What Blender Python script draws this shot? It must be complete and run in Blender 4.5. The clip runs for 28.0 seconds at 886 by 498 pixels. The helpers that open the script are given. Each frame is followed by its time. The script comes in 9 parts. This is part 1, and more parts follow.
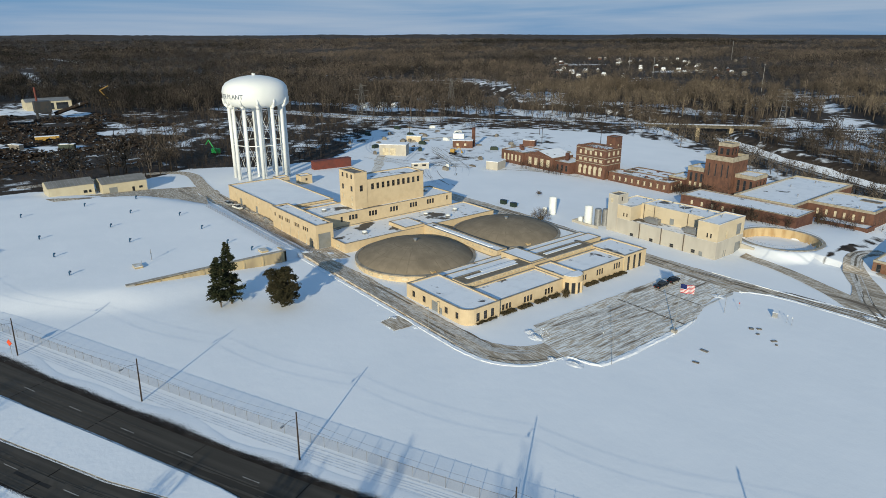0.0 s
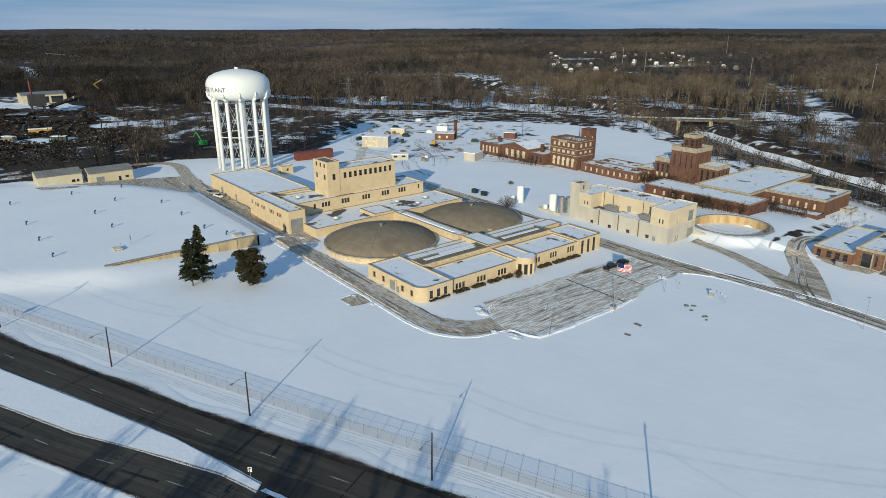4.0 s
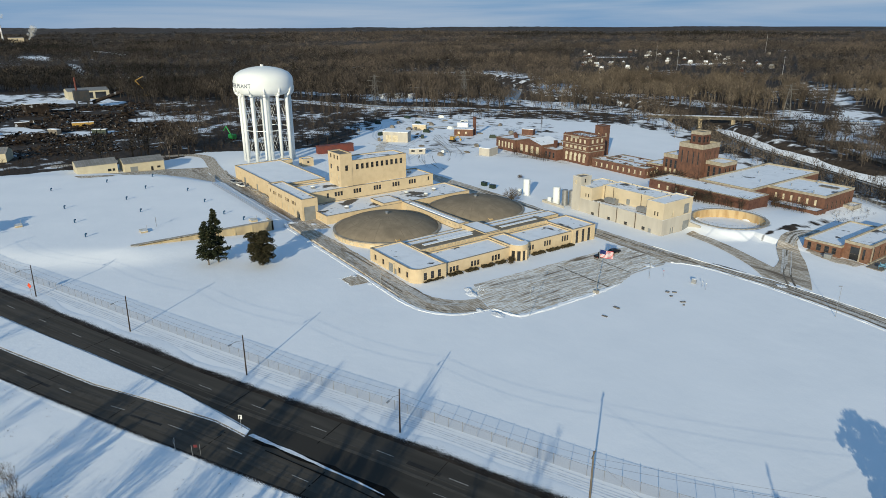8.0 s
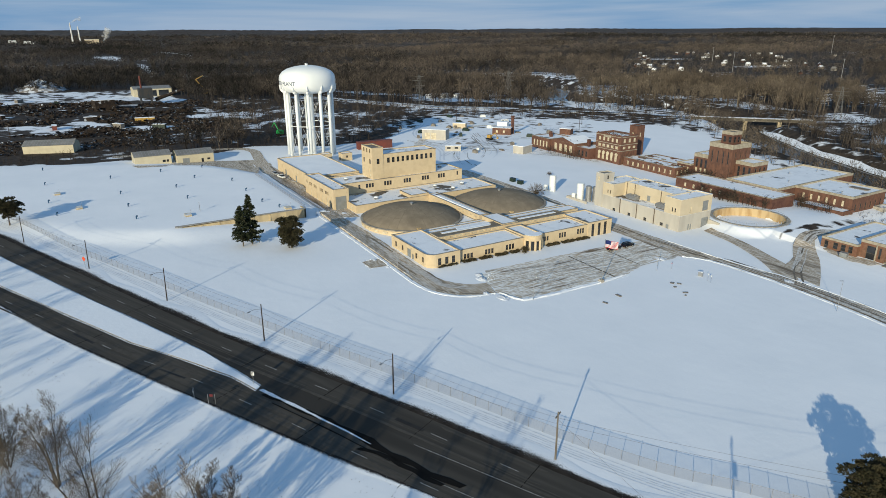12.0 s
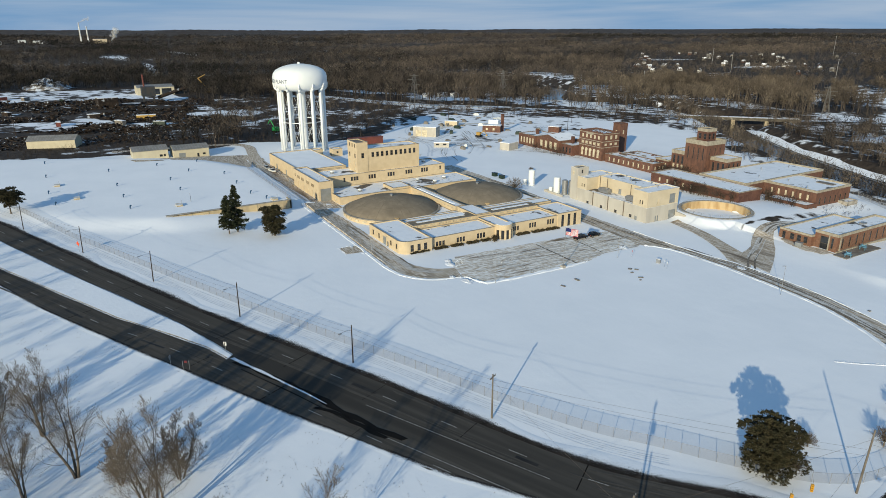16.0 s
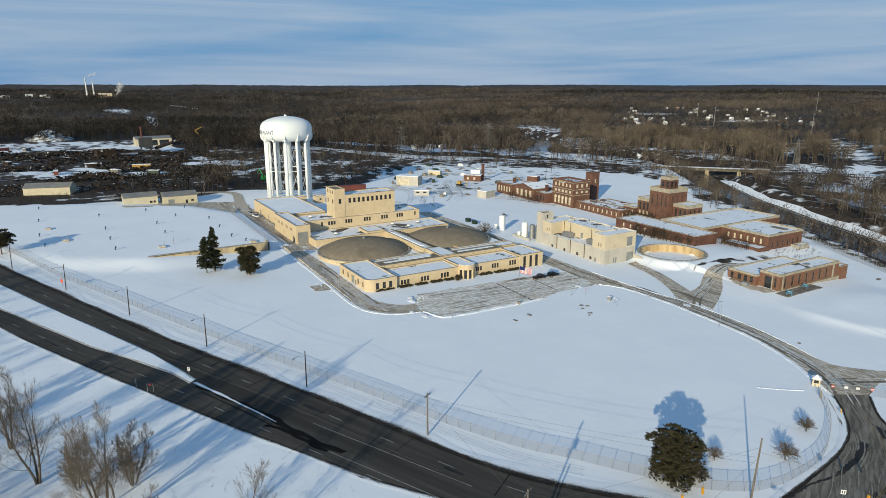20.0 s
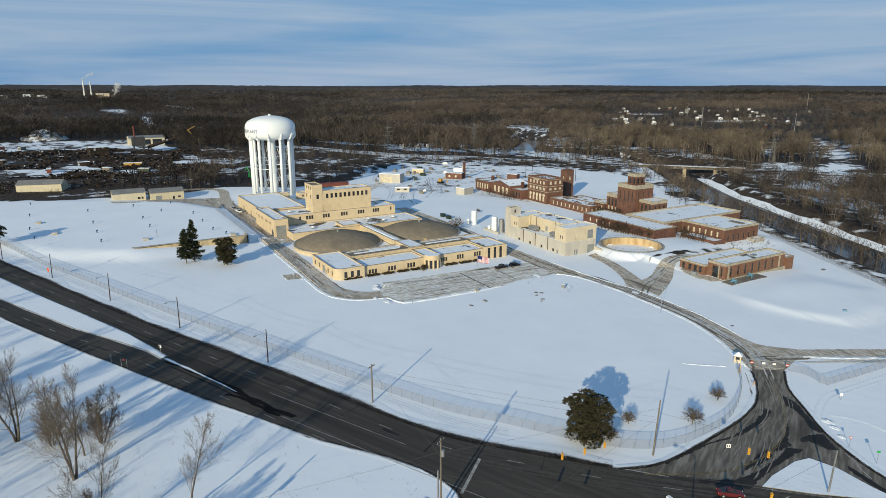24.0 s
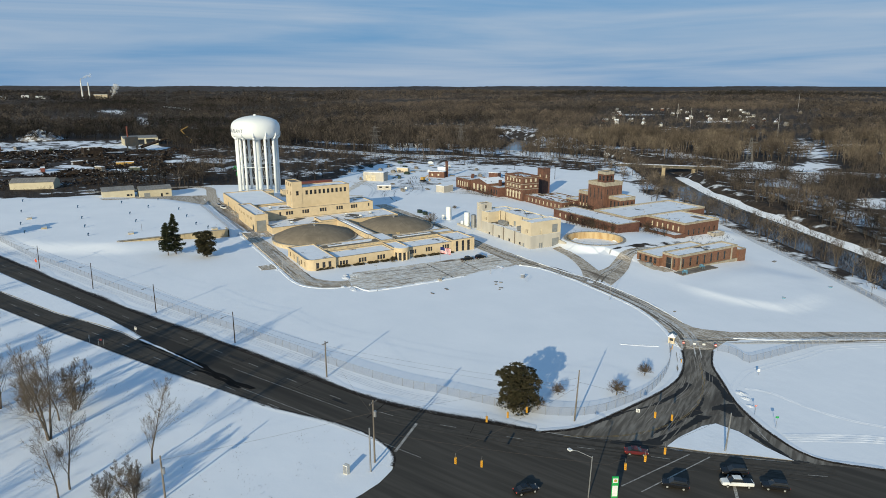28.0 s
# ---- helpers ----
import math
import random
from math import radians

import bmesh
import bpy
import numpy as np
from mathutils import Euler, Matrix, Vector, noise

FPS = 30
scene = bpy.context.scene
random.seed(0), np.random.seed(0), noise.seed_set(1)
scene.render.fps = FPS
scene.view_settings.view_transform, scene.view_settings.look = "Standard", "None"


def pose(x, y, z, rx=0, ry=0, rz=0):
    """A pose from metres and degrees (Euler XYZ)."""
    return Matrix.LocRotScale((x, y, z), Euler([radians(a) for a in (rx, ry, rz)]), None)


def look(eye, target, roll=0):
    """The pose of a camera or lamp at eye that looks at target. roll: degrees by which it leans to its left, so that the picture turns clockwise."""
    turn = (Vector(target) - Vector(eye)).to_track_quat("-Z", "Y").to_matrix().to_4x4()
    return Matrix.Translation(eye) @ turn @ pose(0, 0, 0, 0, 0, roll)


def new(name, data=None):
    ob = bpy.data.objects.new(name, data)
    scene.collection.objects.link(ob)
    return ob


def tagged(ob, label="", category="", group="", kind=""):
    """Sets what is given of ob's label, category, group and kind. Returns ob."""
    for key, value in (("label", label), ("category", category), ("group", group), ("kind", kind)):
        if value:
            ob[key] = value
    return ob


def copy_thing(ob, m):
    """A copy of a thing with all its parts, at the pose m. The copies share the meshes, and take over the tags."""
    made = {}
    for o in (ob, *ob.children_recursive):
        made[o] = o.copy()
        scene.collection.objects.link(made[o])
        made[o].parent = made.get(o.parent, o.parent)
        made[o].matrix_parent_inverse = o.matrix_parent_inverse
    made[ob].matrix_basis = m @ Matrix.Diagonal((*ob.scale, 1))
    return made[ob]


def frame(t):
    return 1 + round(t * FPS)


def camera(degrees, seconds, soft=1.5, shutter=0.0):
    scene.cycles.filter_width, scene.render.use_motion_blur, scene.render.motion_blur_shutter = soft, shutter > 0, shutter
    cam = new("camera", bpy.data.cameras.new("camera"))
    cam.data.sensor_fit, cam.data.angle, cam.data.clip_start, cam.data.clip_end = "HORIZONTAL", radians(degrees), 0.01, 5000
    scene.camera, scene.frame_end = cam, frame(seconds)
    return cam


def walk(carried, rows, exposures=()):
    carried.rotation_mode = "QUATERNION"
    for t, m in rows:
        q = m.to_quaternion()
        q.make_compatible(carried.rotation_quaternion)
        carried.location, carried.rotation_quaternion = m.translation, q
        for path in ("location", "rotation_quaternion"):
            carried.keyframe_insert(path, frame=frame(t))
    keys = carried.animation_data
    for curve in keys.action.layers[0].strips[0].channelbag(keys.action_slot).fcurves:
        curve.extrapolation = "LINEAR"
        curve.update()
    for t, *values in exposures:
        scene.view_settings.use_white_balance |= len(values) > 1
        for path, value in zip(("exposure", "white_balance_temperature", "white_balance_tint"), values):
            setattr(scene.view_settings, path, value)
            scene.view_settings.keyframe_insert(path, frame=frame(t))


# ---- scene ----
# camera and its way: a level flight sideways past the water plant
cam = camera(68.97, 28.0, soft=0.5)
ROWS = [
    (0, 0.00, -0.00, 74.78, 71.29, 0.10, 50.97),
    (0.5, 2.02, 0.39, 74.84, 71.22, 0.11, 50.97),
    (1, 4.10, 0.68, 74.85, 71.17, 0.10, 50.98),
    (1.5, 6.24, 0.94, 74.89, 71.10, 0.09, 50.98),
    (2, 8.42, 1.19, 74.90, 71.04, 0.09, 50.99),
    (2.5, 10.67, 1.38, 74.99, 70.98, 0.08, 50.99),
    (3, 12.92, 1.56, 75.08, 70.91, 0.10, 50.99),
    (3.5, 15.17, 1.76, 75.15, 70.86, 0.09, 50.98),
    (5.5, 24.26, 2.24, 75.71, 70.70, 0.13, 51.78),
    (6, 26.41, 2.41, 75.81, 70.66, 0.16, 52.17),
    (6.5, 28.56, 2.70, 75.78, 70.66, 0.18, 52.66),
    (7, 30.76, 2.83, 75.79, 70.67, 0.18, 53.13),
    (7.5, 32.95, 3.05, 75.73, 70.69, 0.19, 53.70),
    (8, 35.11, 3.20, 75.70, 70.69, 0.19, 54.29),
    (8.5, 37.18, 3.56, 75.60, 70.71, 0.20, 54.91),
    (9, 39.28, 3.89, 75.52, 70.73, 0.21, 55.43),
    (9.5, 41.41, 4.12, 75.46, 70.75, 0.22, 56.05),
    (10, 43.53, 4.46, 75.41, 70.78, 0.24, 56.84),
    (10.5, 45.62, 4.85, 75.31, 70.79, 0.24, 57.63),
    (11, 47.71, 5.24, 75.23, 70.82, 0.25, 58.32),
    (11.5, 49.80, 5.60, 75.18, 70.85, 0.27, 58.93),
    (12, 51.84, 6.07, 75.17, 70.86, 0.27, 59.18),
    (12.5, 53.84, 6.45, 75.17, 70.87, 0.28, 59.38),
    (14.5, 62.18, 7.97, 75.15, 70.90, 0.25, 59.84),
    (15, 64.31, 8.40, 75.14, 70.89, 0.23, 59.84),
    (15.5, 66.50, 8.84, 75.07, 70.89, 0.22, 59.82),
    (16, 68.67, 9.31, 75.06, 70.89, 0.20, 59.82),
    (16.5, 70.88, 9.80, 75.16, 71.22, 0.16, 59.82),
    (17, 73.06, 10.31, 75.24, 72.76, 0.14, 59.84),
    (17.5, 75.34, 10.78, 75.16, 74.73, 0.11, 59.83),
    (18, 77.73, 11.22, 75.05, 75.36, 0.09, 59.83),
    (18.5, 80.04, 11.68, 75.04, 75.37, 0.08, 59.83),
    (19, 82.32, 12.21, 75.01, 75.39, 0.08, 59.81),
    (19.5, 84.68, 12.64, 74.98, 75.41, 0.08, 59.80),
    (20, 87.01, 13.12, 74.95, 75.42, 0.07, 59.78),
    (20.5, 89.36, 13.61, 74.90, 75.43, 0.08, 59.76),
    (21, 91.73, 14.10, 74.95, 75.43, 0.06, 59.76),
    (21.5, 94.13, 14.58, 74.98, 75.43, 0.07, 59.74),
    (23.5, 103.89, 16.35, 75.13, 75.45, 0.05, 59.70),
    (24, 106.21, 16.92, 75.12, 75.45, 0.05, 59.70),
    (24.5, 108.57, 17.42, 75.15, 75.46, 0.05, 59.70),
    (25, 110.93, 17.94, 75.17, 75.46, 0.05, 59.68),
    (25.5, 113.31, 18.43, 75.17, 75.47, 0.05, 59.68),
    (26, 115.69, 18.94, 75.19, 75.49, 0.06, 59.67),
    (26.5, 118.07, 19.46, 75.22, 75.50, 0.07, 59.66),
    (27, 120.47, 19.97, 75.23, 75.51, 0.06, 59.66),
    (27.5, 122.84, 20.48, 75.24, 75.53, 0.06, 59.66),
    (28, 125.21, 20.99, 75.25, 75.53, 0.06, 59.66),
]
walk(cam, [(t, pose(*p)) for t, *p in ROWS], exposures=[(0.0, -0.19, 6080, 3), (12.0, -0.12, 6120, 3), (28.0, -0.08, 6150, 3)])

# ---- daylight: low winter sun from behind the camera, thin streaked cloud ----
SUN_TO = Vector((0.608, -0.794, math.tan(radians(16.1)))).normalized()
world = bpy.data.worlds.new("world")
scene.world = world
world.use_nodes = True
wn = world.node_tree
wn.nodes.clear()
sky = wn.nodes.new("ShaderNodeTexSky")
sky.sky_type, sky.sun_disc = "NISHITA", False
sky.sun_elevation = radians(16.1)
sky.sun_rotation = math.atan2(SUN_TO.x, SUN_TO.y)
sky.air_density, sky.dust_density, sky.ozone_density = 1.0, 0.6, 2.0
coord = wn.nodes.new("ShaderNodeTexCoord")
stretch = wn.nodes.new("ShaderNodeMapping")
stretch.inputs["Scale"].default_value = (1.0, 1.0, 15.0)
clouds = wn.nodes.new("ShaderNodeTexNoise")
clouds.inputs["Scale"].default_value, clouds.inputs["Detail"].default_value = 1.5, 5.0
clouds.inputs["Roughness"].default_value, clouds.inputs["Distortion"].default_value = 0.55, 0.5
ramp = wn.nodes.new("ShaderNodeValToRGB")
ramp.color_ramp.elements[0].position, ramp.color_ramp.elements[1].position = 0.34, 0.72
ramp.color_ramp.elements[1].color = (0.85, 0.85, 0.85, 1)
mix = wn.nodes.new("ShaderNodeMixRGB")
mix.inputs["Color2"].default_value = (4.9, 5.2, 5.95, 1)
height = wn.nodes.new("ShaderNodeSeparateXYZ")
low = wn.nodes.new("ShaderNodeValToRGB")
low.color_ramp.elements[0].position, low.color_ramp.elements[1].position = 0.0, 0.5
low.color_ramp.elements[0].color, low.color_ramp.elements[1].color = (0.95, 0.95, 0.95, 1), (0.65, 0.65, 0.65, 1)
thin = wn.nodes.new("ShaderNodeValToRGB")
thin.color_ramp.elements[0].position, thin.color_ramp.elements[1].position = 0.1, 0.45
thin.color_ramp.elements[0].color, thin.color_ramp.elements[1].color = (1, 1, 1, 1), (0.12, 0.12, 0.12, 1)
veil = wn.nodes.new("ShaderNodeMath")
veil.operation = "MULTIPLY"
blue = wn.nodes.new("ShaderNodeMixRGB")
blue.inputs["Color2"].default_value = (1.35, 2.8, 5.05, 1)
back = wn.nodes.new("ShaderNodeBackground")
back.inputs["Strength"].default_value = 0.11
out = wn.nodes.new("ShaderNodeOutputWorld")
for a, b in ((coord.outputs["Generated"], stretch.inputs["Vector"]), (stretch.outputs["Vector"], clouds.inputs["Vector"]),
             (clouds.outputs["Fac"], ramp.inputs["Fac"]), (ramp.outputs["Color"], veil.inputs[0]), (height.outputs["Z"], thin.inputs["Fac"]),
             (thin.outputs["Color"], veil.inputs[1]), (veil.outputs["Value"], mix.inputs["Fac"]),
             (coord.outputs["Generated"], height.inputs["Vector"]), (height.outputs["Z"], low.inputs["Fac"]), (low.outputs["Color"], blue.inputs["Fac"]),
             (sky.outputs["Color"], blue.inputs["Color1"]), (blue.outputs["Color"], mix.inputs["Color1"]), (mix.outputs["Color"], back.inputs["Color"]),
             (back.outputs["Background"], out.inputs["Surface"])):
    wn.links.new(a, b)
sun = new("sun", bpy.data.lights.new("sun", "SUN"))
sun.data.energy, sun.data.angle, sun.data.color = 5.0, radians(0.6), (1.0, 0.85, 0.615)
sun.matrix_basis = look((0, 0, 0), -SUN_TO)
# ---- materials ----
def material(name, base, rough=0.8, metal=0.0, second=None, scale=1.0, amount=(0.4, 0.62), bump=0.0, bump_scale=None, third=None, third_scale=0.08,
             third_at=(0.5, 0.7), squeeze=(1, 1, 1), jitter=0.0, spec=None, turn=0.0):
    """Two or three colours mixed by noise at two sizes (noise scales in 1/m), with fine relief."""
    m = bpy.data.materials.new(name)
    m.use_nodes = True
    nt = m.node_tree
    bsdf = nt.nodes["Principled BSDF"]
    bsdf.inputs["Roughness"].default_value, bsdf.inputs["Metallic"].default_value = rough, metal
    bsdf.inputs["Specular IOR Level"].default_value = spec if spec is not None else (0.12 if rough > 0.7 else 0.4)
    geo = nt.nodes.new("ShaderNodeNewGeometry")
    mp = nt.nodes.new("ShaderNodeMapping")
    mp.inputs["Scale"].default_value = squeeze
    spun = nt.nodes.new("ShaderNodeVectorRotate")
    spun.rotation_type = "Z_AXIS"
    spun.inputs["Angle"].default_value = radians(-turn)
    nt.links.new(geo.outputs["Position"], spun.inputs["Vector"])
    nt.links.new(spun.outputs["Vector"], mp.inputs["Vector"])

    def noise_fac(s, at, detail=6.0):
        n = nt.nodes.new("ShaderNodeTexNoise")
        n.inputs["Scale"].default_value, n.inputs["Detail"].default_value = s, detail
        nt.links.new(mp.outputs["Vector"], n.inputs["Vector"])
        r = nt.nodes.new("ShaderNodeMapRange")
        r.inputs["From Min"].default_value, r.inputs["From Max"].default_value = at
        nt.links.new(n.outputs["Fac"], r.inputs["Value"])
        return r.outputs["Result"], n.outputs["Fac"]

    def mixed(fac, c1, c2):
        x = nt.nodes.new("ShaderNodeMixRGB")
        nt.links.new(fac, x.inputs["Fac"])
        for c, k in ((c1, "Color1"), (c2, "Color2")):
            if isinstance(c, tuple):
                x.inputs[k].default_value = (*c, 1)
            else:
                nt.links.new(c, x.inputs[k])
        return x.outputs["Color"]

    colour = base
    second = second or tuple(c * 0.86 for c in base)
    fac, raw = noise_fac(scale, amount)
    colour = mixed(fac, base, second)
    if third:
        fac3, _ = noise_fac(third_scale, third_at)
        colour = mixed(fac3, colour, third)
    if jitter:
        info = nt.nodes.new("ShaderNodeObjectInfo")
        hsv = nt.nodes.new("ShaderNodeHueSaturation")
        r = nt.nodes.new("ShaderNodeMapRange")
        r.inputs["To Min"].default_value, r.inputs["To Max"].default_value = 1 - jitter, 1 + jitter
        nt.links.new(info.outputs["Random"], r.inputs["Value"])
        nt.links.new(r.outputs["Result"], hsv.inputs["Value"])
        nt.links.new(colour, hsv.inputs["Color"])
        colour = hsv.outputs["Color"]
    nt.links.new(colour, bsdf.inputs["Base Color"])
    if bump:
        _, h = noise_fac(bump_scale or scale * 4, (0, 1))
        b = nt.nodes.new("ShaderNodeBump")
        b.inputs["Strength"].default_value, b.inputs["Distance"].default_value = bump, 0.1
        nt.links.new(h, b.inputs["Height"])
        nt.links.new(b.outputs["Normal"], bsdf.inputs["Normal"])
    return m


SNOW = material("snow", (0.86, 0.87, 0.89), 0.6, second=(0.81, 0.825, 0.85), scale=0.15, bump=0.5, bump_scale=0.9, third=(0.88, 0.885, 0.9), third_scale=0.02)
ROOF_SNOW = material("roof_snow", (0.84, 0.85, 0.87), 0.6, second=(0.73, 0.745, 0.77), scale=0.3, amount=(0.5, 0.75), bump=0.2, bump_scale=1.5,
                     third=(0.1, 0.09, 0.085), third_scale=0.22, third_at=(0.64, 0.68))
ROOF_BARE = material("roof_patchy", (0.82, 0.83, 0.85), 0.65, second=(0.3, 0.29, 0.28), scale=0.45, amount=(0.6, 0.72), bump=0.3, bump_scale=1.5,
                     third=(0.09, 0.082, 0.074), third_scale=0.13, third_at=(0.57, 0.61))
ROOF_TAR = material("roof_tar", (0.16, 0.14, 0.12), 0.85, second=(0.24, 0.22, 0.19), scale=0.4, bump=0.2)
CREAM = material("cream_brick", (0.61, 0.485, 0.31), 0.85, second=(0.56, 0.44, 0.28), scale=0.5, bump=0.15, bump_scale=3, third=(0.54, 0.43, 0.275), third_scale=0.09,
                 third_at=(0.6, 0.8))
CREAM_LIGHT = material("cream_render", (0.585, 0.495, 0.35), 0.8, second=(0.535, 0.45, 0.315), scale=0.25, bump=0.08, third=(0.55, 0.46, 0.31), third_scale=0.12, third_at=(0.6, 0.8))
PALE = material("pale_concrete", (0.49, 0.455, 0.39), 0.85, second=(0.41, 0.375, 0.32), scale=0.3, amount=(0.42, 0.7), bump=0.1, third=(0.44, 0.38, 0.3), third_scale=0.13,
                third_at=(0.6, 0.78), squeeze=(1, 1, 0.3))
BRICK = material("red_brick", (0.17, 0.088, 0.06), 0.85, second=(0.115, 0.064, 0.048), scale=0.9, bump=0.2, bump_scale=4, third=(0.115, 0.062, 0.048), third_scale=0.12, squeeze=(1, 1, 0.5))
BRICK_DARK = material("dark_brick", (0.125, 0.066, 0.05), 0.85, second=(0.09, 0.044, 0.034), scale=0.8, bump=0.2, third=(0.16, 0.08, 0.056), third_scale=0.15)
BRICK_TAN = material("orange_brick", (0.21, 0.118, 0.078), 0.8, second=(0.155, 0.086, 0.058), scale=1.2, bump=0.15, third=(0.18, 0.082, 0.052), third_scale=0.2)
STONE = material("limestone_trim", (0.39, 0.345, 0.265), 0.85, second=(0.29, 0.25, 0.19), scale=0.7, bump=0.2)
COPING = material("grey_coping", (0.22, 0.19, 0.15), 0.7, second=(0.34, 0.3, 0.24), scale=0.4)
COPING_PALE = material("snowy_coping", (0.5, 0.47, 0.4), 0.75, second=(0.7, 0.7, 0.7), scale=0.4)
GLASS = material("window_glass", (0.018, 0.02, 0.023), 0.08, second=(0.03, 0.032, 0.035), scale=0.3, spec=0.6)
FRAME = material("window_frame_paint", (0.12, 0.1, 0.08), 0.6)
BOARD = material("pale_boarding", (0.6, 0.53, 0.38), 0.8, second=(0.45, 0.38, 0.27), scale=0.8)
GREYDOOR = material("grey_roller_door", (0.24, 0.25, 0.25), 0.5, second=(0.2, 0.21, 0.21), scale=0.5)
DOME = material("weathered_dome_concrete", (0.26, 0.212, 0.152), 0.9, second=(0.21, 0.172, 0.124), scale=0.35, amount=(0.35, 0.65), bump=0.08, bump_scale=2,
                third=(0.18, 0.148, 0.108), third_scale=0.12, third_at=(0.52, 0.7))
DOME_SEAM = material("dome_seam", (0.19, 0.155, 0.112), 0.9, second=(0.235, 0.195, 0.14), scale=0.5)
GRAVEL_ROOF = material("gravel_roof", (0.23, 0.19, 0.14), 0.9, second=(0.17, 0.145, 0.11), scale=0.8, bump=0.2)
WHITE = material("white_tank_paint", (0.8, 0.81, 0.79), 0.35, second=(0.74, 0.76, 0.74), scale=0.06, third=(0.68, 0.7, 0.68), third_scale=0.12, third_at=(0.62, 0.8))
LETTER = material("dark_lettering", (0.045, 0.07, 0.12), 0.5)
STEEL = material("galvanised_steel", (0.38, 0.38, 0.37), 0.45, 0.6, second=(0.3, 0.3, 0.3), scale=1.0)
PIPE = material("dark_pipe", (0.1, 0.075, 0.055), 0.6)
WOOD = material("weathered_pole_wood", (0.19, 0.165, 0.138), 0.85, second=(0.13, 0.112, 0.092), scale=1.5, squeeze=(1, 1, 0.2))
DARKPOLE = material("dark_pole_wood", (0.055, 0.042, 0.035), 0.85, second=(0.04, 0.03, 0.026), scale=1.5)
ASPHALT = material("asphalt", (0.062, 0.056, 0.048), 0.8, second=(0.086, 0.077, 0.066), spec=0.06, scale=0.7, squeeze=(0.05, 1, 1), turn=25.0, bump=0.1, bump_scale=6, third=(0.045, 0.041, 0.036),
                   third_scale=0.16, third_at=(0.5, 0.7))
ENTRYROAD = material("salted_asphalt", (0.115, 0.1, 0.082), 0.8, second=(0.24, 0.215, 0.18), scale=1.1, squeeze=(0.14, 1, 1), turn=118.0, amount=(0.42, 0.64), bump=0.2, bump_scale=5, third=(0.07, 0.06, 0.05),
                     third_scale=0.2, third_at=(0.56, 0.68))
SALT = material("salt_streak", (0.62, 0.6, 0.57), 0.8, second=(0.42, 0.39, 0.35), scale=0.9)
SALTBROWN = material("thin_salt_streak", (0.27, 0.24, 0.205), 0.8, second=(0.2, 0.176, 0.148), scale=0.9)
TRACKDARK = material("wet_tyre_track", (0.13, 0.108, 0.082), 0.75, second=(0.2, 0.175, 0.145), scale=0.8)
WET = material("wet_asphalt", (0.02, 0.018, 0.016), 0.6, second=(0.032, 0.028, 0.024), scale=0.3, spec=0.15)
DRIVE = material("salted_drive", (0.34, 0.272, 0.195), 0.8, second=(0.66, 0.6, 0.52), scale=2.4, amount=(0.42, 0.62), bump=0.2, bump_scale=3, third=(0.17, 0.135, 0.1), third_scale=0.26,
                 third_at=(0.54, 0.7), squeeze=(0.16, 1, 1))
LOT = material("snow_streaked_lot", (0.48, 0.395, 0.295), 0.8, second=(0.82, 0.8, 0.76), scale=2.6, amount=(0.4, 0.56), bump=0.2, bump_scale=3, third=(0.2, 0.155, 0.11),
               third_scale=0.5, third_at=(0.58, 0.68), squeeze=(1, 0.12, 1))
ROADWORN = material("worn_wheel_path", (0.086, 0.077, 0.066), 0.8, second=(0.07, 0.063, 0.054), scale=0.8, spec=0.06)
LINE = material("worn_line_paint", (0.42, 0.4, 0.36), 0.7, second=(0.2, 0.18, 0.16), scale=2.0)
YELLOWLINE = material("worn_yellow_paint", (0.3, 0.2, 0.06), 0.7, second=(0.14, 0.1, 0.05), scale=1.0)
PACKED = material("packed_snow_ruts", (0.62, 0.64, 0.68), 0.6, second=(0.76, 0.79, 0.84), scale=1.2, bump=0.3, bump_scale=4)
CONCRETE = material("kerb_concrete", (0.4, 0.37, 0.32), 0.85, second=(0.28, 0.25, 0.21), scale=0.8)
WALLTAN = material("tan_retaining_wall", (0.5, 0.4, 0.24), 0.85, second=(0.4, 0.32, 0.2), scale=0.4, third=(0.3, 0.24, 0.16), third_scale=0.2, squeeze=(1, 1, 0.3))
RUST = material("rusty_basin_wall", (0.52, 0.39, 0.22), 0.85, second=(0.38, 0.25, 0.12), scale=0.5, amount=(0.42, 0.62), squeeze=(1, 1, 0.25))
WATER = material("river_water", (0.02, 0.025, 0.03), 0.06, second=(0.03, 0.034, 0.038), scale=0.05, bump=0.04, bump_scale=0.4, spec=0.25)
BARK = material("bare_bark", (0.14, 0.116, 0.09), 0.9, second=(0.09, 0.074, 0.058), scale=1.0)
TWIG = material("bare_twigs", (0.15, 0.123, 0.096), 0.9, second=(0.115, 0.094, 0.074), scale=0.4, third=(0.13, 0.1, 0.07), third_scale=0.012, third_at=(0.45, 0.65))


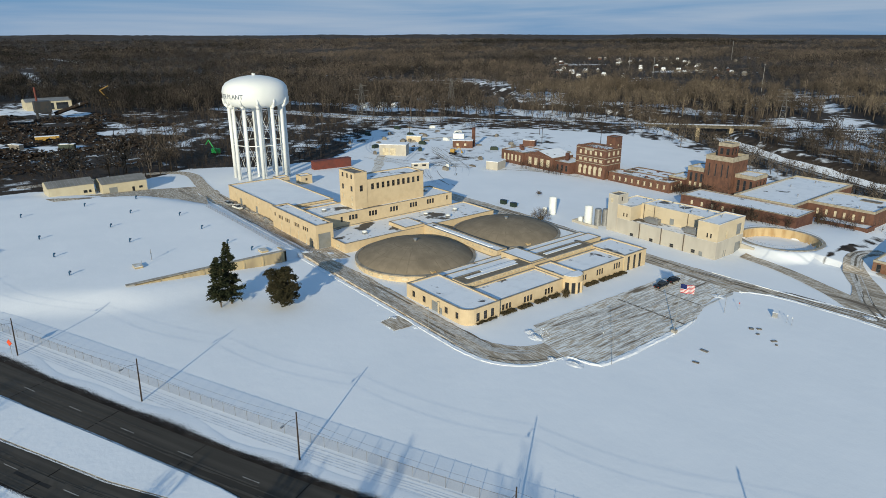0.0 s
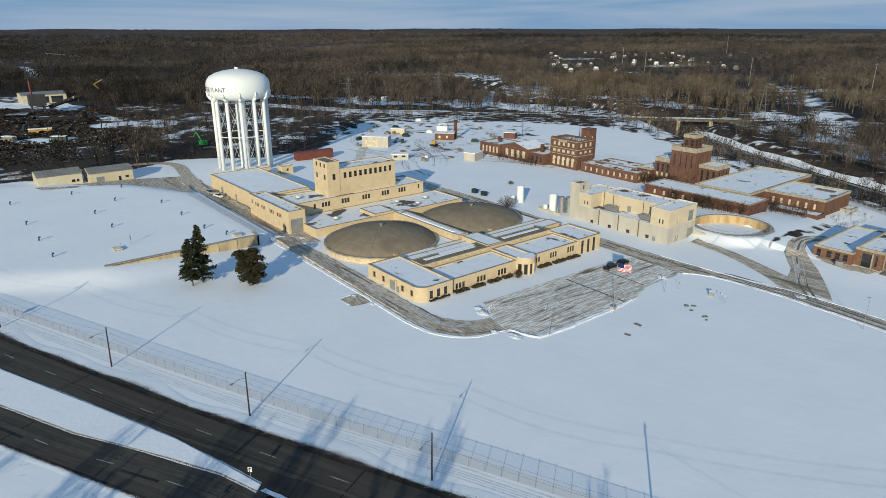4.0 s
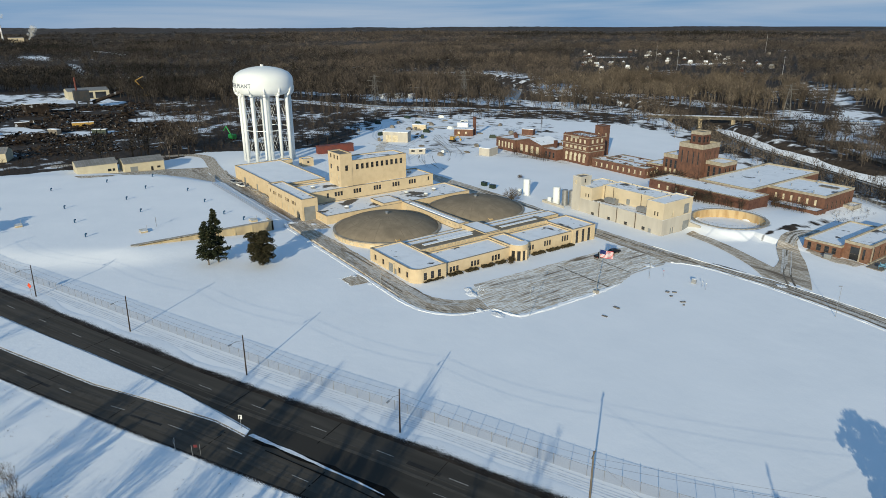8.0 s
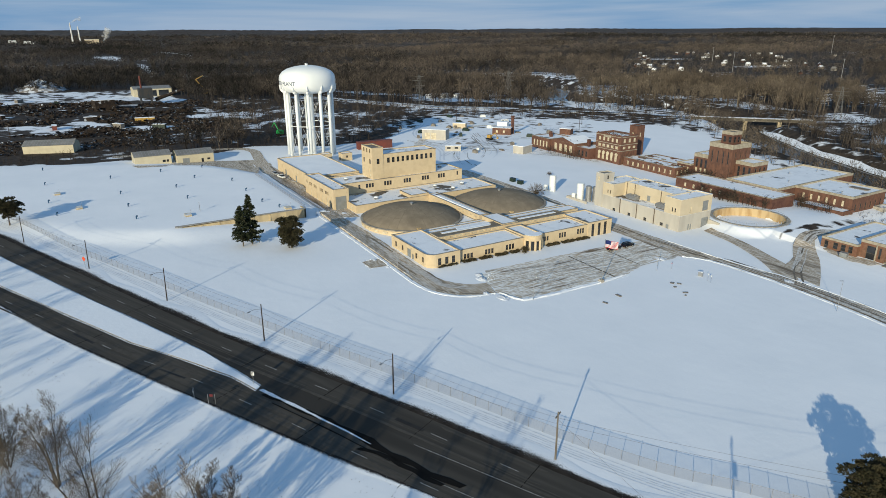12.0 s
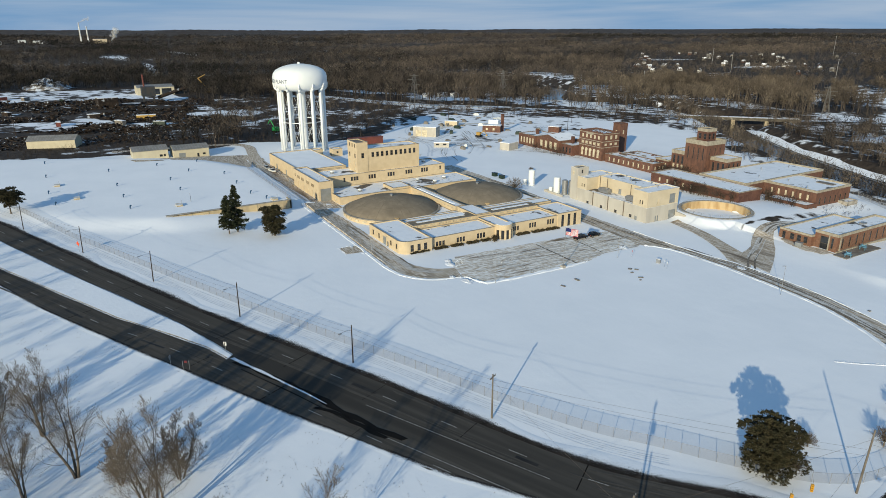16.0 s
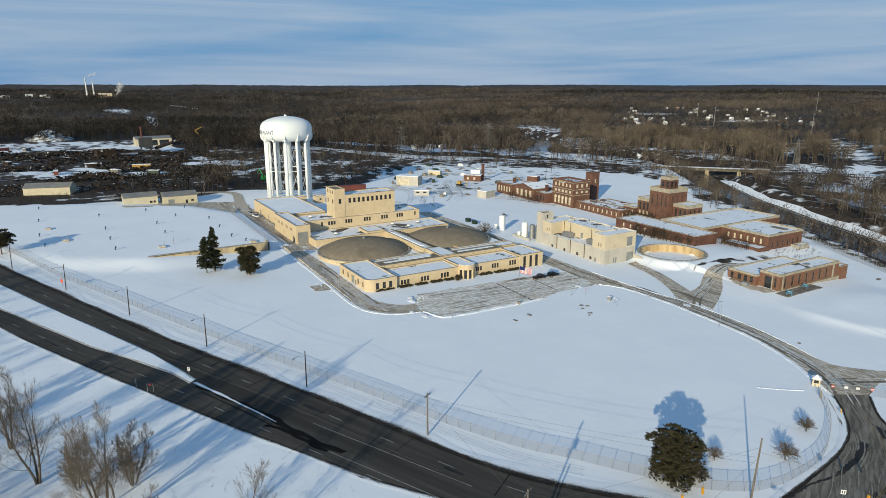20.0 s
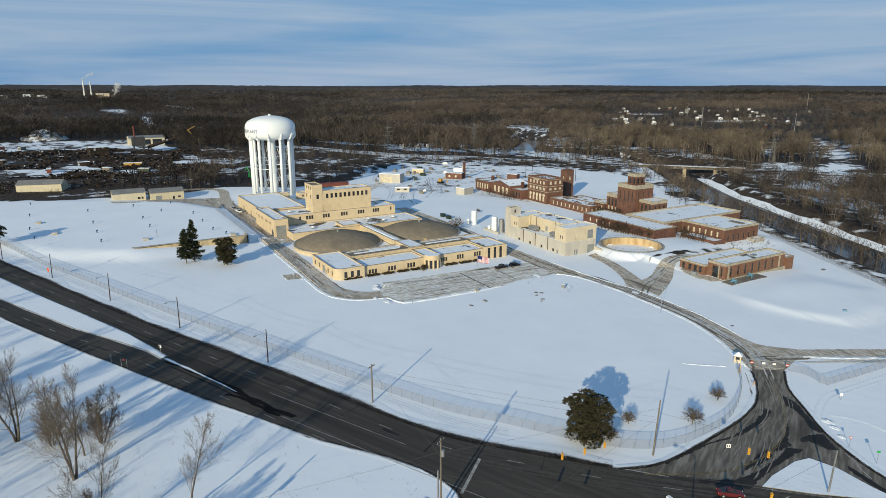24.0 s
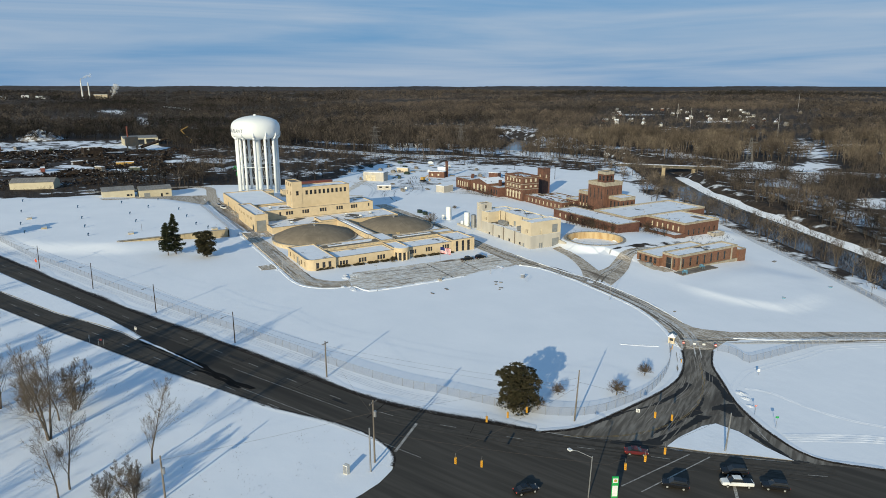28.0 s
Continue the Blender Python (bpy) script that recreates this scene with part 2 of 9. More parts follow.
def stand_material(name, dark, middle, pale, at=0.5):
    """Bark and twigs of many trees, from dark to pale by the tone of each, mottled by noise."""
    m = material(name, middle, 0.95)
    nt = m.node_tree
    tone = nt.nodes.new("ShaderNodeAttribute")
    tone.attribute_name = "tone"
    ramp_ = nt.nodes.new("ShaderNodeValToRGB")
    ramp_.color_ramp.elements[0].color, ramp_.color_ramp.elements[1].color = (*dark, 1), (*pale, 1)
    ramp_.color_ramp.elements.new(at).color = (*middle, 1)
    mottle = nt.nodes.new("ShaderNodeTexNoise")
    mottle.inputs["Scale"].default_value, mottle.inputs["Detail"].default_value = 0.5, 3.0
    swing = nt.nodes.new("ShaderNodeMapRange")
    swing.inputs["From Min"].default_value, swing.inputs["From Max"].default_value = 0.3, 0.7
    swing.inputs["To Min"].default_value, swing.inputs["To Max"].default_value = 0.75, 1.2
    hsv = nt.nodes.new("ShaderNodeHueSaturation")
    geo_ = nt.nodes.new("ShaderNodeNewGeometry")
    nt.links.new(geo_.outputs["Position"], mottle.inputs["Vector"])
    nt.links.new(mottle.outputs["Fac"], swing.inputs["Value"])
    nt.links.new(swing.outputs["Result"], hsv.inputs["Value"])
    nt.links.new(tone.outputs["Fac"], ramp_.inputs["Fac"])
    nt.links.new(ramp_.outputs["Color"], hsv.inputs["Color"])
    nt.links.new(hsv.outputs["Color"], nt.nodes["Principled BSDF"].inputs["Base Color"])
    return m


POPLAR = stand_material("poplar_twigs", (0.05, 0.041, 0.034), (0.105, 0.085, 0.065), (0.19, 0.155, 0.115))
WOODS = stand_material("winter_woods", (0.019, 0.018, 0.016), (0.07, 0.058, 0.049), (0.145, 0.118, 0.093), 0.45)
CANOPY = material("far_canopy", (0.1, 0.083, 0.07), 0.95, second=(0.03, 0.027, 0.025), scale=0.035, amount=(0.4, 0.6), bump=0.8, bump_scale=0.05, third=(0.06, 0.046, 0.037), third_scale=0.003,
                  third_at=(0.45, 0.6), squeeze=(1, 1, 1))
SCRUB = material("scrub_twigs", (0.078, 0.06, 0.046), 0.95, second=(0.042, 0.033, 0.027), scale=0.2)
CONIFER = material("conifer_needles", (0.028, 0.036, 0.02), 0.85, second=(0.045, 0.048, 0.024), scale=0.6)
PINE = material("pine_needles", (0.036, 0.036, 0.02), 0.85, second=(0.07, 0.06, 0.034), scale=1.1)
MOUNDMAT = material("snow_streaked_gravel", (0.2, 0.17, 0.14), 0.9, second=(0.7, 0.72, 0.75), scale=0.12, amount=(0.46, 0.56), bump=0.3, bump_scale=0.5, squeeze=(1, 1, 2.5))
HEDGE = material("brown_hedge", (0.075, 0.058, 0.034), 0.95, second=(0.045, 0.04, 0.022), scale=1.5)
SCRAP = material("scrap_heap", (0.022, 0.018, 0.016), 0.85, second=(0.05, 0.036, 0.027), scale=0.5, third=(0.4, 0.42, 0.45), third_scale=0.3, third_at=(0.62, 0.66))
SHEDWALL = material("cream_sheet_metal", (0.55, 0.49, 0.35), 0.5, second=(0.5, 0.44, 0.31), scale=0.4)
SHEDROOF = material("grey_sheet_roof", (0.2, 0.185, 0.16), 0.55, second=(0.27, 0.25, 0.22), scale=0.3)
CARRED = material("dull_red_boxcar", (0.17, 0.045, 0.03), 0.7, second=(0.12, 0.04, 0.03), scale=0.4)
ORANGE = material("signal_yellow", (0.65, 0.33, 0.03), 0.5)
SIGNRED = material("sign_red", (0.5, 0.07, 0.05), 0.5)
SIGNORANGE = material("sign_orange", (0.75, 0.1, 0.04), 0.5)
SIGNWHITE = material("sign_white", (0.75, 0.75, 0.73), 0.5)
SIGNGREEN = material("sign_green", (0.03, 0.35, 0.08), 0.5)
FLAGRED = material("flag_red", (0.5, 0.05, 0.06), 0.8)
FLAGBLUE = material("flag_blue", (0.02, 0.03, 0.12), 0.8)
BLUEPIPE = material("blue_vent_paint", (0.02, 0.07, 0.14), 0.5)
BRIDGE = material("weathered_bridge_concrete", (0.13, 0.115, 0.092), 0.9, second=(0.085, 0.075, 0.06), scale=0.5, third=(0.26, 0.24, 0.2), third_scale=0.4, third_at=(0.6, 0.66))
BRIDGE_PIER = material("stained_bridge_pier", (0.4, 0.33, 0.22), 0.9, second=(0.28, 0.225, 0.15), scale=0.4, squeeze=(1, 1, 0.3))
PYLON = material("weathered_pylon_steel", (0.17, 0.165, 0.155), 0.6, 0.2, second=(0.12, 0.115, 0.11), scale=0.5)
STEAM = material("white_steam", (0.8, 0.8, 0.8), 1.0)
steam_mix = STEAM.node_tree.nodes.new("ShaderNodeMixShader")
steam_mix.inputs["Fac"].default_value = 0.17
STEAM.node_tree.links.new(STEAM.node_tree.nodes.new("ShaderNodeBsdfTransparent").outputs[0], steam_mix.inputs[1])
STEAM.node_tree.links.new(STEAM.node_tree.nodes["Principled BSDF"].outputs[0], steam_mix.inputs[2])
STEAM.node_tree.links.new(steam_mix.outputs[0], STEAM.node_tree.nodes["Material Output"].inputs["Surface"])
BLUEFRAME = material("pale_blue_steel", (0.12, 0.26, 0.36), 0.5)
BLACK = material("black_paint", (0.012, 0.012, 0.013), 0.25)
SILVER = material("silver_paint", (0.5, 0.5, 0.48), 0.3, 0.4)
WHITECAR = material("white_car_paint", (0.75, 0.75, 0.72), 0.3)
MAROON = material("maroon_paint", (0.12, 0.02, 0.02), 0.3)
TYRE = material("tyre_rubber", (0.015, 0.015, 0.015), 0.9)
LAMPGLASS = material("lamp_lens", (0.5, 0.45, 0.4), 0.2)
YELLOW = material("digger_yellow", (0.42, 0.26, 0.06), 0.5)
DARKSTEEL = material("dark_machine_steel", (0.035, 0.04, 0.046), 0.6, second=(0.055, 0.05, 0.046), scale=0.4)
GREENM = material("machine_green", (0.02, 0.035, 0.022), 0.5)
CRACK = material("dark_crack", (0.008, 0.007, 0.006), 0.85)


def ground_material(name="ground", grain=0.12, swing=1.3, soil=((0.064, 0.049, 0.037), (0.034, 0.027, 0.022)), relief=0.17, soft=0.08):
    """Snow where the cover value is high, leaf litter, dirt or grit where it is low, with ragged edges between."""
    m = bpy.data.materials.new(name)
    m.use_nodes = True
    nt = m.node_tree
    bsdf = nt.nodes["Principled BSDF"]
    bsdf.inputs["Roughness"].default_value = 0.75
    bsdf.inputs["Specular IOR Level"].default_value = 0.08
    geo = nt.nodes.new("ShaderNodeNewGeometry")
    cover = nt.nodes.new("ShaderNodeAttribute")
    cover.attribute_name = "cover"

    def noise_at(scale, detail=6.0):
        n = nt.nodes.new("ShaderNodeTexNoise")
        n.inputs["Scale"].default_value, n.inputs["Detail"].default_value = scale, detail
        nt.links.new(geo.outputs["Position"], n.inputs["Vector"])
        return n.outputs["Fac"]

    def math_op(op, a, b):
        x = nt.nodes.new("ShaderNodeMath")
        x.operation = op
        for i, v in enumerate((a, b)):
            if isinstance(v, (int, float)):
                x.inputs[i].default_value = v
            else:
                nt.links.new(v, x.inputs[i])
        return x.outputs[0]

    def blend(fac, c1, c2):
        x = nt.nodes.new("ShaderNodeMixRGB")
        nt.links.new(fac, x.inputs["Fac"])
        for c, k in ((c1, "Color1"), (c2, "Color2")):
            if isinstance(c, tuple):
                x.inputs[k].default_value = (*c, 1)
            else:
                nt.links.new(c, x.inputs[k])
        return x.outputs["Color"]

    def span(v, lo, hi):
        r = nt.nodes.new("ShaderNodeMapRange")
        r.inputs["From Min"].default_value, r.inputs["From Max"].default_value = lo, hi
        nt.links.new(v, r.inputs["Value"])
        return r.outputs["Result"]

    ragged = math_op("ADD", cover.outputs["Fac"], math_op("MULTIPLY", math_op("SUBTRACT", noise_at(grain, 8.0), 0.5), swing))
    snow = blend(span(noise_at(0.06), 0.35, 0.65), (0.86, 0.87, 0.89), (0.82, 0.835, 0.86))
    litter = blend(span(noise_at(0.3), 0.4, 0.62), *soil)
    nt.links.new(blend(span(ragged, 0.5 - soft, 0.5 + soft), litter, snow), bsdf.inputs["Base Color"])
    b = nt.nodes.new("ShaderNodeBump")
    b.inputs["Strength"].default_value, b.inputs["Distance"].default_value = relief, 0.25
    nt.links.new(math_op("ADD", math_op("MULTIPLY", noise_at(0.25, 4.0), 1.5), math_op("MULTIPLY", noise_at(1.6, 4.0), 0.35)), b.inputs["Height"])
    nt.links.new(b.outputs["Normal"], bsdf.inputs["Normal"])
    return m


GROUND = ground_material()
SHOULDER = ground_material("gritty_shoulder", 6.0, 2.0, ((0.036, 0.03, 0.025), (0.018, 0.015, 0.013)), 0.25, 0.24)


def mesh_material():
    """Chain-link wire: mostly open."""
    m = bpy.data.materials.new("chain_link")
    m.use_nodes = True
    nt = m.node_tree
    nt.nodes["Principled BSDF"].inputs["Base Color"].default_value = (0.22, 0.2, 0.18, 1)
    clear = nt.nodes.new("ShaderNodeBsdfTransparent")
    x = nt.nodes.new("ShaderNodeMixShader")
    x.inputs["Fac"].default_value = 0.22
    nt.links.new(clear.outputs[0], x.inputs[1])
    nt.links.new(nt.nodes["Principled BSDF"].outputs[0], x.inputs[2])
    nt.links.new(x.outputs[0], nt.nodes["Material Output"].inputs["Surface"])
    return m


LINK = mesh_material()
# ---- building tools ----
class Geo:
    """Gathers corners and faces of one mesh."""

    def __init__(self):
        self.v, self.f = [], []

    def face(self, *pts):
        n = len(self.v)
        self.v.extend(tuple(p) for p in pts)
        self.f.append(tuple(range(n, n + len(pts))))
        return self

    def box(self, x0, x1, y0, y1, z0, z1, bottom=True):
        n = len(self.v)
        self.v += [(x0, y0, z0), (x1, y0, z0), (x1, y1, z0), (x0, y1, z0), (x0, y0, z1), (x1, y0, z1), (x1, y1, z1), (x0, y1, z1)]
        quads = [(4, 5, 6, 7), (0, 1, 5, 4), (1, 2, 6, 5), (2, 3, 7, 6), (3, 0, 4, 7)] + ([(3, 2, 1, 0)] if bottom else [])
        self.f += [tuple(n + i for i in q) for q in quads]
        return self

    def tube(self, p, q, r0, r1=None, n=8, caps=True):
        p, q = Vector(p), Vector(q)
        r1 = r0 if r1 is None else r1
        w = (q - p).normalized()
        a = w.orthogonal().normalized()
        b = w.cross(a)
        k = len(self.v)
        for c, r in ((p, r0), (q, r1)):
            for i in range(n):
                t = 2 * math.pi * i / n
                self.v.append(tuple(c + (a * math.cos(t) + b * math.sin(t)) * r))
        self.f += [(k + i, k + (i + 1) % n, k + n + (i + 1) % n, k + n + i) for i in range(n)]
        if caps:
            self.f += [tuple(k + i for i in reversed(range(n))), tuple(k + n + i for i in range(n))]
        return self

    def lathe(self, cx, cy, profile, n=32):
        """Turned shape about an upright axis; profile: (radius, height) from below to above."""
        k = len(self.v)
        for r, z in profile:
            for i in range(n):
                t = 2 * math.pi * i / n
                self.v.append((cx + r * math.cos(t), cy + r * math.sin(t), z))
        for j in range(len(profile) - 1):
            self.f += [(k + j * n + i, k + j * n + (i + 1) % n, k + (j + 1) * n + (i + 1) % n, k + (j + 1) * n + i) for i in range(n)]
        return self

    def prism(self, pts, z0, z1):
        """Upright block over a plan polygon (counter-clockwise)."""
        n, k = len(pts), len(self.v)
        self.v += [(x, y, z0) for x, y in pts] + [(x, y, z1) for x, y in pts]
        self.f += [(k + i, k + (i + 1) % n, k + n + (i + 1) % n, k + n + i) for i in range(n)]
        self.f.append(tuple(k + n + i for i in range(n)))
        return self


ROOT = {}


def link_mesh(name, geo, mat, off=(0, 0, 0), smooth=False):
    me = bpy.data.meshes.new(name)
    me.from_pydata([(x - off[0], y - off[1], z - off[2]) for x, y, z in geo.v], [], geo.f)
    if smooth:
        me.polygons.foreach_set("use_smooth", [True] * len(me.polygons))
    me.materials.append(mat)
    me.update()
    return new(name, me)


def part(name, geo, mat, parent, label="", smooth=False, local=False):
    """One mesh object under a thing or a part. The geometry is in world places, or in the thing's own (local)."""
    off = ROOT.get(parent.name, (0, 0, 0))
    ob = link_mesh(name, geo, mat, (0, 0, 0) if local else off, smooth)
    ob.parent = parent
    ROOT[ob.name] = off
    if label:
        ob["label"] = label
    return ob


def thing(name, label, category, at=(0, 0, 0), group="", kind="", rz=0):
    ob = new(name)
    ob.empty_display_size = 0.5
    ob.matrix_basis = pose(*at, 0, 0, rz)
    ROOT[ob.name] = at
    return tagged(ob, label, category, group, kind)


def single(name, geo, mat, label, category, group="", kind="", at=(0, 0, 0), smooth=False, local=False):
    ob = link_mesh(name, geo, mat, (0, 0, 0) if local else at, smooth)
    ob.location = at
    return tagged(ob, label, category, group, kind)


# ---- lie of the land ----
RIVER = [(-760, 640), (-620, 590), (-545, 512), (-480, 480), (-400, 528), (-320, 512), (-258, 466), (-200, 425), (-160, 402), (-122, 381), (-85, 362), (-50, 343), (-15, 325),
         (40, 297), (120, 255), (260, 200), (500, 150)]
MOUND = [(-185.0, 36), (-185.0, 84), (-258, 84), (-291, 66), (-313, 38), (-328, 3), (-345, -32), (-262, -24), (-228, -9), (-200, 10), (-190, 26)]


BASIN = (-95.6, 233.6, 13.4)
BERM = [(-38, 214.2), (-21.6, 213.5), (-7.5, 216.7), (6.6, 225.9), (8.4, 237.4), (2.9, 264.8)]
TERRACE = BERM + [(-10, 280), (-38, 272), (-41, 226)]


def seg_dist(x, y, line):
    """Distance to an open line, and to which side (positive to its left)."""
    best = np.full(np.shape(x), 1e9)
    for (ax, ay), (bx, by) in zip(line, line[1:]):
        ux, uy = bx - ax, by - ay
        t = np.clip(((x - ax) * ux + (y - ay) * uy) / (ux * ux + uy * uy), 0, 1)
        best = np.minimum(best, np.hypot(x - ax - t * ux, y - ay - t * uy))
    return best


def inside(x, y, poly):
    r = np.zeros(np.shape(x), bool)
    for (ax, ay), (bx, by) in zip(poly, poly[1:] + poly[:1]):
        if ay != by:
            r ^= ((ay > y) != (by > y)) & (x < (bx - ax) * (y - ay) / (by - ay) + ax)
    return r


def smooth01(t):
    t = np.clip(t, 0, 1)
    return t * t * (3 - 2 * t)


def ground_z(x, y):
    x, y = np.asarray(x, float), np.asarray(y, float)
    z = 3.715 - 0.01123 * np.clip(x, -300, 200) - 0.0181 * np.clip(y, -60, 330)
    r = np.hypot(x - 50, y - 10)
    z = z + 40 * np.clip((r - 1700) / 3200, 0, 1) ** 1.4
    z = z + 1.3 * smooth01(1.25 - 1.25 * np.hypot((x + 62) / 52, (y - 246) / 40))
    # the snow berm that bounds a low terrace beside the brick office
    z = z + 0.95 * inside(x, y, TERRACE) * smooth01(seg_dist(x, y, BERM) / 6.5) * smooth01(seg_dist(x, y, TERRACE[5:] + TERRACE[:1]) / 16)
    # the wider river flat under the railway bridge
    z = z - 6.5 * smooth01(1.25 - 1.25 * np.hypot(x + 274, y - 489) / 38)
    bank = smooth01((seg_dist(x, y, RIVER) - 9.5) / 15)
    z = -8.0 + (z + 8.0) * bank
    d = seg_dist(x, y, MOUND + MOUND[:1])
    wall = (x > -186) & (y > 36) & (y < 110)
    lift = np.where(inside(x, y, MOUND), 1.0, np.where(wall, smooth01(1 - d / 16) * np.clip(1 - (y - 36) / 40, 0, 1), smooth01(1 - d / 14)))
    z = np.where(z > -7.9, z + lift * np.maximum(7.6 - z, 0), z)
    # snow banked up round the brick annex and the pump hall
    out = np.hypot(np.maximum(np.abs(x + 115) - 31, 0), np.maximum(np.abs(y - 278) - 28, 0))
    z = z + 2.3 * smooth01(1 - out / 15)
    # ground banked up round the sunk basin
    b = np.hypot(x - BASIN[0], y - BASIN[1])
    z = np.where(b < BASIN[2] + 0.6, 0.0, z + smooth01(1 - (b - 15) / np.where(y < BASIN[1] - 8, 5.5, 24)) * np.maximum(3.5 - z, 0))
    return z


LIE_X, LIE_Y = np.arange(-430, 171, 1.0), np.arange(-150, 351, 1.0)
LIE = ground_z(*np.meshgrid(LIE_X, LIE_Y))


def gz(x, y):
    """Height of the land at one place, from a one-metre survey where it is at hand."""
    u, v = x + 430, y + 150
    if not (0 <= u < 600 and 0 <= v < 500):
        return float(ground_z(x, y))
    i, j = int(u), int(v)
    a, b = u - i, v - j
    return float((LIE[j, i] * (1 - a) + LIE[j, i + 1] * a) * (1 - b) + (LIE[j + 1, i] * (1 - a) + LIE[j + 1, i + 1] * a) * b)


def area_mesh(name, pts, mat, lift, label, category, kind="structure", parent=None, step=0):
    """A flat sheet over a plan polygon, laid on the land."""
    bm = bmesh.new()
    vs = [bm.verts.new((x, y, gz(x, y) + lift)) for x, y in pts]
    es = [bm.edges.new((a, b)) for a, b in zip(vs, vs[1:] + vs[:1])]
    bmesh.ops.triangle_fill(bm, use_beauty=True, edges=es, normal=(0, 0, 1))
    for f in bm.faces:
        if f.normal.z < 0:
            f.normal_flip()
    me = bpy.data.meshes.new(name)
    bm.to_mesh(me)
    bm.free()
    me.materials.append(mat)
    ob = new(name, me)
    if parent is not None:
        ob.parent = parent
        return ob
    return tagged(ob, label, category, "", kind)


def spline(pts, step=4.0):
    """Points along a smooth line through the given ones."""
    P = [Vector((*p, 0)) for p in pts]
    P = [P[0] * 2 - P[1]] + P + [P[-1] * 2 - P[-2]]
    res = []
    for a, b, c, e in zip(P, P[1:], P[2:], P[3:]):
        n = max(2, int((c - b).length / step))
        for i in range(n):
            t = i / n
            q = 0.5 * (2 * b + (c - a) * t + (2 * a - 5 * b + 4 * c - e) * t * t + (3 * b - a - 3 * c + e) * t ** 3)
            res.append((q.x, q.y))
    return res + [(P[-2].x, P[-2].y)]


def offset_line(line, d):
    """The line moved sideways by d (positive to its left)."""
    res = []
    for i, (x, y) in enumerate(line):
        a, b = line[max(i - 1, 0)], line[min(i + 1, len(line) - 1)]
        t = Vector((b[0] - a[0], b[1] - a[1])).normalized()
        res.append((x - t.y * d, y + t.x * d))
    return res


def ribbon(geo, left, right, lift, lift2=None):
    n = len(geo.v)
    lift2 = lift if lift2 is None else lift2
    for (ax, ay), (bx, by) in zip(left, right):
        geo.v += [(ax, ay, gz(ax, ay) + lift), (bx, by, gz(bx, by) + lift2)]
    geo.f += [(n + 2 * i + 1, n + 2 * i + 3, n + 2 * i + 2, n + 2 * i) for i in range(len(left) - 1)]
    return geo


def along(pts, d):
    """Points every d metres along a line, with the direction there."""
    res, rest = [], 0.0
    for a, b in zip(pts, pts[1:]):
        u = Vector((b[0] - a[0], b[1] - a[1]))
        n = u.length
        s = rest
        while s < n:
            res.append((a[0] + u.x * s / n, a[1] + u.y * s / n, math.degrees(math.atan2(u.y, u.x))))
            s += d
        rest = s - n
    return res


# ---- walls with real openings ----
def wall_side(geo, side, x0, x1, y0, y1, z0, z1, holes, depth, cut=0.0):
    """One side of a block, with its openings cut through to a depth. Holes: (from, to, sill, head) along x or y."""
    def at(u, z, inset=0.0):
        if side == "S":
            return (u, y0 + inset, z)
        if side == "N":
            return (u, y1 - inset, z)
        return (x1 - inset, u, z) if side == "E" else (x0 + inset, u, z)
    lo, hi = (x0, x1) if side in "SN" else (y0, y1)
    if side == "S":
        hi -= cut
    elif side == "E":
        lo += cut
    us = sorted({lo, hi, *(h[0] for h in holes), *(h[1] for h in holes)})
    zs = sorted({z0, z1, *(h[2] for h in holes), *(h[3] for h in holes)})
    flip = side in "NW"

    def quad(a, b, c, e):
        geo.face(*((e, c, b, a) if flip else (a, b, c, e)))
    for ua, ub in zip(us, us[1:]):
        for za, zb in zip(zs, zs[1:]):
            um, zm = (ua + ub) / 2, (za + zb) / 2
            if not any(h[0] < um < h[1] and h[2] < zm < h[3] for h in holes):
                quad(at(ua, za), at(ub, za), at(ub, zb), at(ua, zb))
    for a, b, c, e in (h[:4] for h in holes):
        quad(at(a, c), at(a, c, depth), at(a, e, depth), at(a, e))
        quad(at(b, c, depth), at(b, c), at(b, e), at(b, e, depth))
        quad(at(a, c), at(b, c), at(b, c, depth), at(a, c, depth))
        quad(at(a, e, depth), at(b, e, depth), at(b, e), at(a, e))


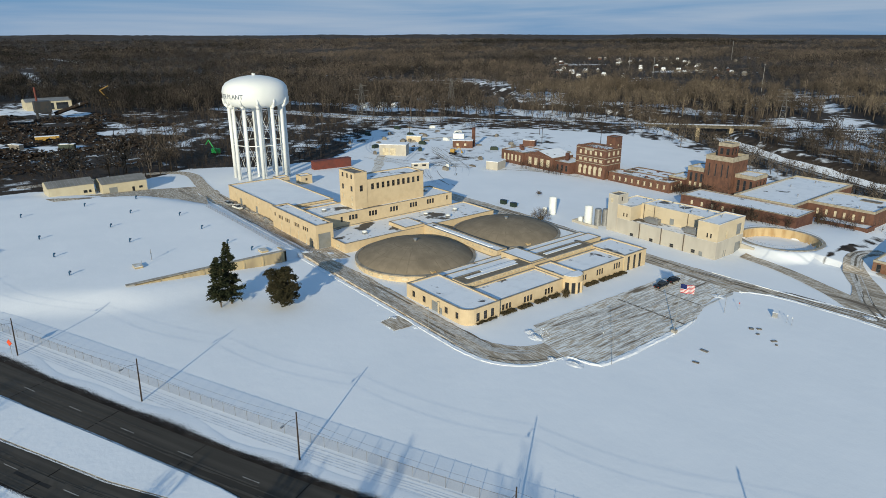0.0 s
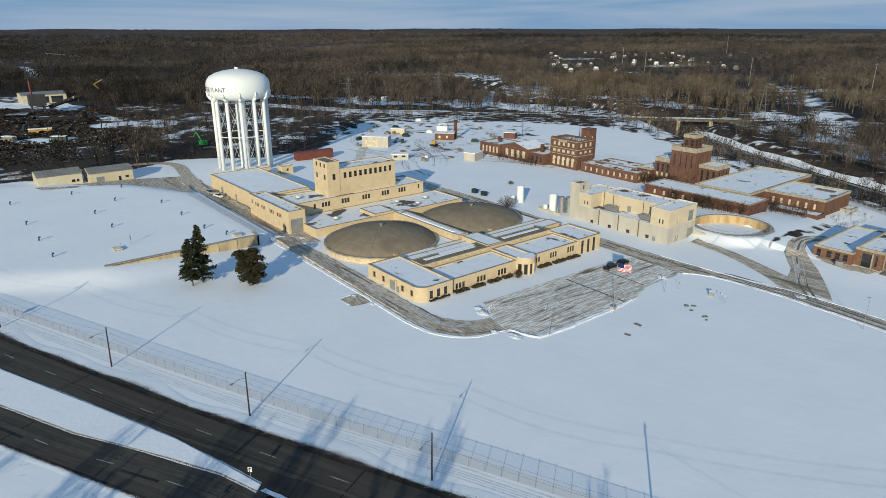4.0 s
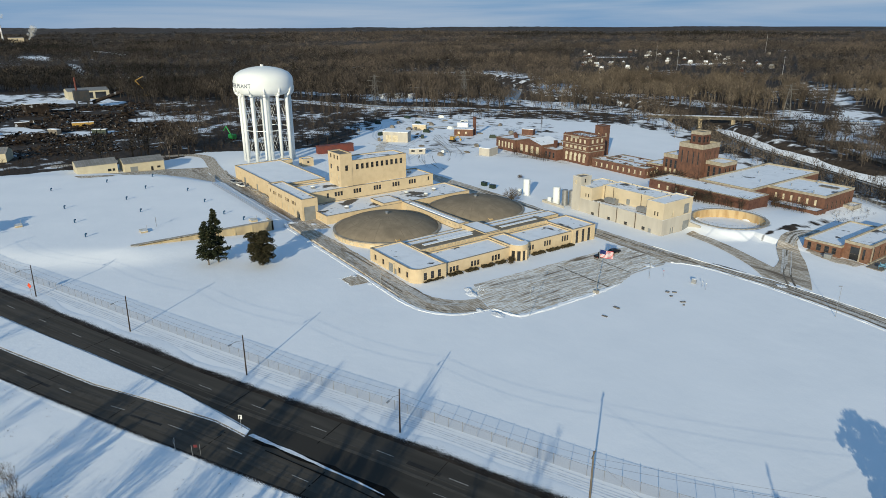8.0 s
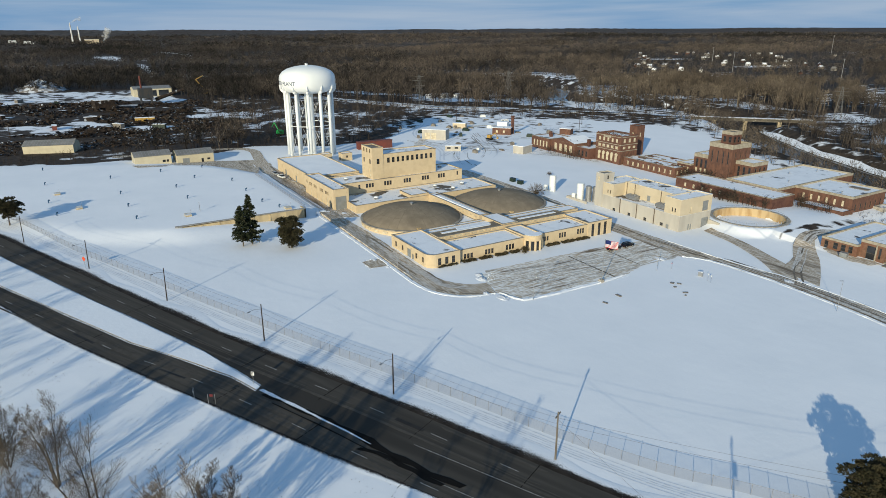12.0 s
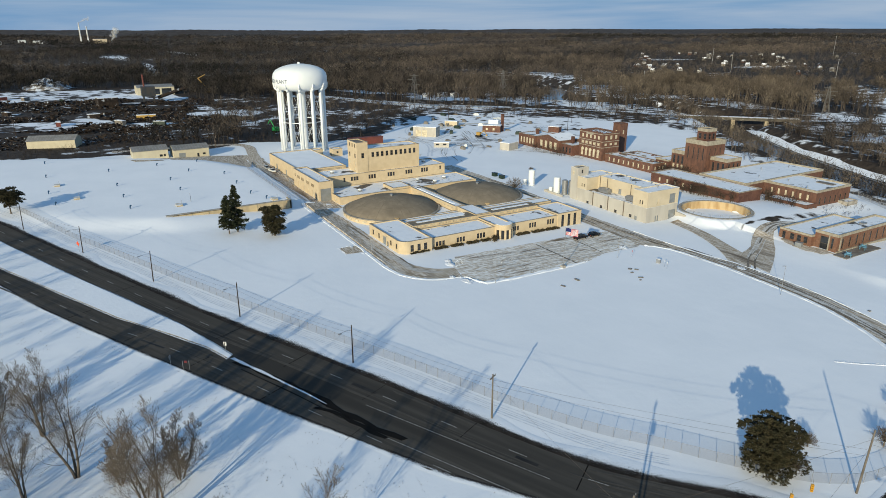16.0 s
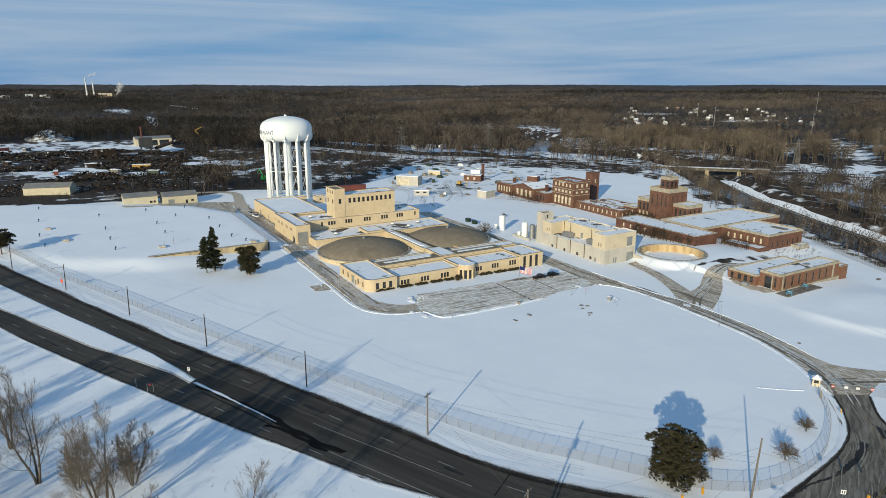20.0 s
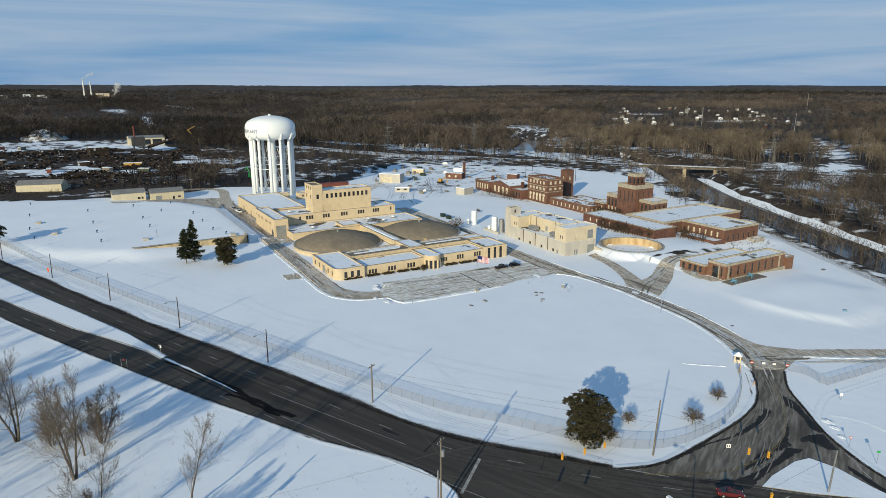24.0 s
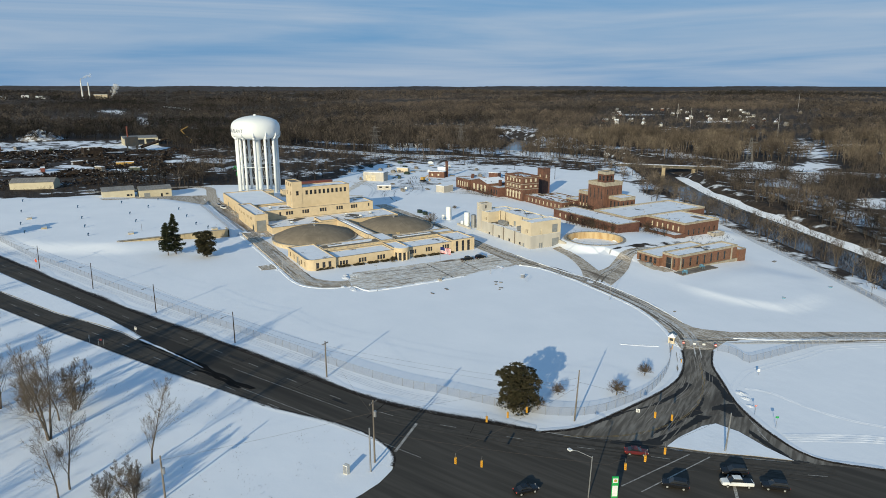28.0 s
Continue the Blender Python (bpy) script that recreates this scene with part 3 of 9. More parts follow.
def fill_hole(root, side, x0, x1, y0, y1, h, depth):
    """The window, door or boarding that fills an opening."""
    a, b, c, e = h[:4]
    kind = h[4] if len(h) > 4 else "window"

    def slab(g, ua, ub, za, zb, near, far):
        if side == "S":
            g.box(ua, ub, y0 + near, y0 + far, za, zb)
        elif side == "N":
            g.box(ua, ub, y1 - far, y1 - near, za, zb)
        elif side == "E":
            g.box(x1 - far, x1 - near, ua, ub, za, zb)
        else:
            g.box(x0 + near, x0 + far, ua, ub, za, zb)
        return g
    if kind == "window":
        t = min(0.09, (b - a) * 0.12)
        g = Geo()
        for q in ((a, a + t, c, e), (b - t, b, c, e), (a + t, b - t, c, c + t), (a + t, b - t, e - t, e)):
            slab(g, *q, depth - 0.1, depth)
        if e - c > 1.2:
            slab(g, a + t, b - t, (c + e) / 2 - t / 2, (c + e) / 2 + t / 2, depth - 0.1, depth)
        w = part("window", g, FRAME, root)
        part("pane", slab(Geo(), a + t, b - t, c + t, e - t, depth - 0.05, depth - 0.02), GLASS, w)
    elif kind in ("roller_door", "door"):
        g = slab(Geo(), a, b, c, e, depth - 0.08, depth)
        n = int((e - c) / 0.5)
        for i in range(n if kind == "roller_door" else 0):
            slab(g, a + 0.05, b - 0.05, c + i * (e - c) / n + 0.06, c + (i + 1) * (e - c) / n - 0.06, depth - 0.12, depth - 0.08)
        w = part(kind, g, GREYDOOR, root, "grey metal door")
        if kind == "door":
            part("handle", slab(Geo(), a + 0.1, a + 0.2, c + 0.95, c + 1.1, depth - 0.16, depth - 0.08), STEEL, w)
    else:
        g = slab(Geo(), a, b, c, e, depth - 0.12, depth)
        slab(g, a + 0.12, b - 0.12, c + (e - c) * 0.48, c + (e - c) * 0.52, depth - 0.16, depth - 0.12)
        part("window", g, BOARD, root, "boarded-up window opening")


def volume(root, x0, x1, y0, y1, z1, wall, roof, S=(), E=(), N=(), W=(), base=None, parapet=0.45, coping=COPING, depth=0.28, thick=0.35, cap=0.14, round_se=0.0):
    """A flat-roofed block of a building: walls, roof and coping, with its windows."""
    z0 = base if base is not None else min(gz(x, y) for x in (x0, x1) for y in (y0, y1)) - 0.6
    g = Geo()
    top = z1 - cap

    def outline(d):
        """The plan outline, moved in by d, with the south-east corner rounded where asked."""
        pts = [(x0 + d, y0 + d)]
        if round_se:
            cx, cy, r = x1 - round_se, y0 + round_se, round_se - d
            pts += [(cx + r * math.cos(radians(a)), cy + r * math.sin(radians(a))) for a in range(-90, 1, 10)]
        else:
            pts.append((x1 - d, y0 + d))
        return pts + [(x1 - d, y1 - d), (x0 + d, y1 - d)]
    if round_se:
        arc = outline(0)[1:11]
        for a, b in zip(arc, arc[1:]):
            g.face((*a, z0), (*b, z0), (*b, top), (*a, top))
    for side, holes in (("S", S), ("E", E), ("N", N), ("W", W)):
        wall_side(g, side, x0, x1, y0, y1, z0, top, holes, depth, round_se)
        for h in holes:
            fill_hole(root, side, x0, x1, y0, y1, h, depth)
    rz = z1 - parapet
    inn = outline(thick)
    for a, b in zip(inn, inn[1:] + inn[:1]):
        g.face((*b, rz), (*a, rz), (*a, top), (*b, top))
    part("wall", g, wall, root)
    part("roof", Geo().prism(inn, rz - 0.3, rz), roof, root)
    if cap:
        c = Geo()
        po, pi = outline(-0.07), outline(thick + 0.07)
        for k in range(len(po)):
            a, b, e, f = po[k], po[(k + 1) % len(po)], pi[(k + 1) % len(po)], pi[k]
            c.face((*a, z1), (*b, z1), (*e, z1), (*f, z1)).face((*a, top), (*b, top), (*b, z1), (*a, z1)).face((*e, top), (*f, top), (*f, z1), (*e, z1)).face((*b, top), (*a, top), (*f, top), (*e, top))
        part("coping", c, coping, root)



def row(a, b, n, w, z0, z1, *kind):
    """n equal openings of width w spread between a and b."""
    return [(a + (b - a) * (i + 0.5) / n - w / 2, a + (b - a) * (i + 0.5) / n + w / 2, z0, z1, *kind) for i in range(n)]


def trio(a, b, z0, z1, n=3):
    """Windows side by side with narrow piers between."""
    w = (b - a) / n
    return [(a + i * w + 0.08 * w, a + (i + 1) * w - 0.08 * w, z0, z1) for i in range(n)]
# ---- the land, one sheet to the horizon ----
def grid_lines(lo, hi, step, far, extra=()):
    mid = list(np.arange(lo, hi + step, step))
    res, s, x = [], step, lo
    while x > -far:
        s *= 1.13
        x -= s
        res.append(x)
    res = res[::-1] + mid
    s, x = step, res[-1]
    while x < far:
        s *= 1.13
        x += s
        res.append(x)
    return np.array(sorted(set(res) | set(extra)))


LOWLAND = [(-345, 108), (-374, 100), (-500, 112), (-620, 130), (-600, 240), (-520, 310), (-446, 372), (-360, 456), (-300, 470), (-250, 420), (-200, 398), (-222, 380), (-300, 390), (-352, 370), (-340, 205), (-320, 165), (-330, 130)]
RAIL = [(-640, 236), (-540, 290), (-490, 319), (-446, 363), (-399, 395), (-366, 432), (-335, 449), (-306, 462), (-240, 520), (-216, 552), (-192, 575), (-160, 601), (-60, 690), (80, 800)]
SITE = [(-374, -200), (-360, -60), (-350, -32), (-334, 3), (-334, 36), (-336, 84), (-347, 106), (-340, 129), (-327, 150), (-330, 181), (-344, 205), (-372, 224), (-410, 261), (-428, 289), (-400, 316), (-372, 345),
        (-352, 378), (-307, 396), (-286, 406), (-256, 404), (-222, 386), (-172, 352), (-128, 338), (-84, 324), (-54, 311), (-26, 293), (-3, 278), (40, 254), (110, 212), (420, 95),
        (420, -400)]
JUNK = [(-800, -300), (-800, 100), (-640, 132), (-560, 160), (-480, 165), (-374, 100), (-330, 36), (-330, 0), (-374, -300)]
GAPS = [(-545, 365, 46, 26, 45), (-620, 470, 70, 7, 40), (-190, 560, 14, 80, 28), (-84, 462, 13, 40, 32), (-520, 380, 80, 12, 35), (-545, 545, 12, 60, 25), (-640, 330, 60, 18, 30), (-245, 500, 16, 26, 30),
        (-1240, 160, 240, 12, -5), (-1700, 140, 120, 30, 0), (-960, 1210, 60, 24, 40), (-700, 1130, 50, 20, 40), (-620, 900, 8, 70, 30), (-460, 760, 9, 110, 30), (-330, 690, 8, 90, 30),
        (-2900, 1500, 300, 40, 60), (-3300, 900, 160, 60, 70), (-2000, 330, 160, 22, 10), (-300, 830, 8, 100, 60), (-318, 562, 48, 13, 130), (-233, 574, 48, 20, 125), (-208, 608, 62, 24, 117), (-332, 790, 120, 13, 121), (-268, 715, 90, 9, 119)]


def gap_depth(x, y):
    """1 in the middle of a clearing in the woods, 0 at its rim and outside."""
    best = np.full(np.shape(x), -9.0)
    for cx, cy, rx, ry, turn in GAPS:
        c, s = math.cos(radians(turn)), math.sin(radians(turn))
        u, v = (x - cx) * c + (y - cy) * s, -(x - cx) * s + (y - cy) * c
        best = np.maximum(best, 1 - np.hypot(u / rx, v / ry))
    return np.where(best > -0.3, best + 0.3 * wave(x, y, 0.07, 19), best)


def wave(x, y, k, seed=0):
    """A cheap, smooth, irregular field between about -1 and 1."""
    rng = np.random.RandomState(seed)
    s = 0
    for i in range(6):
        a, p, q = rng.uniform(0, 6.283, 3)
        f = k * (0.6 + 0.35 * i)
        s = s + np.sin(f * (x * math.cos(a) + y * math.sin(a)) + p) * np.cos(0.7 * f * (x * math.sin(a) - y * math.cos(a)) + q)
    return s / 2.6


def open_land(x, y):
    """Where no woods stand."""
    near = inside(x, y, SITE)
    return near | inside(x, y, JUNK) | inside(x, y, LOWLAND) | (gap_depth(x, y) > 0) | (seg_dist(x, y, RIVER) < 22) | (seg_dist(x, y, RAIL) < 13)


def junk_snow(x, y):
    """Open snowy ground between the scrap heaps: 1 where clear."""
    w = wave(x, y, 0.06, 15)
    clear = smooth01((np.abs(x + 730 - 10 * w) < 62) * 1.0) * (y < 118)
    for cx, cy, rx, ry in ((-484, -12, 30, 44), (-508, 128, 26, 30), (-462, 66, 12, 16), (-660, 110, 24, 12), (-560, 122, 26, 8), (-440, 150, 20, 26)):
        clear = np.maximum(clear, (np.hypot((x - cx) / rx, (y - cy) / ry) + 0.35 * w < 1) * 1.0)
    return clear


gx = grid_lines(-620, 150, 3.0, 5200, (-186.4, -185.3, -184.7, *np.arange(-111.2, -79.6, 0.8)))
gy = grid_lines(-60, 520, 3.0, 5200, np.arange(218, 249.4, 0.8))
GX, GY = np.meshgrid(gx, gy)
fx, fy = GX.ravel(), GY.ravel()
fz = ground_z(fx, fy)
rd = seg_dist(fx, fy, RIVER)
rail_dist = seg_dist(fx, fy, RAIL)
cover = 0.2 + 0.16 * wave(fx, fy, 0.02, 3)
cover = np.where(inside(fx, fy, LOWLAND), 0.32 + 0.22 * wave(fx, fy, 0.05, 8) + 0.16 * np.clip((fy - 270) / 70, 0, 1), cover)
cover = np.where(inside(fx, fy, JUNK), 0.22 + 0.2 * wave(fx, fy, 0.06, 5) + 0.16 * wave(fx, fy, 0.25, 6) + 0.34 * junk_snow(fx, fy), cover)
cover = np.where(gap_depth(fx, fy) > 0.0, 0.36 + 0.55 * gap_depth(fx, fy) + 0.15 * wave(fx, fy, 0.05, 21), cover)
cover = np.where(rail_dist < 16, 0.62 + 0.3 * wave(fx, fy, 0.05, 12) - 0.015 * rail_dist, cover)
cover = np.where(rd < 85, 0.5 + 0.26 * wave(fx, fy, 0.06, 71), cover)
far_bank = fy > 430 - 0.62 * (fx + 190)
cover = np.where((rd < 42) & far_bank, 0.3 + 0.1 * wave(fx, fy, 0.05, 72), cover)
cover = np.where((rd < 24) & ~far_bank, 0.26, cover)
# the plant's own snow, clean inside its edge, dirty in the yard and where the bank falls to the river
clean = np.where(np.hypot((fx + 77.5 - 0.06 * (fy - 228)) / 3.2, (fy - 250) / 26) < 1, 0.44 + 0.2 * wave(fx, fy, 0.5, 61), 1.0)
YARD = [(-372, 226), (-410, 262), (-424, 289), (-400, 314), (-372, 343), (-330, 370), (-262, 330), (-255, 262), (-280, 225)]
clean = np.where(inside(fx, fy, YARD), 0.66 + 0.12 * wave(fx, fy, 0.1, 41) + 0.12 * wave(fx, fy, 0.4, 42), clean)
clean = np.where(rd < 40, np.minimum(clean, np.clip(0.15 + (rd - 30) / 7, 0.1, 1.0)), clean)
edge = seg_dist(fx, fy, SITE + SITE[:1])
edge = np.where(inside(fx, fy, SITE), edge, -edge) + 2.0 * wave(fx, fy, 0.12, 55)
share = smooth01((edge + 4.5) / 7.0)
cover = cover * (1 - share) + clean * share
nx, ny = len(gx), len(gy)
idx = np.arange(nx * ny).reshape(ny, nx)
quads = np.stack([idx[:-1, :-1], idx[:-1, 1:], idx[1:, 1:], idx[1:, :-1]], -1).reshape(-1, 4)


def array_mesh(name, verts, faces, mat, smooth=False):
    """A mesh straight from arrays of corners and equal-sided faces."""
    me = bpy.data.meshes.new(name)
    k = faces.shape[1]
    me.vertices.add(len(verts))
    me.vertices.foreach_set("co", np.asarray(verts, np.float32).ravel())
    me.loops.add(faces.size)
    me.loops.foreach_set("vertex_index", faces.astype(np.int32).ravel())
    me.polygons.add(len(faces))
    me.polygons.foreach_set("loop_start", np.arange(0, faces.size, k, dtype=np.int32))
    if smooth:
        me.polygons.foreach_set("use_smooth", np.ones(len(faces), bool))
    me.update(calc_edges=True)
    me.materials.append(mat)
    return new(name, me)


ground = array_mesh("ground", np.stack([fx, fy, fz], -1), quads, GROUND, True)
layer = ground.data.attributes.new("cover", "FLOAT", "POINT")
layer.data.foreach_set("value", cover.astype(np.float32))
tagged(ground, "snow-covered ground with bare litter under the woods", "ground", "", "structure")

river_line = spline(RIVER, 12)
single("river", ribbon(Geo(), offset_line(river_line, 30), offset_line(river_line, -30), 0), WATER, "dark still river between snowy banks", "water", "", "structure")
for v in bpy.data.objects["river"].data.vertices:
    v.co.z = -6.2

# shelf of snowy ice under the far bank
shelf_side = 1 if offset_line(river_line, 14)[len(river_line) // 2][1] > river_line[len(river_line) // 2][1] else -1
shelf_line = spline(RIVER, 3)
shelf_a, shelf_b = offset_line(shelf_line, 12.6 * shelf_side), offset_line(shelf_line, 17.6 * shelf_side)
g = Geo()
for i in range(len(shelf_a) - 1):
    if shelf_a[i][0] < -262:
        continue
    rim = [(x, y + wob * (0.6 * math.sin(x * 0.11) + 0.25 * math.sin(x * 0.29 + 1))) for (x, y), wob in ((shelf_a[i], 0.4), (shelf_a[i + 1], 0.4), (shelf_b[i + 1], 0.8), (shelf_b[i], 0.8))]
    g.face(*[(x, y, max(gz(x, y) + 0.3, -5.95)) for x, y in rim])
single("snow_shelf", g, SNOW, "narrow shelf of snow along the far river bank", "snow", "", "structure")

# ---- the divided road and the junction ----
NORTH = spline([(-420, -107.7), (-300, -55.8), (-188.7, -7.6), (-126.6, 19.0), (-88.4, 36.3), (-54.1, 53.2), (-30.7, 64.0), (-12.4, 72.4), (2.1, 80.4), (17.6, 94.0), (27.1, 102.9),
                (44.2, 121.4), (50.9, 127.9), (61.6, 141.5), (71.8, 154.6), (120, 215)], 5)
SOUTH = [(-411, -130), (-290, -77.7), (-179, -30.5), (-116.8, -3.2), (-78.4, 17.0), (-43, 36.4), (-24.2, 47.4), (-9.3, 56.3), (2.4, 65.4), (8.5, 68.9), (13.0, 70.5), (17.6, 71.2), (21.2, 70.6), (24.5, 68.4),
         (27.1, 64.5), (28.8, 60.1), (31, 52), (37, 38), (56, 12), (130, 60), (72, 92), (58, 98), (54, 103), (62, 113), (74, 127), (86, 141), (134, 200)]
area_mesh("road", NORTH + SOUTH[::-1], ASPHALT, 0.05, "dark wet asphalt of a divided main road", "road")
MEDIAN_N = [(-410, -117), (-300, -68.2), (-190, -18.0), (-144.8, 1.6), (-114.4, 15.6), (-90.3, 26.4), (-78, 30.6), (-69.2, 33.4)]
MEDIAN_S = [(-404, -127), (-292, -76), (-182, -27.2), (-128.6, -0.2), (-103, 12.8), (-86, 23.6), (-76, 29.4), (-68.2, 32.4)]


def raised(name, pts, label, kerb=True, h=0.16, top=SNOW):
    """A kerbed island or verge with snow on it."""
    root = thing(name, label, "traffic island", (pts[0][0], pts[0][1], gz(*pts[0])), kind="structure")
    g = Geo()
    n = len(pts)
    cx, cy = sum(p[0] for p in pts) / n, sum(p[1] for p in pts) / n
    for a, b in zip(pts, pts[1:] + pts[:1]):
        za, zb = gz(*a), gz(*b)
        g.face((*a, za), (*b, zb), (*b, zb + h), (*a, za + h))
        u = Vector((b[0] - a[0], b[1] - a[1])).normalized() * 0.25
        ia, ib = (a[0] - u.y, a[1] + u.x), (b[0] - u.y, b[1] + u.x)
        g.face((*a, za + h), (*b, zb + h), (*ib, zb + h), (*ia, za + h))
    part("kerb", g, CONCRETE, root)
    o = area_mesh("snow", pts, top, h + 0.03, "", "", parent=root)
    o.matrix_parent_inverse = root.matrix_basis.inverted()
    return root


raised("median", MEDIAN_S + MEDIAN_N[::-1], "snow-covered median between the carriageways")
raised("island", [(44.6, 122.6), (50.6, 129.0), (56.0, 136.0), (60.8, 141.4), (54.9, 141.0), (48.1, 141.5), (43.3, 140.0), (42.6, 136.2), (43.4, 127.5)],
       "snow-covered triangular island at the junction")

ENTRY_L = spline([(27.1, 102.9), (29.6, 109.8), (29.6, 117.8), (27.9, 132.0), (25.8, 143.6), (22.6, 152.6), (16.4, 161.7), (10.4, 167.8)], 3)
ENTRY_R = spline([(15.3, 175.6), (22.2, 166.4), (29.9, 160.2), (38.0, 153.8), (43.9, 150.4), (52.4, 147.0), (62.3, 146.3), (71.8, 154.6)], 3)
area_mesh("entry_road", ENTRY_L + ENTRY_R + [(61.6, 141.6), (50.9, 128.0), (44.2, 121.5)], ENTRYROAD, 0.06, "wet asphalt entry road with grey salt streaks", "road")

def ragged(pts, step=1.6, amount=0.5, seed=1):
    """The outline of a patch with an uneven rim."""
    rng = random.Random(seed)
    res = []
    for a, b in zip(pts, pts[1:] + pts[:1]):
        n = max(1, int(math.hypot(b[0] - a[0], b[1] - a[1]) / step))
        res += [(a[0] + (b[0] - a[0]) * i / n + rng.uniform(-amount, amount), a[1] + (b[1] - a[1]) * i / n + rng.uniform(-amount, amount)) for i in range(n)]
    return res


# plant drives, salted and streaked with snow
lot = [(-101, 109.0), (-94.5, 108.0), (-86.5, 106.6), (-79.4, 109.5), (-78.8, 120), (-79.2, 150), (-83.0, 162), (-84.2, 169.4), (-82.9, 178.4), (-101, 178.4)]
area_mesh("parking_lot", ragged(lot, 1.2, 0.22, 11), LOT, 0.07, "grey parking lot streaked with plowed snow", "parking lot")
south_outer = spline([(-292, 93), (-240, 90.5), (-171.6, 90.2), (-130, 90.0), (-107, 89.6), (-99, 90.2), (-93.2, 92.7), (-88.6, 98), (-86.4, 106.0)], 4)
south_inner = spline([(-94.2, 108.0), (-95.6, 103.0), (-100.3, 98.5), (-105, 97.1), (-121, 97.0), (-150, 97.6), (-186, 97.0), (-224, 97.9), (-262, 98.4), (-292, 102)], 4)
area_mesh("south_drive", ragged(south_outer + south_inner, 1.5, 0.24, 12), DRIVE, 0.06, "salted drive with tyre tracks along the plant", "road")
main_s = spline([(10.6, 167.6), (1.4, 173.9), (-9.9, 179.9), (-24, 184.2), (-45.9, 186.0), (-60, 186.2), (-75.2, 184.4), (-83.0, 178.0)], 4)
main_n = spline([(-230, 188.0), (-171, 189.5), (-127, 187.2), (-72.6, 188.8), (-57, 191.5), (-39, 192.1), (-23, 190.7), (-8.3, 187.2), (0.4, 185.4), (8.7, 192.5)], 4)
area_mesh("main_drive", ragged(main_s + [(-101, 179.0), (-127, 179.2), (-171, 180.5), (-230, 180)] + main_n + [(12.1, 187.9), (15.3, 175.6)], 1.5, 0.24, 13), DRIVE, 0.055,
          "salted drive with tyre tracks from the gate to the plant", "road")
area_mesh("branch_drive", ragged([(8.7, 192.4), (17.4, 209.9), (28.7, 231.6), (44, 262), (49, 258), (31.9, 225.6), (21.1, 204), (12.2, 187.9)], 1.5, 0.2, 14), DRIVE, 0.065, "salted branch drive", "road")
area_mesh("ramp_drive", spline([(-98, 210), (-82.8, 206.5), (-66, 198.4), (-57, 191.4)], 4) + spline([(-49, 192.0), (-56, 200), (-60.6, 203.3), (-65.2, 205.2), (-82.8, 212), (-98, 215)], 4), DRIVE, 0.12,
          "brown salted ramp beside the pale building", "road")
area_mesh("spur_drive", spline([(-60.6, 203), (-63.5, 212), (-70, 222), (-74, 236), (-70, 252)], 4) + spline([(-66, 252), (-69, 236), (-64.5, 226), (-57.5, 217), (-50, 205), (-44, 194)], 4) + [(-55, 196)], DRIVE,
          0.13, "salted spur drive to the brick office", "road")
area_mesh("service_apron", [(-286, 97.2), (-189, 96.6), (-177, 97.2), (-175.5, 103), (-188.8, 103.4), (-188.8, 97.7), (-223.1, 97.7), (-223.1, 100.7), (-286, 100.7)], DRIVE, 0.075, "trampled salty apron along the filter building wall", "pavement")
area_mesh("pad", ragged([(-127.8, 82.8), (-121.4, 82.6), (-121.2, 90.4), (-128.6, 90.4)], 1.0, 0.25, 15), DRIVE, 0.09, "dark cleared pad beside the drive", "pavement")
# concrete walk between the office lawn and the lot, and the lot's open joints
area_mesh("lot_walk", ragged([(-102.6, 113), (-100.9, 112.4), (-100.6, 146), (-100.4, 172), (-102.2, 172), (-102.4, 146)], 1.5, 0.12, 16), LOT, 0.1, "snow-dusted concrete walk beside the parking lot", "pavement")
for pts, w in (([(-100.4, 145.2), (-79.4, 145.3)], 0.35), ([(-98.5, 160.6), (-83.4, 160.3)], 0.22), ([(-92.6, 108), (-91.8, 177)], 0.07), ([(-100.6, 128), (-79, 128)], 0.05), ([(-100.3, 168.6), (-84.4, 168.6)], 0.08)):
    seam = spline(pts, 3)
    single("lot_joint", ribbon(Geo(), offset_line(seam, w), offset_line(seam, -w), 0.118), TRACKDARK, "dark joint between the slabs of the lot", "pavement joint", "lot joints", "structure")
area_mesh("shed_apron", [(-310.6, 36), (-304, 38), (-297, 64), (-282, 82), (-262, 87.4), (-284, 94), (-296, 99), (-304, 96), (-307, 86), (-310.6, 77)], DRIVE, 0.14, "salted apron in front of the metal sheds", "pavement")
west = spline([(-284, 97), (-306, 100), (-332, 104), (-344, 98), (-347, 84), (-347, 60), (-348, 30)], 4)
single("west_road", ribbon(Geo(), offset_line(west, 3.0), offset_line(west, -3.0), 0.12), DRIVE, "salted drive curving behind the metal sheds", "road", "", "structure")

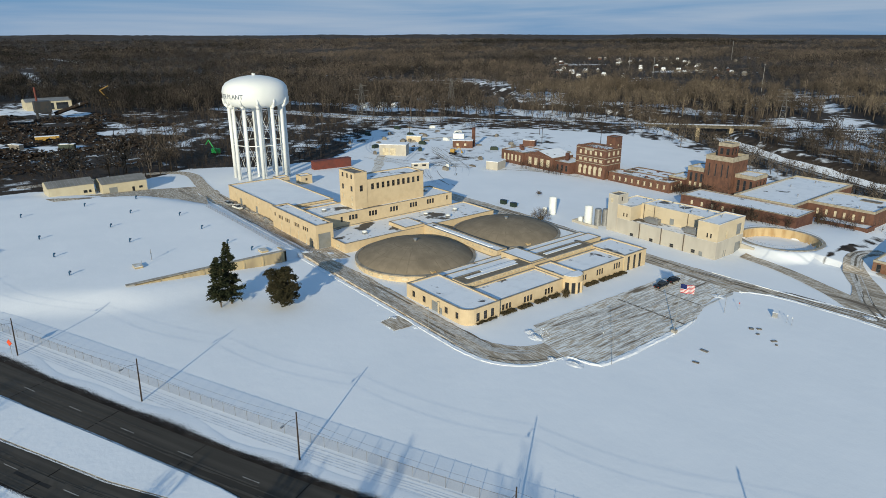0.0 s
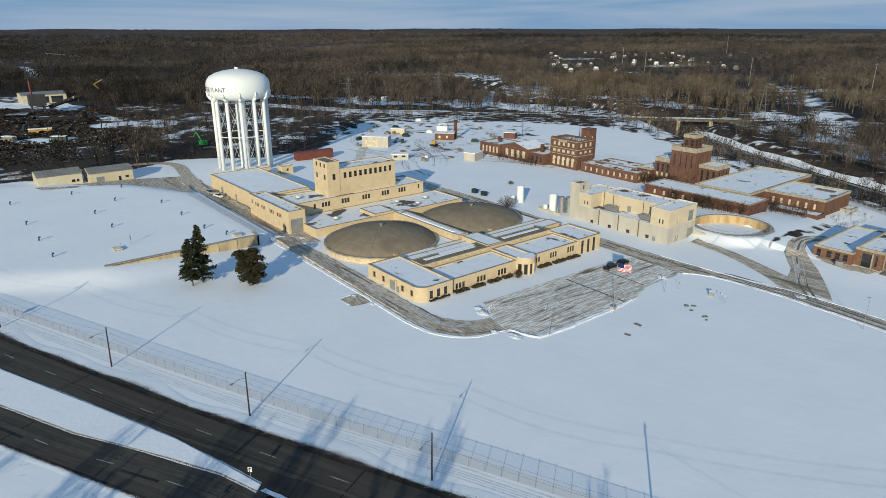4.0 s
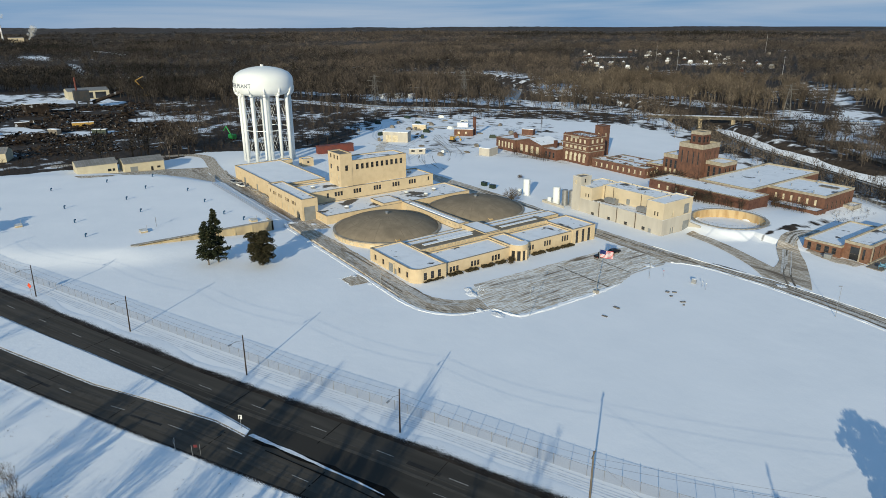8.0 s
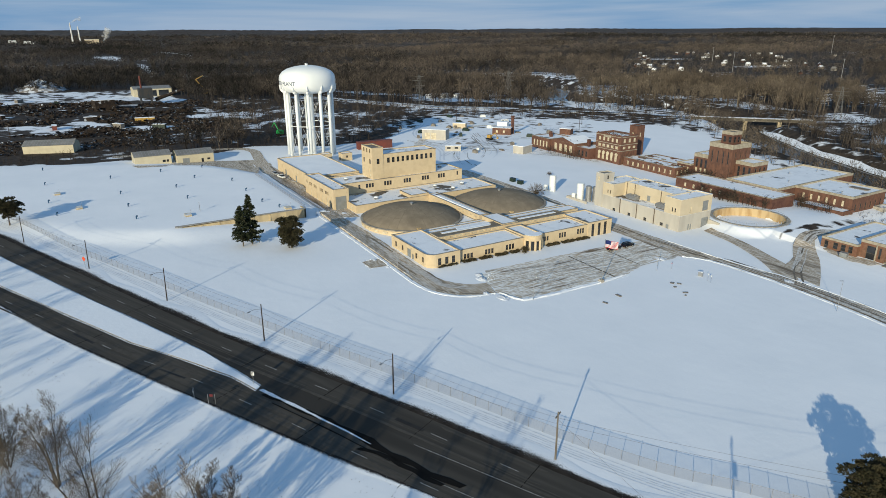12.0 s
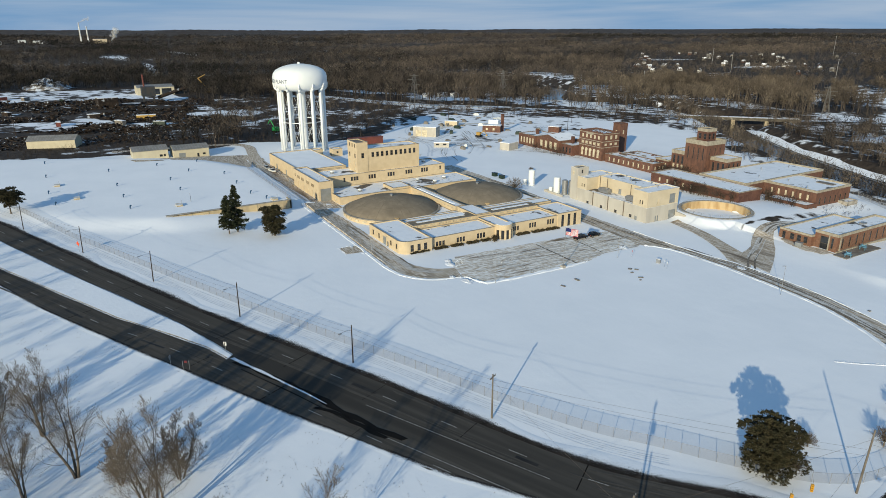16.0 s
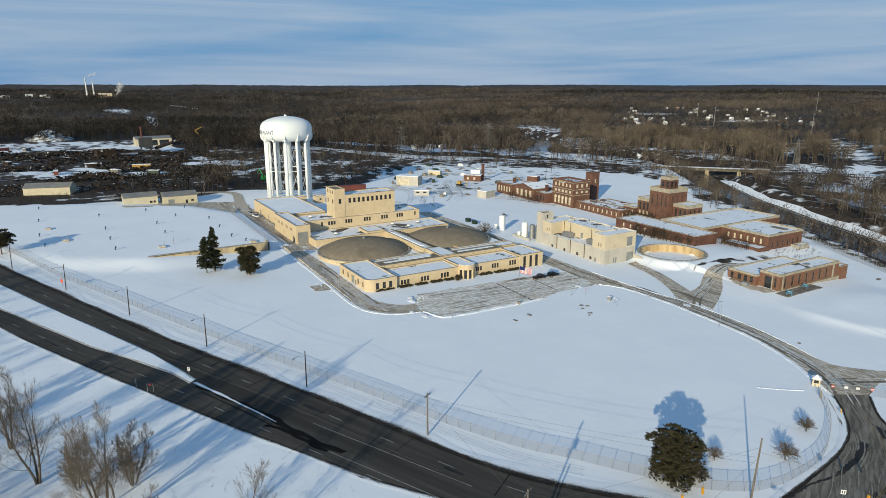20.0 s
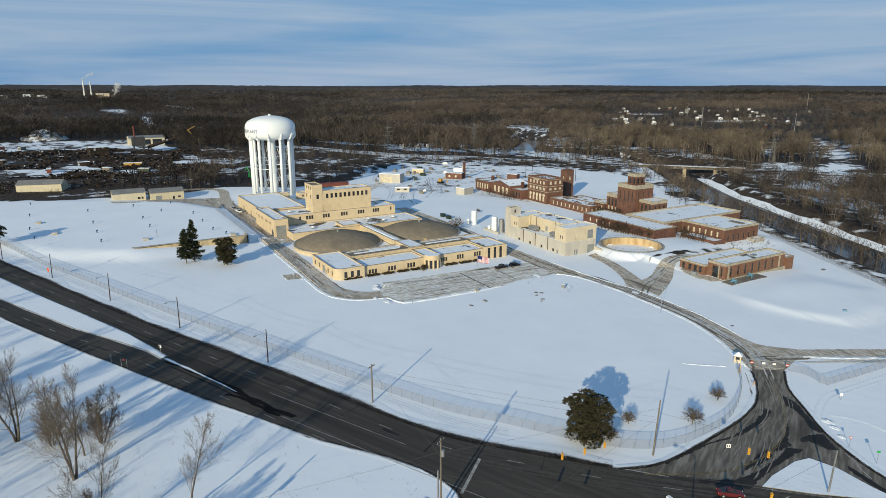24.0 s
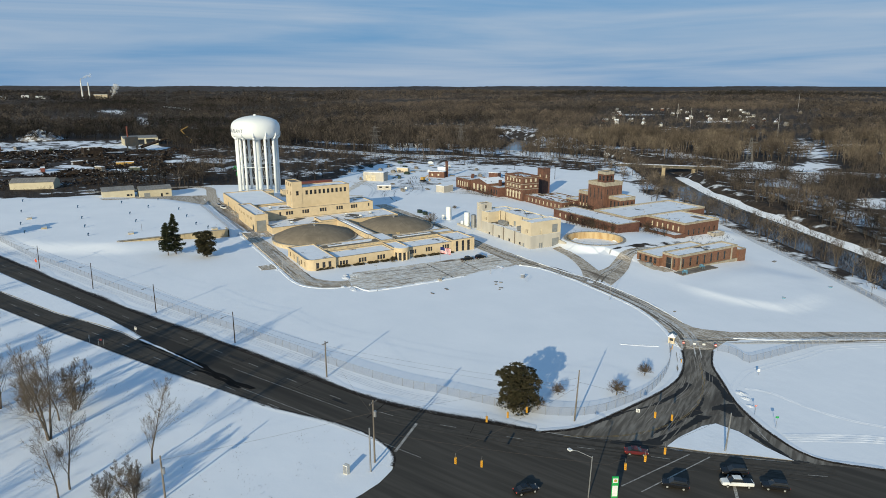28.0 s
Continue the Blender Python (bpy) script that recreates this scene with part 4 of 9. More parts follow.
# tyre tracks, salt streaks and wet patches on the drives
def streaks(line, reach, count, mats, seed, lift=0.1, width=(0.12, 0.4), run=(8, 40)):
    """Long thin tracks that follow a drive, broken and uneven in width."""
    rng = random.Random(seed)
    line = spline(line, 1.5)
    for mat, mat_label in mats:
        g = Geo()
        for _ in range(count // 2 if mat is TRACKDARK else count):
            n = int(rng.uniform(*run) / 1.5)
            i = rng.randrange(0, max(1, len(line) - 4))
            bit = line[i:i + n]
            if len(bit) < 3:
                continue
            mid, w = rng.uniform(-reach, reach), rng.uniform(*width)
            near_, far_ = offset_line(bit, mid - w), offset_line(bit, mid + w)
            near_ = [(x + rng.uniform(-0.06, 0.06), y + rng.uniform(-0.06, 0.06)) for x, y in near_]
            near_[0], near_[-1] = far_[0], far_[-1]
            ribbon(g, far_, near_, lift + rng.uniform(0, 0.012))
        single("tyre_track", g, mat, mat_label, "road dirt", "", "stuff")


TRACKMATS = [(SALT, "pale salt and packed snow streaks along the drive"), (TRACKDARK, "dark wet tyre tracks along the drive")]
streaks([(40, 122), (36, 132), (32, 140), (29, 149), (23, 158), (14, 168)], 4.6, 60, [(SALTBROWN, "thin brown salt streaks along the entry road"), TRACKMATS[1]], 41, 0.1, (0.04, 0.15), (3, 16))
streaks([(16, 166), (6, 176), (-4, 181.5), (-24, 187.4), (-46, 189), (-75, 187.2)], 2.9, 46, TRACKMATS, 1)
streaks([(-72, 187.2), (-100, 184), (-171, 185), (-228, 184)], 3.2, 34, TRACKMATS, 2)
streaks([(-89.4, 106), (-91.4, 100), (-97, 94.6), (-107, 93.4), (-150, 93.8), (-224, 94.2), (-286, 97.4)], 2.9, 52, TRACKMATS, 3)
streaks([(8, 176), (12, 184), (18, 196), (26, 212), (40, 240)], 2.4, 20, TRACKMATS, 4, 0.11)
streaks([(-48, 190), (-55, 200), (-61, 212), (-67, 224), (-71, 238), (-68, 251)], 1.8, 18, TRACKMATS, 5, 0.17)
for k, yard_line in enumerate(([(-250, 214), (-270, 232), (-300, 246), (-335, 262)], [(-236, 196), (-262, 205), (-285, 225), (-290, 262)], [(-262, 240), (-240, 262), (-214, 272)], [(-330, 205), (-300, 214), (-268, 240)])):
    streaks(yard_line, 5.0, 24, [(SALTBROWN, "brown wheel tracks in the snow of the yard"), (PACKED, "packed wheel tracks in the snow of the yard")], 60 + k, 0.1, (0.06, 0.22), (6, 30))
for x in (-98, -94, -89, -84):
    streaks([(x, 110), (x + 1, 130), (x + 0.6, 150), (x, 177)], 2.6, 12, [(SALT, TRACKMATS[0][1])], 6 + int(-x), 0.11, (0.06, 0.3))
for i, pts in enumerate(([(22.1, 162.0), (24.6, 161.2), (27.8, 160.6), (33.0, 156.7), (36.8, 154.4), (38.8, 152.6), (38.2, 151.6), (35.6, 152.3), (33.1, 155.0), (29.3, 157.2), (27.6, 157.0)],
                         [(37.9, 148.9), (39.1, 152.1), (44.3, 148.7), (43.4, 146.7), (39.5, 146.5), (38.9, 144.4), (37.7, 146.2)],
                         [(25.7, 151.7), (27.4, 151.6), (29.0, 148.0), (30.0, 141.9), (30.8, 136.6), (30.0, 126.3), (30.4, 117.2), (30.7, 112.2), (29.6, 113.3), (29.2, 121.8), (30.1, 133.7), (28.6, 143.7), (27.0, 147.9)],
                         [(38.7, 126.6), (37.2, 132.2), (37.0, 135.3), (39.1, 134.2), (39.6, 130.9), (39.6, 125.5), (39.7, 123.9)],
                         [(41.0, 142.3), (40.9, 139.0), (41.6, 131.9), (43.1, 123.7), (43.9, 119.8), (40.7, 117.3), (38.0, 113.0), (37.1, 114.0), (40.6, 119.9), (41.0, 126.3), (40.2, 133.9), (38.6, 139.8)],
                         [(32.4, 149.7), (34.8, 146.8), (37.2, 142.2), (38.5, 141.6), (38.7, 137.8), (37.9, 135.4), (37.1, 138.0), (35.8, 143.3)],
                         [(48.4, 144.5), (51.9, 143.7), (60.6, 141.8), (63.2, 144.3), (61.4, 140.3), (55.2, 141.5), (50.0, 142.8)])):
    area_mesh("wet_patch", ragged(pts, 0.5, 0.2, i), WET, 0.085, "black wet patch of meltwater on the asphalt", "puddle")

# lane lines: 12.5 ft dashes, 37.5 ft gaps
far_mid = offset_line(NORTH, -4.2)
near_edge = spline([(-404, -127), (-292, -76), (-182, -27.4), (-128.6, -0.6), (-103, 12.2), (-86, 22.6), (-66, 33.0), (-40, 45.6), (-10, 60.6)], 5)
near_mid = offset_line(near_edge, -3.9)


def dash(x, y, a, length, width, mat, name="lane_line", lift=0.09):
    c, s = math.cos(radians(a)), math.sin(radians(a))
    g = Geo()
    pts = [(x + c * u - s * v, y + s * u + c * v) for u, v in ((0, -width / 2), (length, -width / 2), (length, width / 2), (0, width / 2))]
    g.face(*[(px, py, gz(px, py) + lift) for px, py in pts])
    return g


lines = thing("lane_markings", "worn white dashed lane lines on asphalt", "road marking", kind="structure")
for line in (far_mid, near_mid):
    for x, y, a in along(line, 14.87):
        if x > -330 and x < 75:
            part("dash", dash(x, y, a, 3.6, 0.16, LINE), LINE, lines)
for x, y, a, n in ((-30, 48, 27, 60), (-36, 52.0, 27, 40)):
    part("edge_line", dash(x, y, a, n, 0.14, LINE), LINE, lines)
part("stop_line", dash(11.3, 80.8, -49.5, 12.0, 0.6, LINE), LINE, lines)
part("stop_line", dash(57.5, 126.0, -46, 11.0, 0.6, LINE), LINE, lines)
for x, y, a, n in ((50, 146.2, 150, 5.0), (53.4, 143.8, 150, 5.0), (50.0, 104.0, 93.2, 20.5), (53.1, 106.0, 94.1, 21.5), (26.2, 102.2, 43.8, 10.5)):
    part("edge_line", dash(x, y, a, n, 0.25, LINE), LINE, lines)
for k in (-0.16, 0.16):
    for x, y, a in along(offset_line(spline([(31, 106), (37, 118), (38.5, 130), (36, 142), (29, 154), (20, 164)], 2), k), 2.0):
        part("centre_line", dash(x, y, a, 2.0, 0.12, YELLOWLINE, lift=0.095), YELLOWLINE, lines, "worn yellow line")

# gritty, plowed snow along the road edges
def verge(name, line, w0, w1, mat, label, h=0.25, seed=1):
    rng = random.Random(seed)
    g = Geo()
    prev = None
    steps = list(along(line, 1.5))
    for i, (x, y, a) in enumerate(steps):
        taper = min(1.0, (min(i, len(steps) - 1 - i) + 0.5) / 7)
        nx_, ny_ = -math.sin(radians(a)), math.cos(radians(a))
        row_ = []
        for k, f in enumerate((0, 0.15, 0.45, 0.75, 1.0)):
            d = (w0 + (w1 - w0) * f) * taper + rng.uniform(-0.15, 0.15)
            px, py = x + nx_ * d, y + ny_ * d
            row_.append((px, py, gz(px, py) + (0.03 if k in (0, 4) else h * rng.uniform(0.5, 1.2))))
        if prev:
            for p, q, r_, s_ in zip(prev, prev[1:], row_[1:], row_):
                g.face(p, s_, r_, q)
        prev = row_
    single(name, g, mat, label, "snow bank", "", "stuff", smooth=True)


def shoulder(name, line, widths, covers, label, h=0.1, seed=1):
    """A roadside strip that goes from wet grit at the asphalt to clean snow, ragged and lumpy."""
    rng = random.Random(seed)
    verts, values, quads_ = [], [], []
    steps = list(along(line, 1.2))
    k = len(widths)
    for i, (x, y, a) in enumerate(steps):
        nx_, ny_ = -math.sin(radians(a)), math.cos(radians(a))
        swell = 0.85 + 0.3 * math.sin(i * 0.23 + seed) * math.sin(i * 0.071)
        for n, (w, c) in enumerate(zip(widths, covers)):
            d = w * (swell if n else 1) + rng.uniform(-0.06, 0.06)
            px, py = x + nx_ * d, y + ny_ * d
            verts.append((px, py, gz(px, py) + (0.03 if n == k - 1 else 0.07) + (h * rng.uniform(0.4, 0.8) if 0 < n < k - 1 else 0)))
            values.append(c + rng.uniform(-0.08, 0.08))
        if i:
            for n in range(k - 1):
                b = (i - 1) * k + n
                quads_.append((b, b + k, b + k + 1, b + 1))
    ob = array_mesh(name, np.array(verts), np.array(quads_), SHOULDER, True)
    lay = ob.data.attributes.new("cover", "FLOAT", "POINT")
    lay.data.foreach_set("value", np.array(values, np.float32))
    tagged(ob, label, "snow bank", "", "stuff")


def crumbs(line, reach, count, size, mat, label, seed):
    """Broken lumps of plowed snow strewn along a line."""
    rng = random.Random(seed)
    g = Geo()
    spots_ = list(along(line, 0.5))
    for _ in range(count):
        x, y, a = rng.choice(spots_)
        d = abs(rng.gauss(0, abs(reach))) * (1 if reach > 0 else -1)
        px, py = x - math.sin(radians(a)) * d, y + math.cos(radians(a)) * d
        r_ = rng.uniform(*size)
        k = len(g.v)
        t0, z = rng.uniform(0, 6.28), gz(px, py) + 0.02
        g.v += [(px + r_ * math.cos(t0 + 1.57 * i) * rng.uniform(0.6, 1.2), py + r_ * math.sin(t0 + 1.57 * i) * rng.uniform(0.6, 1.2), z) for i in range(4)]
        g.v += [(px + rng.uniform(-0.3, 0.3) * r_ + 0.3 * r_ * math.cos(t0 + 2.1 * i), py + 0.3 * r_ * math.sin(t0 + 2.1 * i), z + r_ * rng.uniform(0.5, 0.95)) for i in range(3)]
        g.f += [(k, k + 1, k + 4), (k + 1, k + 2, k + 5, k + 4), (k + 2, k + 3, k + 6, k + 5), (k + 3, k, k + 4, k + 6), (k + 4, k + 5, k + 6)]
    single("snow_lumps", g, mat, label, "snow", "", "stuff")


def snow_track(pts, label, group, gauge=1.6, width=0.34, h=0.05, lanes=2):
    """Wheel tracks pressed into snow: low ridges on both sides of each rut."""
    line = spline(pts, 1.5)
    rng = random.Random(len(pts))
    for n in range(lanes):
        d = (n - (lanes - 1) / 2) * gauge
        g = Geo()
        rows_ = []
        for x, y, a in along(offset_line(line, d), 1.0):
            nx_, ny_ = -math.sin(radians(a)), math.cos(radians(a))
            rows_.append([(x + nx_ * u, y + ny_ * u, gz(x, y) + z) for u, z in ((-width, 0.02), (-width * 0.55, h * rng.uniform(0.6, 1.2)), (0, 0.03), (width * 0.55, h * rng.uniform(0.6, 1.2)), (width, 0.02))])
        for p, q in zip(rows_, rows_[1:]):
            for i in range(4):
                g.face(p[i], q[i], q[i + 1], p[i + 1])
        single("wheel_rut", g, SNOW, label, "snow track", group, "structure", smooth=True)


road_n = [p for p in NORTH if -330 < p[0] < 28]
shoulder("snow_bank", road_n, (-0.5, 0.2, 0.9, 1.5, 2.5, 4.4), (-0.15, -0.02, 0.14, 0.55, 0.92, 1.3), "dark wet grit turning to speckled plowed snow beside the road", 0.12, 1)
shoulder("snow_bank", ENTRY_L, (-0.5, -0.1, 0.2, 0.5, 1.8), (-0.1, 0.05, 0.4, 1.0, 1.3), "dirty plowed snow beside the entry road", 0.2, 3)
shoulder("snow_bank", ENTRY_R[::-1], (0.4, 0.0, -0.2, -0.5, -1.8), (-0.1, 0.05, 0.4, 1.0, 1.3), "dirty plowed snow beside the entry road", 0.2, 9)
shoulder("snow_bank", [p for p in MEDIAN_N if p[0] > -330], (-0.35, -0.05, 0.25, 0.7), (0.0, 0.15, 0.5, 1.1), "dirty snow along the median kerb", 0.0, 4)
shoulder("snow_bank", [p for p in MEDIAN_S[::-1] if p[0] > -330], (-0.35, -0.05, 0.25, 0.7), (0.0, 0.15, 0.5, 1.1), "dirty snow along the median kerb", 0.0, 5)
shoulder("snow_bank", [p for p in SOUTH if -330 < p[0] < 27], (0.3, 0.0, -0.3, -0.7, -1.5), (-0.05, 0.05, 0.35, 0.7, 1.2), "gritty snow along the road edge", 0.02, 15)
verge("snow_bank", south_outer, -1.4, 0.1, SNOW, "low plowed snow ridge along the drive", 0.2, 6)
verge("snow_bank", main_s, -0.1, 1.3, SNOW, "low plowed snow ridge along the drive", 0.2, 7)
verge("snow_bank", [p for p in main_n if -100 < p[0] < 0], -0.1, 1.1, SNOW, "low plowed snow ridge along the drive", 0.2, 17)
verge("snow_bank", [(-79.2, 150), (-78.8, 120), (-79.4, 109.5), (-86.5, 106.6)], -0.1, 1.6, SNOW, "low plowed snow ridge along the parking lot", 0.3, 8)
verge("snow_bank", [(12.4, 188.6), (21.3, 204.6), (32.1, 226.2), (48, 257)], -1.2, 0.1, SNOW, "low plowed snow ridge along the branch drive", 0.22, 18)
LUMPS = "broken lumps of plowed snow along the drive"
crumbs(south_outer, -0.8, 150, (0.08, 0.24), SNOW, LUMPS, 1)
crumbs(main_s, 0.7, 120, (0.08, 0.22), SNOW, LUMPS, 2)
crumbs([(-79.2, 150), (-78.8, 120), (-79.4, 109.5), (-86.5, 106.6)], 1.0, 110, (0.05, 0.17), SNOW, LUMPS, 3)
crumbs([(-100.6, 113.5), (-97.8, 110.5), (-94.6, 108.6)], 1.2, 90, (0.06, 0.2), SNOW, LUMPS, 4)
crumbs([(-120.8, 82), (-128.4, 82.2), (-129, 89)], -0.8, 90, (0.05, 0.16), SNOW, LUMPS, 5)
crumbs([(-0.6, 154.8), (2.7, 158.8), (6.0, 163.6)], 0.4, 60, (0.08, 0.2), SNOW, LUMPS, 7)
for d in (5.0, 5.7, 6.3, 6.9, 7.8):
    ruts = offset_line([p for p in road_n if p[0] < 14], d)
    rut_rng = random.Random(int(d * 10))
    left_, right_ = ([(x, y + k * rut_rng.uniform(0.02, 0.24)) for x, y in ruts] for k in (1, -1))
    single("wheel_rut", ribbon(Geo(), left_, right_, 0.03), PACKED, "packed wheel rut in the roadside snow", "snow track", "roadside ruts", "structure")
LAWN = "lawn ruts"
snow_track([(34.3, 158.9), (31.4, 165.0), (29.5, 171.7), (29.8, 178.6), (30.6, 195.1), (30.9, 207.9), (37.4, 224.3), (46, 240)], "old wheel track pressed into the snow", LAWN)
snow_track([(35.2, 161.9), (39.7, 165.5), (48.9, 166.5), (57.2, 169.3), (66, 176), (84, 190)], "wheel track across the snowy lawn", LAWN, 0.6, 0.3)
snow_track([(54.5, 148.6), (58.8, 156.4), (66, 167.6), (84, 190)], "plowed wheel tracks across the snow", LAWN, 0.9, 0.36, 0.06, 4)
snow_track([(43.4, 129.1), (47.4, 136.0), (52.4, 141.2)], "wheel track across the snowy island", LAWN, 1.2, 0.3, 0.05, 2)
# worn wheel paths and dried salt along the carriageways
for k, lane in enumerate((far_mid, near_mid, [(2, 76), (20, 92), (36, 108), (52, 126), (66, 142)])):
    streaks([p for p in lane if -260 < p[0] < 70], 3.4, 44, [(ROADWORN, "paler worn wheel paths along the carriageway")], 80 + k, 0.078, (0.08, 0.3), (10, 60))
# tar seams, open joints and puddles where the carriageways meet
for i, (pts, w) in enumerate((([(-66, 33.5), (-56, 38.5), (-44, 44.2), (-36, 47.0), (-22, 53)], 2.2), ([(-40, 43), (-32, 47.5), (-24, 50.5)], 2.0), ([(-62, 33.6), (-48, 40.2), (-34, 46.0)], 0.35))):
    g = Geo()
    rng = random.Random(i)
    line = spline(pts, 2.6)
    ribbon(g, [(x, y + rng.uniform(0.1, 0.6 * w)) for x, y in line], [(x, y - rng.uniform(0.0, w * 0.5)) for x, y in line], 0.1)
    single("road_crack", g, CRACK, "dark open joint in the asphalt", "road crack", "", "structure")
for line, w in ((far_mid, 3.7), (near_mid, 3.3)):
    for i, (x, y, a) in enumerate(along(line, 23.0)):
        if -260 < x < 20:
            c_, s_ = math.cos(radians(a + 90)), math.sin(radians(a + 90))
            single("road_joint", dash(x - c_ * w, y - s_ * w, a + 90, 2 * w, 0.1 + 0.05 * (i % 3), CRACK, lift=0.084), CRACK, "dark sealed joint across the carriageway", "road crack", "carriageway joints", "structure")
rng = random.Random(12)
for i in range(16):
    x, y, a = rng.choice(list(along(rng.choice((far_mid, near_mid)), 4.0)))
    if -200 < x < 20:
        off = rng.uniform(-2.5, 1.5)
        single("road_patch", dash(x - math.sin(radians(a)) * off, y + math.cos(radians(a)) * off, a, rng.uniform(2, 9), rng.uniform(0.5, 1.4), WET, lift=0.082), WET, "darker asphalt patch in the carriageway", "road patch", "road patches", "structure")
MEDIAN_STRIP = spline([(-68, 33.2), (-58, 37.6), (-47, 42.4), (-40, 45.2)], 1.5)
strip_rng = random.Random(4)
single("snow_strip", ribbon(Geo(), *[[(x, y + k * (1.0 - 0.8 * i / (len(MEDIAN_STRIP) - 1)) * strip_rng.uniform(0.5, 1.1)) for i, (x, y) in enumerate(MEDIAN_STRIP)] for k in (0.75, -0.55)], 0.12), PACKED, "wedge of dirty snow left between the carriageways", "snow", "", "stuff")

# dead grass stalks and dropped twigs poking through the thin snow south of the road
def grass_tufts():
    rng = random.Random(77)
    g = Geo()
    line = [q for q in along([p for p in SOUTH if -130 < p[0] < 14], 1.0)]
    for _ in range(210):
        x, y, a = rng.choice(line)
        d = -rng.uniform(1.5, 34)
        cx_, cy_ = x - math.sin(radians(a)) * d, y + math.cos(radians(a)) * d
        for _ in range(rng.randint(2, 9)):
            px, py = cx_ + rng.gauss(0, 1.5), cy_ + rng.gauss(0, 0.7)
            z, r_, h = gz(px, py), rng.uniform(0.03, 0.1), rng.uniform(0.06, 0.2)
            top = (px + rng.uniform(-0.1, 0.1), py + rng.uniform(-0.1, 0.1), z + h)
            ring = [(px + r_ * math.cos(k * 2.1 + px), py + r_ * math.sin(k * 2.1 + px), z - 0.02) for k in range(3)]
            for k in range(3):
                g.face(ring[k], ring[(k + 1) % 3], top)
    single("grass_tufts", g, TWIG, "brown dead grass and twigs poking through thin snow", "grass", "", "stuff")


grass_tufts()
# ---- reservoir: retaining wall, vents, hatches ----
rw = thing("retaining_wall", "tan concrete retaining wall with pilasters holding the snowy reservoir mound", "retaining wall", (-184.4, 60, 5.0), kind="structure")
g = Geo()
g.v += [(-185.4, 36.2, 4.0), (-184.2, 36.2, 4.0), (-184.2, 84.2, 3.0), (-185.4, 84.2, 3.0), (-185.4, 36.2, 7.4), (-184.2, 36.2, 7.4), (-184.2, 84.2, 7.85), (-185.4, 84.2, 7.85)]
g.f += [(4, 5, 6, 7), (0, 1, 5, 4), (1, 2, 6, 5), (2, 3, 7, 6), (3, 0, 4, 7)]
part("wall", g, WALLTAN, rw)
for i in range(8):
    y = 39 + i * 6.2
    part("pilaster", Geo().box(-184.22, -184.0, y - 0.25, y + 0.25, 3.2, 7.3 + i * 0.06), WALLTAN, rw)
part("coping", Geo().box(-185.5, -184.0, 36.2, 84.3, 7.86, 7.98), CONCRETE, rw)
part("wall", Geo().box(-186.4, -184.2, 83.6, 84.2, 3.0, 7.85).box(-189.5, -186.4, 83.6, 84.2, 5.0, 7.85), WALLTAN, rw)


def vent(x, y, h=1.3):
    root = thing("vent_pipe", "blue gooseneck vent pipe standing in snow", "vent pipe", (x, y, gz(x, y)), "reservoir vents", rz=35)
    part("pipe", Geo().tube((0, 0, -0.3), (0, 0, h * 0.7), 0.22), BLUEPIPE, root, local=True)
    part("hood", Geo().tube((0, 0, h * 0.7), (0.25, 0, h), 0.24).tube((0.25, 0, h), (0.6, 0, h * 0.92), 0.26, 0.3), BLUEPIPE, root, local=True)
    return root


first = vent(-204.3, 72.8)
for x, y in ((-192.4, 76.2), (-226.5, 72.1), (-249.5, 71.7), (-226.3, 47.9), (-249.4, 47.3), (-287.8, 46.4), (-225.4, 25.3), (-249.2, 24.8), (-284.8, 23.9), (-204.4, 25.9), (-225.4, 0.6),
             (-248.3, -1.8), (-285.5, -2.8), (-322.9, -3.4), (-287.8, 66.0), (-265, 58)):
    copy_thing(first, pose(x, y, gz(x, y), 0, 0, 35))
tall = thing("vent_pipe", "tall thin vent mast on the snowy reservoir", "vent pipe", (-203.0, 48.3, gz(-203, 48.3)))
part("pipe", Geo().tube((0, 0, -0.3), (0, 0, 3.6), 0.09), STEEL, tall, local=True)
part("bracket", Geo().box(-0.5, 0.5, -0.06, 0.06, 2.2, 2.4).tube((0, 0, 1.0), (0.5, 0, 2.2), 0.05), BLUEPIPE, tall, local=True)
for x, y in ((-199.0, 43.2), (-232.3, 8.4), (-262.8, 1.6), (-189.0, 78.6)):
    root = thing("access_hatch", "tan concrete access hatch with a dusting of snow", "hatch", (x, y, gz(x, y)), "reservoir hatches")
    part("kerb", Geo().box(-1.6, 1.6, -1.1, 1.1, -0.3, 0.55), WALLTAN, root, local=True)
    part("lid", Geo().box(-1.7, 1.7, -1.2, 1.2, 0.55, 0.7), COPING_PALE, root, local=True)
    part("mast", Geo().tube((1.2, 0.9, 0.7), (1.2, 0.9, 2.6), 0.05), STEEL, root, local=True)

# ---- water tower ----
TX, TY = -308.5, 132.0
tower = thing("water_tower", "white fluted-rim water tower on slender steel legs", "water tower", (TX, TY, gz(TX, TY)))
part("tank", Geo().lathe(TX, TY, [(0.1, 39.6), (4, 39.3), (9, 39.6), (12.6, 40.4), (14.6, 41.8), (15.5, 44.0), (15.6, 47.2), (15.1, 49.3), (13.6, 51.2), (10.8, 52.7), (7, 53.8), (3, 54.4), (0.1, 54.5)], 64),
            WHITE, tower, smooth=True)
part("riser", Geo().lathe(TX, TY, [(2.5, gz(TX, TY) - 0.5), (2.5, 38.5), (3.4, 39.6)], 24), WHITE, tower, smooth=True)
NLEG = 12
legs = []
